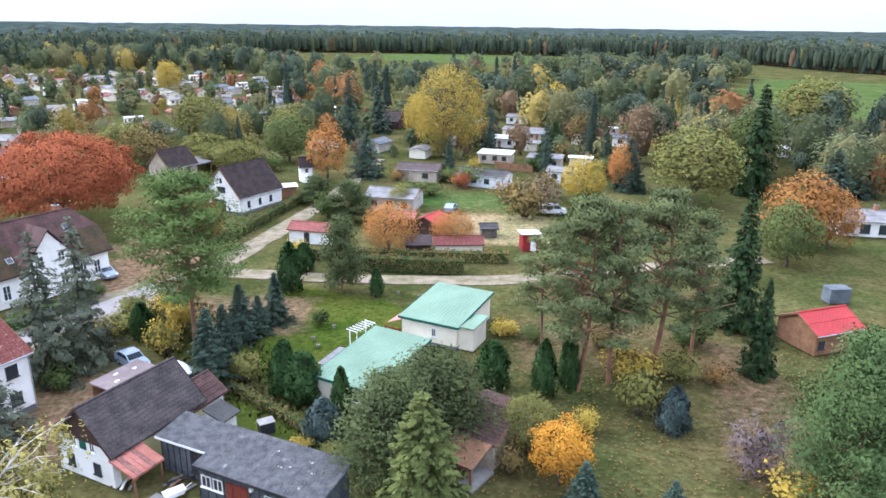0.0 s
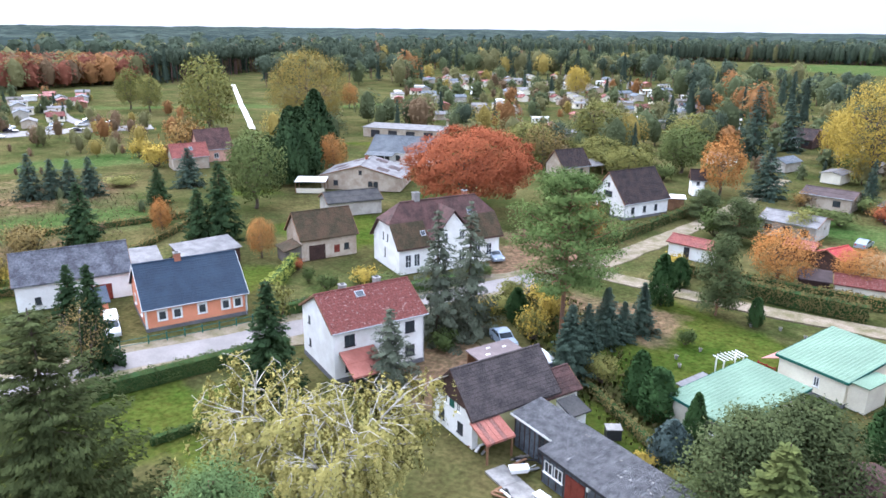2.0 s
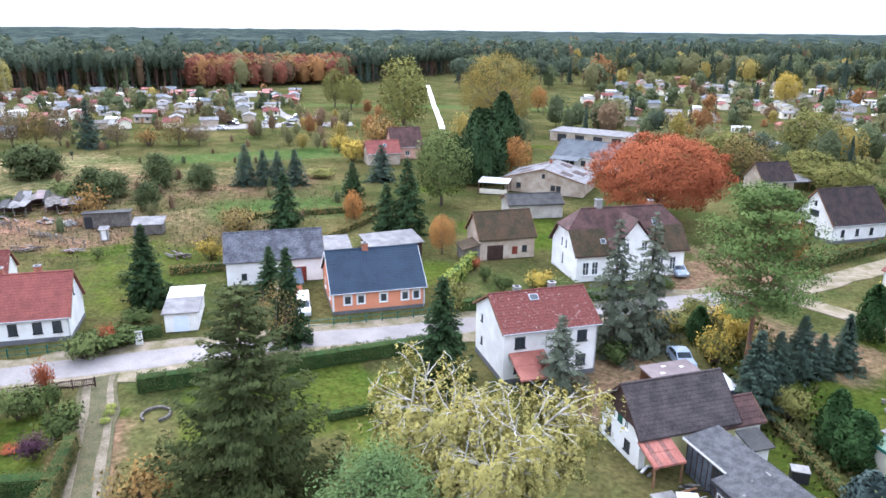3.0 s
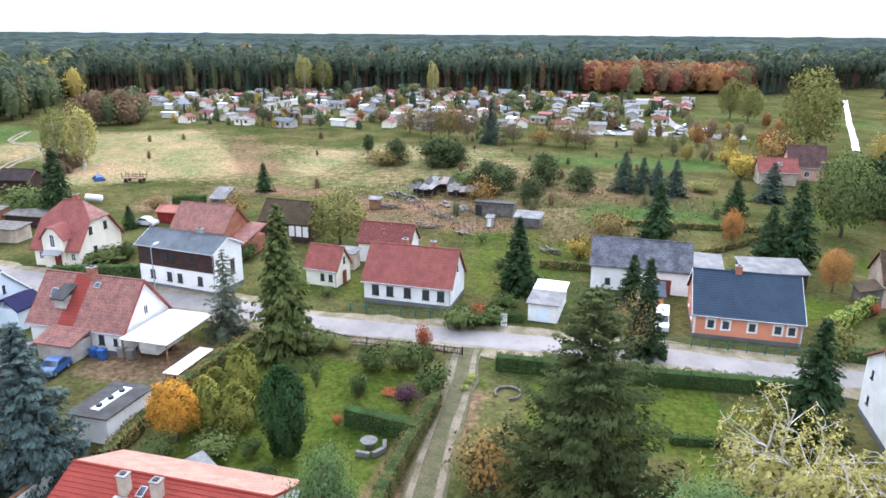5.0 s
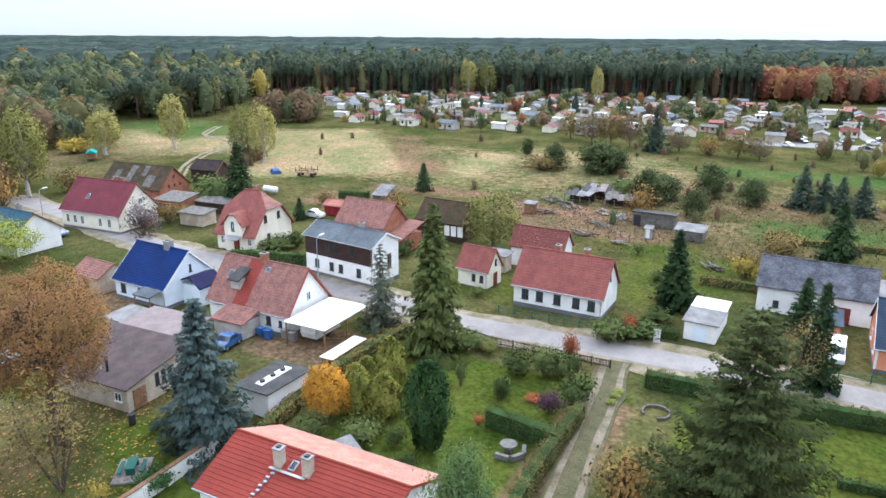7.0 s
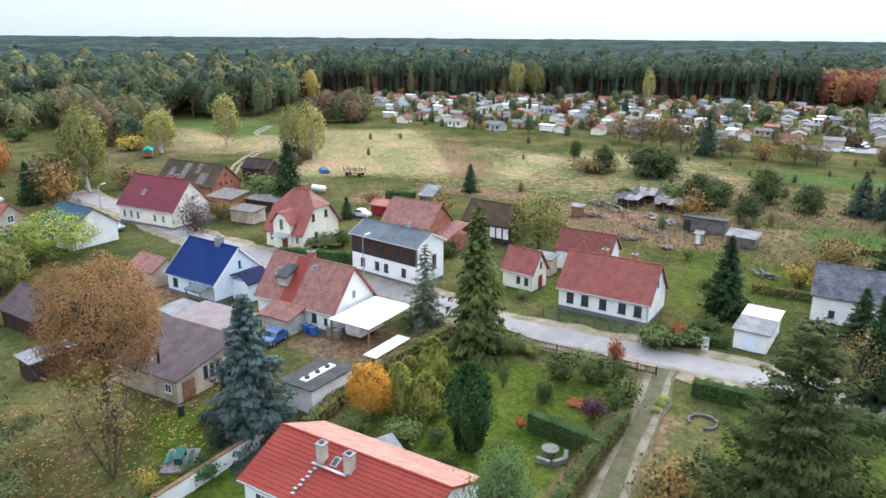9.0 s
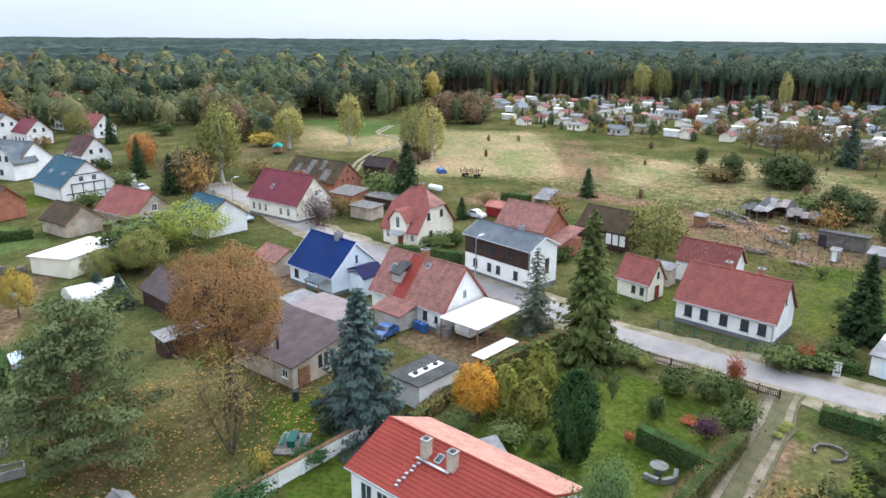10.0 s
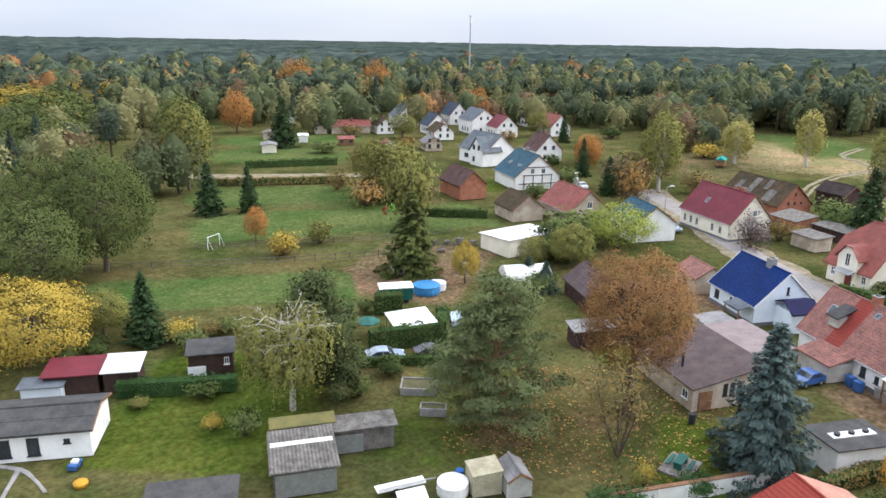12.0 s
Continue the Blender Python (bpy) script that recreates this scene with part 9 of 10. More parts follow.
plant([broad("tall broad tree with golden yellow leaves", L_YELLOW, 152, 12000, 0.4, airy=0.4, low=0.03, lobes=90, h=24, w=21)], TALL_YELLOW_AT)
BROAD_YELLOW_FAR_AT = [(27.9, 138.7, 9.6, 9.5), (38.5, 250.8, 15.3, 11.9), (-7.1, 215.5, 15.0, 11.8), (-136.2, 356.2, 16.0, 13.3), (-65.2, -297.6, 16.1, 28.4), (-95.2, -324.4, 16.2, 31.5)]
plant([broad("tall tree with yellow autumn leaves", L_YELLOW, 151, 4600, 0.44, airy=0.5, low=0.04)], BROAD_YELLOW_FAR_AT)
BROAD_OLIVE_FAR_AT = [(-180.0, 153.9, 25.2, 17.5), (-265.7, 186.8, 16.6, 11.4), (-252.0, 186.1, 14.7, 11.0), (-113.0, 9.3, 9.4, 10.4), (-96.5, -120.6, 12.8, 13.4), (-148.0, -94.6, 9.6, 10.4), (-76.7, 167.8, 10.9, 15.9), (-67.2, 194.6, 15.2, 15.3), (-48.9, 166.1, 7.4, 12.3), (-57.3, 171.9, 5.7, 11.4), (-8.3, 131.8, 4.3, 5.8), (-71.5, 186.0, 5.3, 9.4), (-59.6, 175.8, 7.8, 13.1), (-53.5, 184.9, 5.9, 12.1), (-45.2, 212.3, 11.2, 17.0), (-8.0, 134.8, 4.1, 6.5), (-160.5, -94.1, 17.8, 11.6), (-65.5, -158.6, 20.9, 12.1), (-98.5, -124.3, 10.6, 10.0)]
BROAD_OLIVE_FAR_MORE = [(50.5, 139.8, 15.7, 19.3), (121.8, 237.9, 19.0, 25.0), (-146.3, -94.5, 9.0, 9.6), (-205.9, -172.9, 9.4, 9.4), (-162.4, -199.3, 8.8, 10.8), (-94.0, -126.9, 13.1, 8.8)]
plant([broad("tree with olive autumn leaves", L_OLIVE, 143, 2800, 0.5, airy=0.5)], BROAD_OLIVE_FAR_AT + BROAD_OLIVE_FAR_MORE)
BROAD_GREEN_FAR_AT = [(-100.5, 95.5, 15.6, 11.8), (51.6, 101.0, 10.2, 9.1), (-75.1, -184.2, 19.7, 14.0), (-59.8, -247.5, 18.9, 29.7), (-39.9, 179.6, 12.3, 13.0), (75.0, 171.6, 16.3, 13.2), (-44.2, -208.2, 15.8, 21.6)]
plant([broad("large dull green deciduous tree", L_GREEN, 145, 4200, 0.46, airy=0.5, low=0.02)], BROAD_GREEN_FAR_AT)


# ---- garden colonies: small cabins in loose rows ----
def cabin(length, width, eave, ridge, wall, roof, label):
    ob = thing("garden_cabin", 0, 0, 0, label, "cabin", "garden colony cabins")
    l, w = length / 2, width / 2
    part("wall", Shape().along_x([(-w, 0), (w, 0), (w, eave), (0, ridge - 0.08), (-w, eave)], -l, l), wall, ob)
    o = 0.35
    dz = (ridge - eave) / w * o
    part("roof", Shape().along_x([(-w - o, eave - dz + 0.04), (0, ridge + 0.04), (w + o, eave - dz + 0.04), (w + o, eave - dz - 0.08), (0, ridge - 0.07), (-w - o, eave - dz - 0.08)], -l - o, l + o), roof, ob)
    part("door", Shape().box(-0.4, 0.4, -w - 0.05, -w + 0.02, 0, 1.9), TIMBER_BROWN, ob)
    for px in (-l * 0.6, l * 0.6):
        part("window", Shape().box(px - 0.5, px + 0.5, -w - 0.04, -w + 0.02, 0.9, 1.9), GLASS, ob)
    return ob


CABINS = [cabin(6, 4.5, 2.3, 3.1, PLASTER_OLD, FELT_PALE, "beige garden cabin with a pale grey roof"), cabin(5, 4, 2.3, 3.0, TIMBER_BROWN, TILE_RED, "brown wooden garden cabin with a red roof"),
          cabin(6.2, 4.4, 2.4, 2.9, PLASTER_CREAM, FELT_PALE, "cream garden cabin with a pale felt roof"), cabin(5.5, 4, 2.2, 3.4, PLASTER_CREAM, TILE_PATCHY, "cream garden cabin with a weathered red roof"),
          cabin(5.6, 3.2, 2.3, 2.5, PLASTER, SHEET_WHITE, "white caravan-like cabin with a flat white roof"), cabin(6, 4.2, 2.2, 2.9, PLASTER_OLD, FELT_LICHEN, "beige garden cabin with a grey felt roof"),
          cabin(7, 5, 2.5, 3.5, PLASTER_GREY, TILE_GREY, "grey garden cabin with a blue-grey roof")]
rng = random.Random(11)
spots = []


def inside(x, y, ring):
    hit = False
    for (ax, ay), (bx, by) in zip(ring, ring[1:] + ring[:1]):
        if (ay > y) != (by > y) and x < (bx - ax) * (y - ay) / (by - ay) + ax:
            hit = not hit
    return hit


def rows_in(ring, turn, gap_u, gap_v, skip):
    """Jittered grid places within a ring."""
    c, s = math.cos(radians(turn)), math.sin(radians(turn))
    xs, ys = [p[0] for p in ring], [p[1] for p in ring]
    span = int(max(max(xs) - min(xs), max(ys) - min(ys)))
    mx, my = sum(xs) / len(xs), sum(ys) / len(ys)
    for i in range(-span, span, gap_u):
        for j in range(-span, span, gap_v):
            u, v = i + rng.uniform(-0.3, 0.3) * gap_u, j + rng.uniform(-0.25, 0.25) * gap_v
            x, y = mx + u * c - v * s, my + u * s + v * c
            if inside(x, y, ring) and rng.random() > skip:
                yield x, y


COLONY_WEST = [(-425, -66), (-294, -38), (-266, 6), (-248, 82), (-236, 128), (-268, 172), (-330, 215), (-415, 110)]
COLONY_NORTH = [(-290, 470), (-215, 300), (-150, 232), (-120, 205), (-70, 215), (-50, 290), (-90, 420), (-180, 500)]
COLONY_EAST = [(-40, 185), (-15, 180), (20, 172), (70, 168), (110, 190), (115, 250), (60, 280), (-30, 270)]
first = len(CABINS)
for ring, turn, gu, gv, skip in ((COLONY_WEST, 61, 12, 14, 0.1), (COLONY_NORTH, 40, 15, 17, 0.14), (COLONY_EAST, -20, 18, 20, 0.25)):
    for x, y in rows_in(ring, turn, gu, gv, skip):
        k = rng.randrange(len(CABINS)) if first <= 0 else len(CABINS) - first
        m = pose(x, y, 0, 0, 0, turn + rng.choice((0, 90, 180, 270)) + rng.uniform(-8, 8))
        if first > 0:
            CABINS[k].matrix_basis = m
            first -= 1
        else:
            copy_thing(CABINS[k], m)
        spots.append((x, y))


# ---- woods: far trees as clumps of leaf faces ----
def wood(name, trees, faces, label, seed, fat=1.0, bare=0.36):
    """trees: rows of x, y, height, width, kind (0 spruce, 1 pine, 2 broad), red, green, blue. Each gets that many leaf faces and a stem."""
    rng, t = np.random.default_rng(seed), np.array(trees)
    n, k = len(t), faces
    x, y, h, w, kind = (t[:, i][:, None] for i in range(5))
    # a spruce is a cone of drooping tiers; the others are eggs of some ten domes, a pine's on a bare stem
    q, a = rng.uniform(0, 1, (n, k)), rng.uniform(0, 6.2832, (n, k))
    rs = (1 - q) ** 0.85 * rng.uniform(0.7, 1.0, (n, k)) * (1 + 0.2 * np.sin(a * 3 + x) + 0.12 * np.sin(a * 5 + 7 * q))
    cone = np.stack([rs * np.cos(a), rs * np.sin(a), 2 * q - 1], -1)
    cone_way = np.stack([np.cos(a), np.sin(a), np.full_like(a, 0.6)], -1)
    m = 11
    i = np.arange(m)
    up = 1 - 1.7 * (i + 0.5) / m
    base = np.stack([np.sqrt(1 - up * up) * np.cos(i * 2.4), np.sqrt(1 - up * up) * np.sin(i * 2.4), up], 1)
    turn = rng.uniform(0, 6.28, (n, 1))
    lobe = np.stack([base[:, 0] * np.cos(turn) - base[:, 1] * np.sin(turn), base[:, 0] * np.sin(turn) + base[:, 1] * np.cos(turn), np.tile(base[:, 2], (n, 1))], -1)
    own = rng.uniform(0.5, 0.7, (n, m))
    seat = lobe * (1.0 - own + rng.uniform(-0.12, 0.08, (n, m)))[..., None]
    who, tree = rng.integers(0, m, (n, k)), np.arange(n)[:, None]
    out = rng.normal(size=(n, k, 3)) + lobe[tree, who] * 1.1 + (0, 0, 0.4)
    out /= np.linalg.norm(out, axis=-1)[..., None]
    egg = seat[tree, who] + out * (own[tree, who] * rng.uniform(0.8, 1.08, (n, k)))[..., None]
    is_cone = (kind == 0)[..., None]
    unit = np.where(is_cone, cone, egg)
    way = np.where(is_cone, cone_way, out * 0.5 + lobe[tree, who] * 0.7 + (0, 0, 0.6))
    low = np.where(kind == 1, bare, np.where(h < 4.5, -0.4, -0.04))
    c = np.stack([x + unit[..., 0] * w / 2, y + unit[..., 1] * w / 2, h * (low + (1 - low) * np.clip(unit[..., 2] + 1, 0, 2.05) / 2)], -1).reshape(-1, 3)
    c[:, 2] = np.maximum(c[:, 2], 0.1)
    way = way.reshape(-1, 3) + rng.normal(size=(n * k, 3)) * 0.14
    size = np.repeat((np.sqrt(t[:, 3] * t[:, 2]) * 1.6 / math.sqrt(k) * fat)[:, None], k, 1).reshape(-1, 1) * rng.uniform(0.7, 1.3, (n * k, 1))
    d = rng.normal(size=(n * k, 3))
    d /= np.linalg.norm(d, axis=1)[:, None]
    nrm = way + rng.normal(size=(n * k, 3)) * 0.4
    e = np.cross(nrm, d)
    e /= np.linalg.norm(e, axis=1)[:, None] + 1e-9
    d = np.cross(e, nrm)
    d /= np.linalg.norm(d, axis=1)[:, None] + 1e-9
    d, e = d * size * 0.62, e * size * 0.5
    v = np.stack([c - d, c + e + d * 0.6, c - e + d], 1).reshape(-1, 3)
    tint = np.repeat(t[:, 5:8], k, 0) * rng.uniform(0.85, 1.12, (n * k, 1))
    ob = new(name, cards(name, v, L_FAR, tint, way, 3))
    tagged(ob, label, "trees", kind="stuff")
    # the dense inside of each crown: a lumpy closed body
    rings, round_ = (4, 7) if k > 40 else (2, 6)
    el = np.linspace(-0.75 if k > 40 else -0.2, 1.0, rings + 1)[None, :, None]
    az = (np.arange(round_) * 2 * math.pi / round_)[None, None, :] + turn[:, :, None]
    lump = (0.46 if k > 300 else 0.54 if k > 80 else 0.78) * (1 + 0.13 * np.sin(3 * az + t[:, 1][:, None, None]) + 0.1 * np.sin(5 * el + 2 * az + t[:, 0][:, None, None]))
    prof = np.where((kind == 0)[..., None], (1 - el) * 0.5 + 0.02, np.sqrt(np.clip(1 - el * el, 0.0, 1))) * lump
    top = np.where((kind == 0)[..., None], el, el * 0.9)
    lo3 = low[..., None]
    p = np.stack([x[..., None] + prof * np.cos(az) * w[..., None] / 2, y[..., None] + prof * np.sin(az) * w[..., None] / 2, np.broadcast_to(h[..., None] * (lo3 + (1 - lo3) * (top + 1) / 2), prof.shape)], -1)
    one = np.array([[r * round_ + j, r * round_ + (j + 1) % round_, (r + 1) * round_ + (j + 1) % round_, (r + 1) * round_ + j] for r in range(rings) for j in range(round_)], dtype=np.int32)
    per = (rings + 1) * round_
    quads = (one[None] + (np.arange(n) * per)[:, None, None]).reshape(-1, 4)
    me = bpy.data.meshes.new(name + "_crowns")
    me.vertices.add(n * per)
    me.vertices.foreach_set("co", p.reshape(-1).astype(np.float32))
    me.loops.add(quads.size)
    me.loops.foreach_set("vertex_index", quads.ravel())
    me.polygons.add(len(quads))
    me.polygons.foreach_set("loop_start", np.arange(0, quads.size, 4, dtype=np.int32))
    me.polygons.foreach_set("use_smooth", np.ones(len(quads), dtype=bool))
    layer = me.color_attributes.new("tint", "FLOAT_COLOR", "POINT")
    rgba = np.ones((n * per, 4), dtype=np.float32)
    rgba[:, :3] = np.repeat(t[:, 5:8], per, 0)
    layer.data.foreach_set("color", rgba.ravel())
    me.update()
    me.materials.append(L_FAR)
    tagged(new(name + "_crowns", me), "dense crowns of the far trees", "trees", kind="stuff")
    if k < 40:
        return
    # stems
    sw, top = 0.014 * t[:, 2] + 0.06, t[:, 2] * np.where(t[:, 4] == 1, 0.6, 0.3)
    parts = []
    for ux, uy in ((1, 0), (0, 1)):
        lo, hi = np.stack([t[:, 0] - sw * ux, t[:, 1] - sw * uy], 1), np.stack([t[:, 0] + sw * ux, t[:, 1] + sw * uy], 1)
        zero = np.zeros((n, 1)) - 0.2
        parts.append(np.stack([np.hstack([lo, zero]), np.hstack([hi, zero]), np.hstack([hi, top[:, None]]), np.hstack([lo, top[:, None]])], 1).reshape(-1, 3))
    bark = np.where(t[:, 4][:, None] == 1, np.array([[0.15, 0.095, 0.08]]), np.array([[0.09, 0.07, 0.055]]))
    stems = new(name + "_stems", cards(name + "_stems", np.concatenate(parts), L_FAR, np.concatenate([bark, bark])))
    tagged(stems, "thin stems of the far trees", "trees", kind="stuff")


# Leaf colours of far trees, raised towards blue-grey in place of haze.
GREENS = {"pine": (0.085, 0.108, 0.07), "spruce": (0.062, 0.085, 0.06), "olive": (0.2, 0.19, 0.085), "green": (0.115, 0.135, 0.065), "orange": (0.3, 0.155, 0.062), "yellow": (0.36, 0.28, 0.08), "red": (0.21, 0.08, 0.05), "brown": (0.19, 0.13, 0.075)}


def tree_row(x, y, h, w, what):
    kind = {"pine": 1, "spruce": 0}.get(what, 2)
    c, f = GREENS[what], rng.uniform(0.8, 1.25)
    return (x, y, h, w, kind, c[0] * f, c[1] * f, c[2] * f)


def polar(yaw, r):
    return -r * math.sin(radians(yaw)), r * math.cos(radians(yaw))


def pick(mix):
    total, q = sum(mix.values()), 0
    goal = rng.uniform(0, total)
    for what, share in mix.items():
        q += share
        if goal <= q:
            return what
    return what


# small trees and shrubs among the cabins
rows = []
for ring, count in ((COLONY_WEST, 420), (COLONY_NORTH, 150), (COLONY_EAST, 100)):
    xs, ys = [p[0] for p in ring], [p[1] for p in ring]
    made = 0
    while made < count:
        x, y = rng.uniform(min(xs), max(xs)), rng.uniform(min(ys), max(ys))
        if inside(x, y, ring) and min((x - sx) ** 2 + (y - sy) ** 2 for sx, sy in spots) > 14:
            made += 1
            what = pick({"olive": 5, "orange": 1.0, "yellow": 0.9, "green": 6, "spruce": 2.5, "brown": 3, "red": 0.2})
            h = rng.choice((2.5, 3, 3.5, 4, 5, 7)) * rng.uniform(0.8, 1.2) if ring is COLONY_WEST else rng.uniform(2.5, 10)
            rows.append(tree_row(x, y, h, h * rng.uniform(0.6, 1.0) * (0.6 if what == "spruce" else 1), what))
wood("colony_trees", rows, 100, "small autumn trees among the garden cabins", 3)

# woodland between the plots and the far forest
rows = []


PLOT_SPOTS = [(13.5, 182), (25.5, 177), (9, 155), (-18, 244), (17, 209), (27, 260), (25, 226), (28, 160), (56, 212), (53, 270), (1.5, 228), (-48, 275), (-70, 322)]


def scatter(count, yaw0, yaw1, r0, r1, mix, h0, h1, keep=lambda x, y: True):
    made = tries = 0
    while made < count and tries < count * 30:
        tries += 1
        x, y = polar(rng.uniform(yaw0, yaw1), math.sqrt(rng.uniform(r0 * r0, r1 * r1)))
        if keep(x, y) and min(math.hypot(x - px - 0.02 * px, y - py + 7) for px, py in PLOT_SPOTS) > 13:
            made += 1
            what = pick(mix)
            h = rng.uniform(h0, h1)
            rows.append(tree_row(x, y, h, h * {"spruce": 0.45, "pine": 0.62}.get(what, 0.9) * rng.uniform(0.85, 1.25), what))


CONIFERS = {"pine": 5, "spruce": 3, "olive": 2.5, "green": 4, "orange": 0.3, "yellow": 0.5, "brown": 0.6}
MIXED = {"olive": 4, "green": 6, "spruce": 2, "pine": 2, "orange": 0.7, "yellow": 0.7, "brown": 1.2}
clear = lambda x, y: not inside(x, y, COLONY_NORTH) and not inside(x, y, COLONY_EAST) and not inside(x, y, COLONY_WEST)
scatter(120, -40, 2, 190, 300, CONIFERS, 9, 17)
scatter(30, 8, 30, 190, 260, MIXED, 6, 13, clear)
scatter(170, -40, 14, 290, 520, CONIFERS, 9, 19, lambda x, y: x < 120)
scatter(200, 14, 46, 420, 660, CONIFERS, 12, 20, clear)
scatter(26, 30, 47, 205, 300, MIXED, 7, 13, clear)
scatter(40, 48, 62, 205, 300, {"olive": 3, "orange": 1, "brown": 4, "yellow": 1}, 3, 7, clear)
scatter(34, -38, -18, 165, 215, MIXED, 6, 14)
scatter(50, 115, 122, 240, 330, MIXED, 7, 15, lambda x, y: not (-250 < x < -160 and -250 < y < -130))
scatter(60, 120, 142, 290, 345, MIXED, 9, 15)
scatter(90, 142, 178, 165, 330, MIXED, 9, 19, lambda x, y: x > -62 or math.hypot(x, y) > 262)
scatter(30, 165, 190, 170, 230, MIXED, 8, 16)
scatter(50, 92, 106, 150, 215, {"olive": 2, "brown": 5, "spruce": 1}, 2, 4, lambda x, y: y < -50)
scatter(18, 60, 100, 150, 250, {"olive": 2, "brown": 5, "green": 2}, 1.5, 3.5, clear)
scatter(20, 48, 78, 130, 215, {"olive": 2, "brown": 4, "green": 2, "pine": 1}, 1.2, 3.0)
scatter(70, -27, -9, 395, 560, {"pine": 4, "spruce": 2, "green": 4, "olive": 2}, 14, 20, lambda x, y: abs((x - 205) * math.sin(radians(62)) - (y - 395) * math.cos(radians(62))) > 48)
scatter(16, 99, 104, 292, 318, {"brown": 5, "green": 2}, 9, 14)
rows = [r for r in rows if not (45.0 < math.degrees(math.atan2(-r[0], r[1])) < 48.8 and 170 < math.hypot(r[0], r[1]) < 420)]
close = [r for r in rows if math.hypot(r[0], r[1]) < 235]
wood("near_woodland", close, 640, "mixed autumn trees between the garden plots", 8, 0.72)
wood("woodland_trees", [r for r in rows if r not in close], 190, "mixed autumn woodland behind the garden plots", 4, 0.7)

# the far forest: a dense edge, then the canopy
EDGE = [(-60, 620), (-36, 640), (-28, 690), (-18, 860), (10, 900), (24, 800), (34, 660), (46, 560), (52, 470), (62, 440), (75, 425), (90, 428), (97, 428), (103, 438), (106.5, 335), (110, 318), (116, 324), (120, 352), (126, 372), (140, 360), (150, 330), (165, 330), (200, 330)]


def edge(yaw):
    return float(np.interp(yaw, [e[0] for e in EDGE], [e[1] for e in EDGE]))


rows, deep = [], []
yaw, column_no = -46.0, 0
while yaw < 188:
    r = edge(yaw)
    depth = 0.0
    while depth < 900:
        far = r + depth
        if (depth < 180 or column_no % 2 == 0) and (depth < 420 or column_no % 4 == 0):
            yw = yaw + rng.uniform(-0.5, 0.5) * math.degrees(7.5 / far)
            x, y = polar(yw, far + rng.uniform(-3, 3))
            if 53.5 < yw < 66 and depth < 120:
                mix = {"red": 5, "orange": 3, "brown": 2, "olive": 1.2}
            elif yw > 124:
                mix = {"pine": 4, "spruce": 2, "green": 6, "olive": 3, "orange": 0.7, "yellow": 0.3, "brown": 0.9}
            elif yw > 103:
                mix = {"pine": 4, "spruce": 2, "green": 7, "olive": 1.8, "orange": 0.2, "yellow": 0.2, "brown": 0.3}
            else:
                mix = {"pine": 9, "spruce": 2, "green": 1.0, "olive": 0.5, "brown": 0.4}
            h, w = rng.uniform(14, 23) * (0.9 if yw > 103 else 1.0), rng.uniform(9.5, 13.5) + depth * 0.02
            if "red" in mix:
                h, w = rng.uniform(13, 18), rng.uniform(12, 16)
            elif yw < 103 and depth < 60:
                # a planted pine edge: slim even stems, close together
                h, w = rng.uniform(17.5, 21), rng.uniform(5.5, 8)
                x2, y2 = polar(yw + math.degrees(3.8 / far), far + rng.uniform(-3, 3))
                rows.append(tree_row(x2, y2, rng.uniform(17, 21), rng.uniform(5.5, 8), pick(mix)))
                deep.append(depth)
            rows.append(tree_row(x, y, h, w, pick(mix)))
            deep.append(depth)
        depth += 7.6 + depth * 0.045
    yaw += math.degrees(7.6 / (r + 60))
    column_no += 1
remote = [math.hypot(r[0], r[1]) > 600 and r[1] > 0 for r in rows]
wood("forest_edge", [r for r, d, f in zip(rows, deep, remote) if d < 20 and not f], 170, "dark pine forest along the meadow's edge", 5, 0.64, 0.5)
wood("remote_forest_edge", [r for r, d, f in zip(rows, deep, remote) if d < 20 and f], 70, "dark pine forest along the far field", 9, 0.62, 0.08)
wood("near_forest", [r for r, d, f in zip(rows, deep, remote) if 20 <= d < 100 and not f], 66, "dark pine forest behind its edge", 6, 0.6)
wood("far_forest", [r for r, d, f in zip(rows, deep, remote) if d >= 100 or (f and d >= 20)], 30, "wide dark pine forest towards the horizon", 7, 0.5)

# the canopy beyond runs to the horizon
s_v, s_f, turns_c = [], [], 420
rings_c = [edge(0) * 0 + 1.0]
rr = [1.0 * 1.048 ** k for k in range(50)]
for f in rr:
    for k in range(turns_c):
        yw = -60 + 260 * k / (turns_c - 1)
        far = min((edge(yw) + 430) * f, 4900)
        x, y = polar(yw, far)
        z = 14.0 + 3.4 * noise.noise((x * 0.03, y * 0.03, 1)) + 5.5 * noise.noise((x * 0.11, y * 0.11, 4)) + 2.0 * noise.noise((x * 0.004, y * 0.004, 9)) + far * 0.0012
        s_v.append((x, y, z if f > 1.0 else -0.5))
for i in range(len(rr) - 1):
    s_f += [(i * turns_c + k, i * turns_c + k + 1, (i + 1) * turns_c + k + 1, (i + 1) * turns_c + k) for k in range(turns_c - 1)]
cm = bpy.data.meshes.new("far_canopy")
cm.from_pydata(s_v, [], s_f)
# Paler blue-green tones put some distance haze into the canopy's colour.
cm.materials.append(mat("hazy_forest_canopy", (0.062, 0.078, 0.064), (0.03, 0.042, 0.038), 0.95, 0.008, 0.05, 0.5, 0, spec=0.0))
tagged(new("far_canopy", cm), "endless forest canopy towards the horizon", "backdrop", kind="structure")


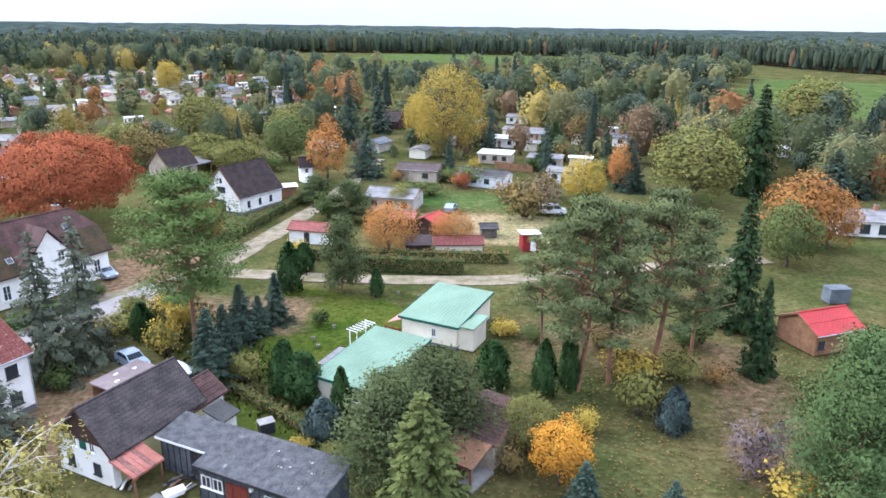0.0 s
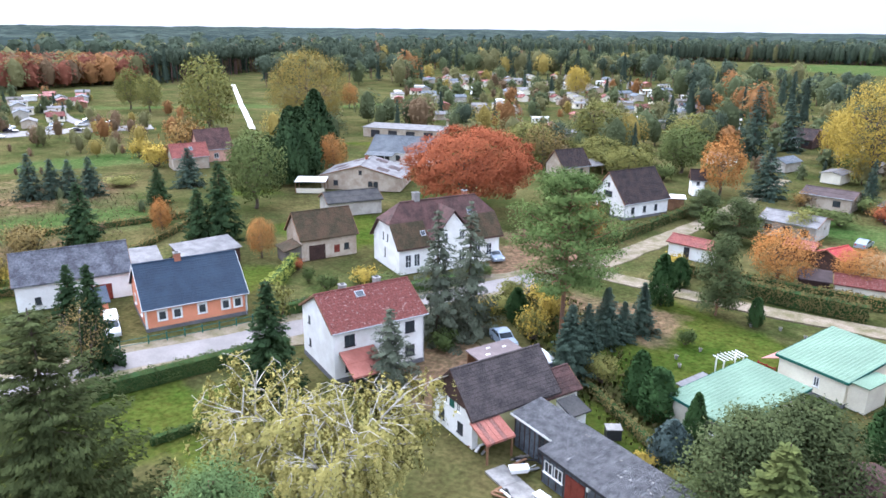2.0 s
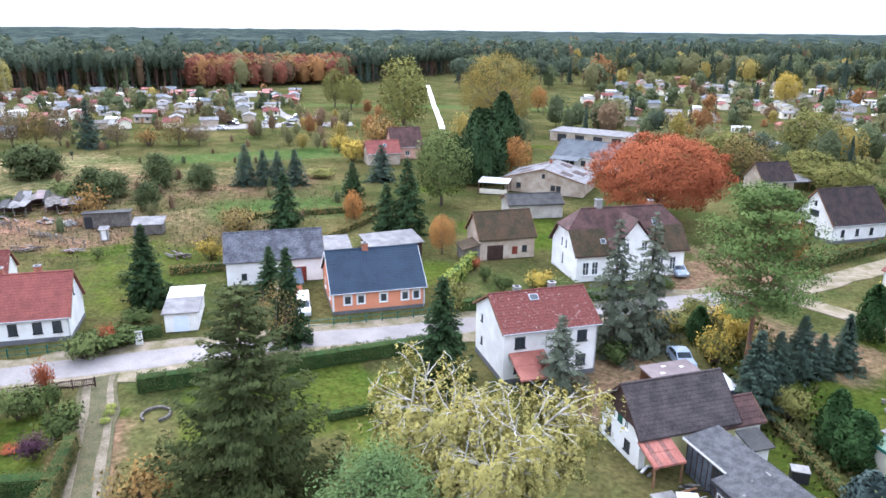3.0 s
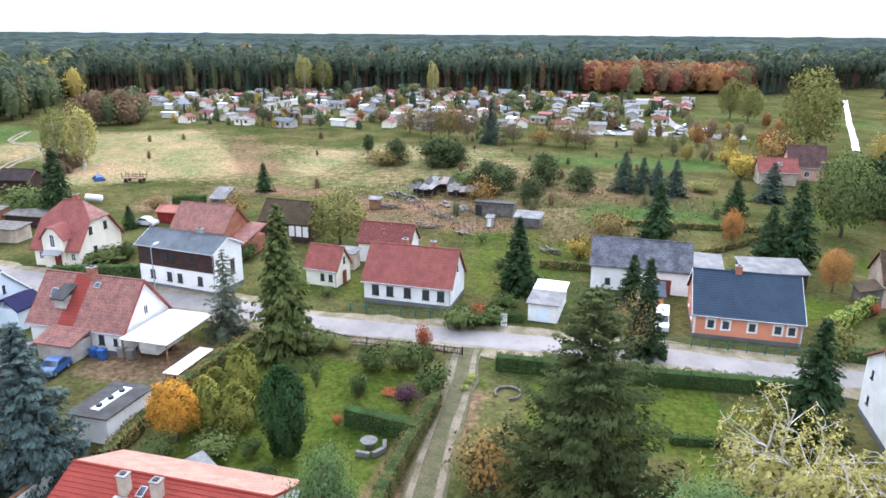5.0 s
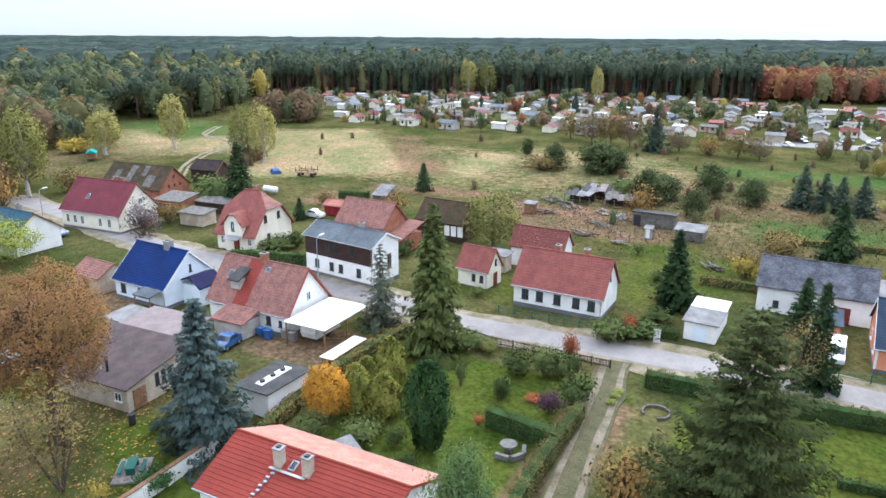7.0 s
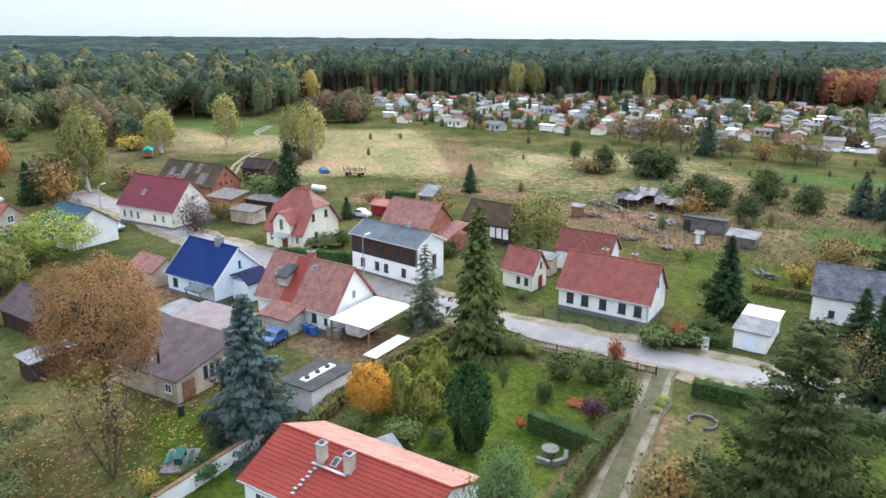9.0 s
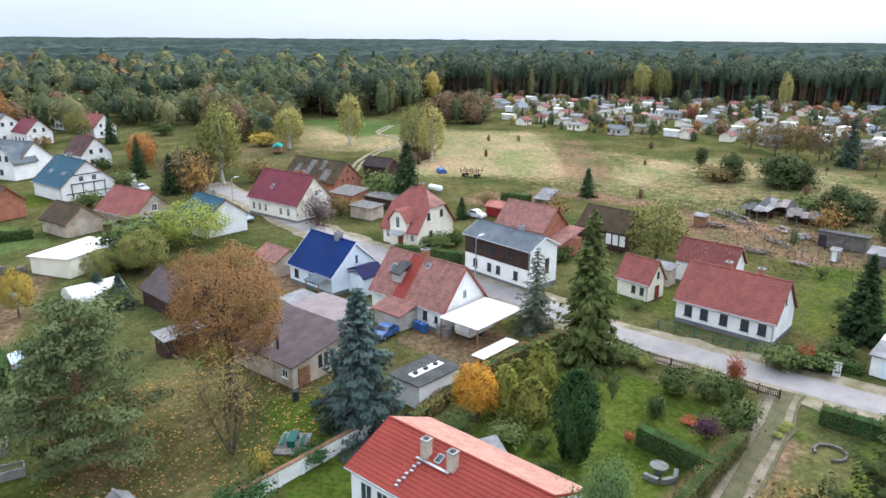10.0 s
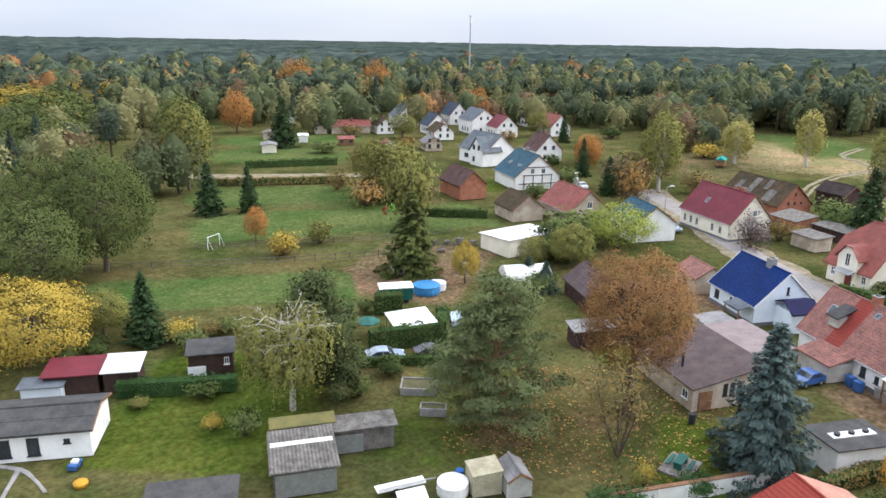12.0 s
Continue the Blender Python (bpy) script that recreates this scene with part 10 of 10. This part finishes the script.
# ---- yards: small things ----
ob = thing("concrete_slab", -19.7, 43.3, -28, "cracked pale concrete slab in the workshop yard", "slab")
for k in range(4):
    part("plate", Shape().box(-2.4 + 1.2 * k, -1.22 + 1.2 * k, -0.95, 0.95, -0.1, 0.06 + 0.012 * (k % 2)), CONCRETE, ob)
ob = thing("garden_table", -16.8, 42.3, -20, "white plastic garden table in the yard", "table")
part("tabletop", Shape().box(-0.6, 0.6, -0.42, 0.42, 0.7, 0.75), WHITE_PAINT, ob)
for px in (-0.5, 0.5):
    for py in (-0.34, 0.34):
        part("leg", Shape().box(px - 0.03, px + 0.03, py - 0.03, py + 0.03, -0.02, 0.7), WHITE_PAINT, ob)
ob = thing("hand_cart", -19.8, 44.7, 40, "small white hand cart in the yard", "cart")
part("tray", Shape().along_y([(-0.7, 0.35), (0.6, 0.35), (0.8, 0.7), (-0.8, 0.7)], -0.4, 0.4), WHITE_PAINT, ob)
part("wheel", Shape().tube([(-0.3, -0.06, 0.22), (-0.3, 0.06, 0.22)], [0.22, 0.22], 12), RUBBER, ob)
part("handle", Shape().beam((0.7, 0, 0.5), (1.4, 0, 0.8), 0.04, 0.04), STEEL, ob)
ob = thing("compost_bin", -15.2, 54.0, 30, "dark compost bin with a greyish lid", "bin")
part("body", Shape().box(-0.65, 0.65, -0.5, 0.5, -0.05, 0.95), DARK_PAINT, ob)
part("lid", Shape().box(-0.7, 0.7, -0.55, 0.55, 0.952, 1.03), CONCRETE, ob)
rng = random.Random(21)
for cx, cy, nn in ((-20.3, 46.3, 12), (-24.0, 46.4, 7), (-20.0, 41.6, 6)):
    ob = thing("scrap_heap", cx, cy, rng.uniform(0, 180), "small heap of scrap boards in the yard", "scrap heap", "heaps in the workshop yard")
    for k in range(nn):
        part("board", Shape().box(-rng.uniform(0.2, 0.9), rng.uniform(0.2, 0.9), -0.1, 0.1, -0.04, 0.05), rng.choice((TIMBER_GREY, TIMBER_BROWN, WHITE_PAINT, STEEL, RUBBER)), ob, at=pose(rng.gauss(0, 0.5), rng.gauss(0, 0.4), 0.08 + 0.07 * (k % 4), rng.uniform(-6, 6), rng.uniform(-8, 8), rng.uniform(0, 180)))
for px, py in ((-14.4, 72.7), (-12.6, 76.0), (-5.8, 87.1), (-9.0, 86.4), (-3.0, 86.0), (-13.6, 70.8)):
    ob = thing("flower_pot", px, py, 0, "pale round flower pot on the lawn", "flower pot", "flower pots on the lawn")
    part("pot", Shape().tube([(0, 0, -0.02), (0, 0, 0.34), (0, 0, 0.4)], [0.12, 0.2, 0.22], 12), CONCRETE, ob)
    part("soil", Shape().tube([(0, 0, 0.3), (0, 0, 0.405)], [0.17, 0.17], 10), DIRT, ob)

# wood shelter behind the beech
ob, fc = flat_shed("wood_shelter", -66.0, -44.6, 152, 7.4, 2.8, 2.1, 2.5, TIMBER_DARK, FELT_PALE, "open black wood shelter with a ragged grey roof", "shelter")
for k in range(10):
    part("log", shared("shelter_log", lambda: Shape().tube([(0, -0.5, 0), (0, 0.5, 0)], [0.14, 0.13], 8).mesh("log", TIMBER_BROWN)), None, ob, at=pose(-2.6 + 0.55 * k, -1.6, 0.12 + 0.25 * (k % 2)))

# farmyard
def pallets(x, y, yaw, n):
    ob = thing("pallet_stack", x, y, yaw, "stack of weathered wooden pallets on the farmyard", "pallets", "pallet stacks")
    for k in range(n):
        for j in range(5):
            part("board", shared("pallet_board", lambda: Shape().box(-0.6, 0.6, -0.06, 0.06, 0, 0.025).mesh("board", TIMBER_GREY)), None, ob, at=pose(0, -0.4 + 0.2 * j, 0.12 + 0.16 * k))
        for j in (-0.5, 0, 0.5):
            part("block", shared("pallet_block", lambda: Shape().box(-0.05, 0.05, -0.46, 0.46, 0, 0.12).mesh("block", TIMBER_GREY)), None, ob, at=pose(j, 0, 0.16 * k))


for a in ((-78.8, -88.0, 20, 6), (-80.6, -86.8, 25, 4), (-82.2, -85.4, 18, 7), (-83.6, -83.6, 30, 5), (-76.8, -84.0, 60, 3)):
    pallets(*a)
drum(-71.8, -73.9, 0.7, 1.5, mat("pale_blue_plastic", (0.25, 0.5, 0.65), None, 0.5), "pale blue plastic rain barrel on the farmyard")
fence([(-60.6, -91.5), (-67, -88.5), (-73, -86.0), (-86, -82.0)], 1.1, "old wooden paddock fence beside the farmyard", TIMBER_GREY, 2.4, 0.0)
fence([(-27, -112), (-44, -101), (-60.6, -91.5)], 1.0, "wire fence with wooden posts across the meadow", TIMBER_GREY, 3.0, 0.0)
fence([(-46, -111), (-60, -103), (-72, -97), (-86, -92)], 1.0, "wooden post fence along the playing field", TIMBER_GREY, 3.0, 0.0)
ob = thing("football_goal", -48.9, -110.4, 26, "small white football goal on the grass", "goal")
for px in (-1.5, 1.5):
    part("post", Shape().tube([(px, 0, -0.1), (px, 0, 2.0)], [0.05, 0.05], 8), WHITE_PAINT, ob)
    part("stay", Shape().tube([(px, 0, 1.98), (px, 1.0, 0)], [0.03, 0.03], 6), WHITE_PAINT, ob)
part("crossbar", Shape().tube([(-1.5, 0, 2.0), (1.5, 0, 2.0)], [0.05, 0.05], 8), WHITE_PAINT, ob)
ob = thing("parasol", -46.3, -63.4, 0, "dark green garden parasol", "parasol")
part("pole", Shape().tube([(0, 0, -0.05), (0, 0, 2.4)], [0.03, 0.03], 6), STEEL, ob)
part("canopy", Shape().tube([(0, 0, 1.9), (0, 0, 2.0), (0, 0, 2.45)], [1.5, 1.48, 0.05], 8), GREEN_PAINT, ob)
ribbon("stone_path", [(-7.2, -62.0), (-8.7, -60.0), (-9.2, -58.0), (-9.4, -55.2)], 0.36, 0.04, CONCRETE, "curved pale stone path on the lawn", "path", ragged=0.15)
ribbon("stone_path", [(-8.6, -59.9), (-7.9, -58.6), (-6.8, -56.7), (-6.2, -55.2)], 0.36, 0.045, CONCRETE, "pale stone path branching over the lawn", "path", ragged=0.15)
ob = thing("sandbox", -11.7, -54.4, 20, "yellow plastic shell-shaped sandbox on the lawn", "sandbox")
YELLOW_PLASTIC = mat("yellow_plastic", (0.5, 0.27, 0.02), (0.42, 0.22, 0.02), 0.4, 1.0, 6, 0.05, 0)
part("shell", Shape().tube([(0, 0, -0.02), (0, 0, 0.22), (0, 0, 0.3)], [0.5, 0.58, 0.54], 12), YELLOW_PLASTIC, ob)
part("lid", Shape().tube([(0, 0, 0.302), (0, 0, 0.42), (0, 0, 0.5)], [0.56, 0.42, 0.18], 12), YELLOW_PLASTIC, ob)
ob = thing("toy_car", -12.1, -57.2, 50, "blue and white plastic toy car on the lawn", "toy")
part("body", Shape().along_x([(-0.35, 0.12), (0.35, 0.12), (0.35, 0.5), (-0.35, 0.55)], -0.6, 0.6), BLUE_CAR, ob)
part("seat", Shape().box(-0.3, 0.2, -0.25, 0.25, 0.52, 0.7), WHITE_PAINT, ob)
for px in (-0.38, 0.38):
    part("wheel", Shape().tube([(px, -0.4, 0.15), (px, 0.4, 0.15)], [0.16, 0.16], 10), RUBBER, ob)
ob, fc = flat_shed("shed", -13.4, -71.4, 149, 4.2, 2.2, 1.7, 1.9, PLASTER_BLUE, TILE_GREY, "low blue-grey shed behind the bungalow", "shed")
ob = thing("meter_box", -75.5, 25.6, 60, "white electricity box beside the road", "box")
part("cabinet", Shape().box(-0.35, 0.35, -0.2, 0.2, -0.05, 1.4), WHITE_PAINT, ob)
part("cap", Shape().along_x([(-0.25, 1.402), (0.25, 1.402), (0.2, 1.52), (-0.2, 1.52)], -0.4, 0.4), CONCRETE, ob)
hedge([(-89, -176.6), (-112, -167)], 1.6, 1.8, L_HEDGE, "green hedge beyond the sandy path", 31, 14, 0.35)
hedge([(-95.2, 64), (-99, 74), (-102.5, 82)], 0.9, 1.0, L_HEDGE_BROWN, "low brown hedge in the meadow", 32, 30, 0.24)
hedge([(-60, 56), (-56, 64), (-52, 70)], 1.2, 1.4, L_HEDGE, "dark hedge before the old house", 33, 34, 0.22)
hedge([(-46, 80), (-50, 73)], 1.2, 1.5, L_HEDGE, "dark green hedge beside the old house", 34, 34, 0.22)
hedge([(-118, 58), (-106, 84)], 1.0, 1.0, L_HEDGE_BROWN, "rough strip of brown brush", 35, 22, 0.28)
hedge([(-100, -96), (-92, -104), (-98, -124)], 1.4, 1.6, L_HEDGE, "green garden hedge round the brick barn", 36, 24, 0.26)
# outlying sheds and houses at the village end
for k, (cx, cy, yw) in enumerate(((-155.9, -243.5, 60), (-165.9, -236.4, 60), (-108.4, -198.9, 62), (-140.1, -179.5, 62), (-128.9, -212.4, 60), (-123.3, -225.6, 62), (-118, -208, 62), (-146, -228, 60), (-136, -197, 150), (-150, -258, 60))):
    copy_thing(CABINS[k % len(CABINS)], pose(cx, cy, 0, 0, 0, yw))

# bungalows on the wooded plots
PLOTS = [(-18.3, 244, -15, 8, 8, 2.6, 5.6, TIMBER_DARK, TILE_DARK, "dark wooden cottage with a steep dark roof"), (17, 209, -18, 12, 7, 2.6, 3.2, PLASTER, SHEET_WHITE, "white bungalow with a flat white roof"),
         (27.3, 260, -20, 9, 7, 2.6, 3.3, PLASTER, FELT_PALE, "white bungalow with a pale grey roof"), (25.3, 226, -20, 13, 7, 2.6, 3.3, PLASTER_CREAM, FELT_PALE, "cream bungalow with a long pale roof"),
         (27.8, 160, -18, 8, 6.5, 2.6, 3.3, PLASTER_BLUE, FELT_PALE, "pale blue bungalow with a grey roof"), (55.8, 212, -25, 10, 8, 2.7, 3.8, PLASTER, TILE_GREY, "white bungalow with a grey tiled roof"),
         (53, 270, -25, 9, 7, 2.6, 3.4, PLASTER, FELT_PALE, "white bungalow with a grey felt roof"), (1.5, 228, -15, 8, 7, 2.6, 3.4, PLASTER_OLD, SHEET_WHITE, "beige bungalow with a white roof"),
         (-47.8, 275, 10, 12, 8, 2.8, 3.4, PLASTER, SHEET_WHITE, "long white building with a flat white roof"), (-69.8, 322, 20, 11, 8, 2.8, 3.6, PLASTER, TILE_SLATE, "white building with a slate blue roof")]
for hx, hy, hyaw, hl, hw, he, hr, wl_, rf, lb in PLOTS:
    ob, fc, zl = gable_house("bungalow", hx, hy, hyaw, hl, hw, he, hr, wl_, rf, lb, "bungalow", tiles=2, gutter=False)
    for u in (-hl / 4, hl / 4):
        window(ob, fc["front"], u, 1.5, 1.2, 1.1, DARK_PAINT)
    door(ob, fc["front"], 0.0, 0.9, 1.9, TIMBER_BROWN)
ob, fc, zl = gable_house("shed", -93.6, -46.6, 60, 6.0, 5.4, 2.4, 3.9, PLASTER_OLD, TILE_WORN, "low terracotta shed roof beside the blue-roofed house", "shed", gutter=False)
door(ob, fc["front"], 0.0, 1.0, 1.9, TIMBER_BROWN)


# ---- rough grass and fallen leaves ----
def tufts(name, count, ring, h0, h1, colours, label, seed, flat=False):
    """Many small upright blades, or flat leaves, strewn over a stretch of ground."""
    r = np.random.default_rng(seed)
    xs, ys = [p[0] for p in ring], [p[1] for p in ring]
    pts = np.stack([r.uniform(min(xs), max(xs), count * 2), r.uniform(min(ys), max(ys), count * 2)], 1)
    pts = np.array([p for p in pts if inside(p[0], p[1], ring)][:count])
    n = len(pts)
    a, h = r.uniform(0, 6.28, n), r.uniform(h0, h1, n)
    d = np.stack([np.cos(a), np.sin(a)], 1) * (h * (0.5 if not flat else 0.7))[:, None]
    z0, z1 = np.zeros((n, 1)) - 0.02, h[:, None]
    if flat:
        e = np.stack([-d[:, 1], d[:, 0]], 1)
        z = np.full((n, 1), 0.05)
        v = np.stack([np.hstack([pts - d, z]), np.hstack([pts + e, z + 0.03]), np.hstack([pts + d, z]), np.hstack([pts - e, z + 0.02])], 1).reshape(-1, 3)
    else:
        v = np.stack([np.hstack([pts - d * 0.5, z0]), np.hstack([pts + d * 0.5, z0]), np.hstack([pts + d, z1]), np.hstack([pts - d * 0.9, z1 * 0.85])], 1).reshape(-1, 3)
    tint = np.array(colours)[r.integers(0, len(colours), n)] * r.uniform(0.75, 1.25, (n, 1))
    tagged(new(name, cards(name, v, L_FAR, tint, np.tile([0.0, 0.0, 1.0], (n, 1)))), label, "grass" if not flat else "leaves", kind="stuff")


tufts("fallen_leaves", 2600, [(-64, -24), (-46, -22), (-36, -40), (-52, -48), (-66, -36)], 0.08, 0.2, [(0.34, 0.17, 0.06), (0.42, 0.28, 0.09), (0.24, 0.11, 0.05)], "fallen brown and yellow leaves", 25, True)
tufts("leaf_litter", 5000, [(4, 44), (34, 42), (44, 74), (4, 82), (-4, 60)], 0.08, 0.22, [(0.24, 0.15, 0.06), (0.18, 0.13, 0.05), (0.14, 0.13, 0.05)], "brown leaf litter under the pines", 26, True)
tufts("garden_weeds", 5000, [(-40, 78), (-24, 62), (-10, 50), (-4, 56), (-20, 72), (-34, 88)], 0.12, 0.4, [(0.08, 0.085, 0.025), (0.11, 0.095, 0.04), (0.05, 0.065, 0.018)], "weeds and rough grass between the plots", 29)
tufts("meadow_grass", 9000, [(-160, 10), (-112, 24), (-96, 60), (-128, 92), (-170, 70)], 0.1, 0.28, [(0.12, 0.105, 0.05), (0.1, 0.1, 0.04), (0.15, 0.125, 0.07), (0.12, 0.095, 0.055)], "dry rough grass on the meadow", 30)
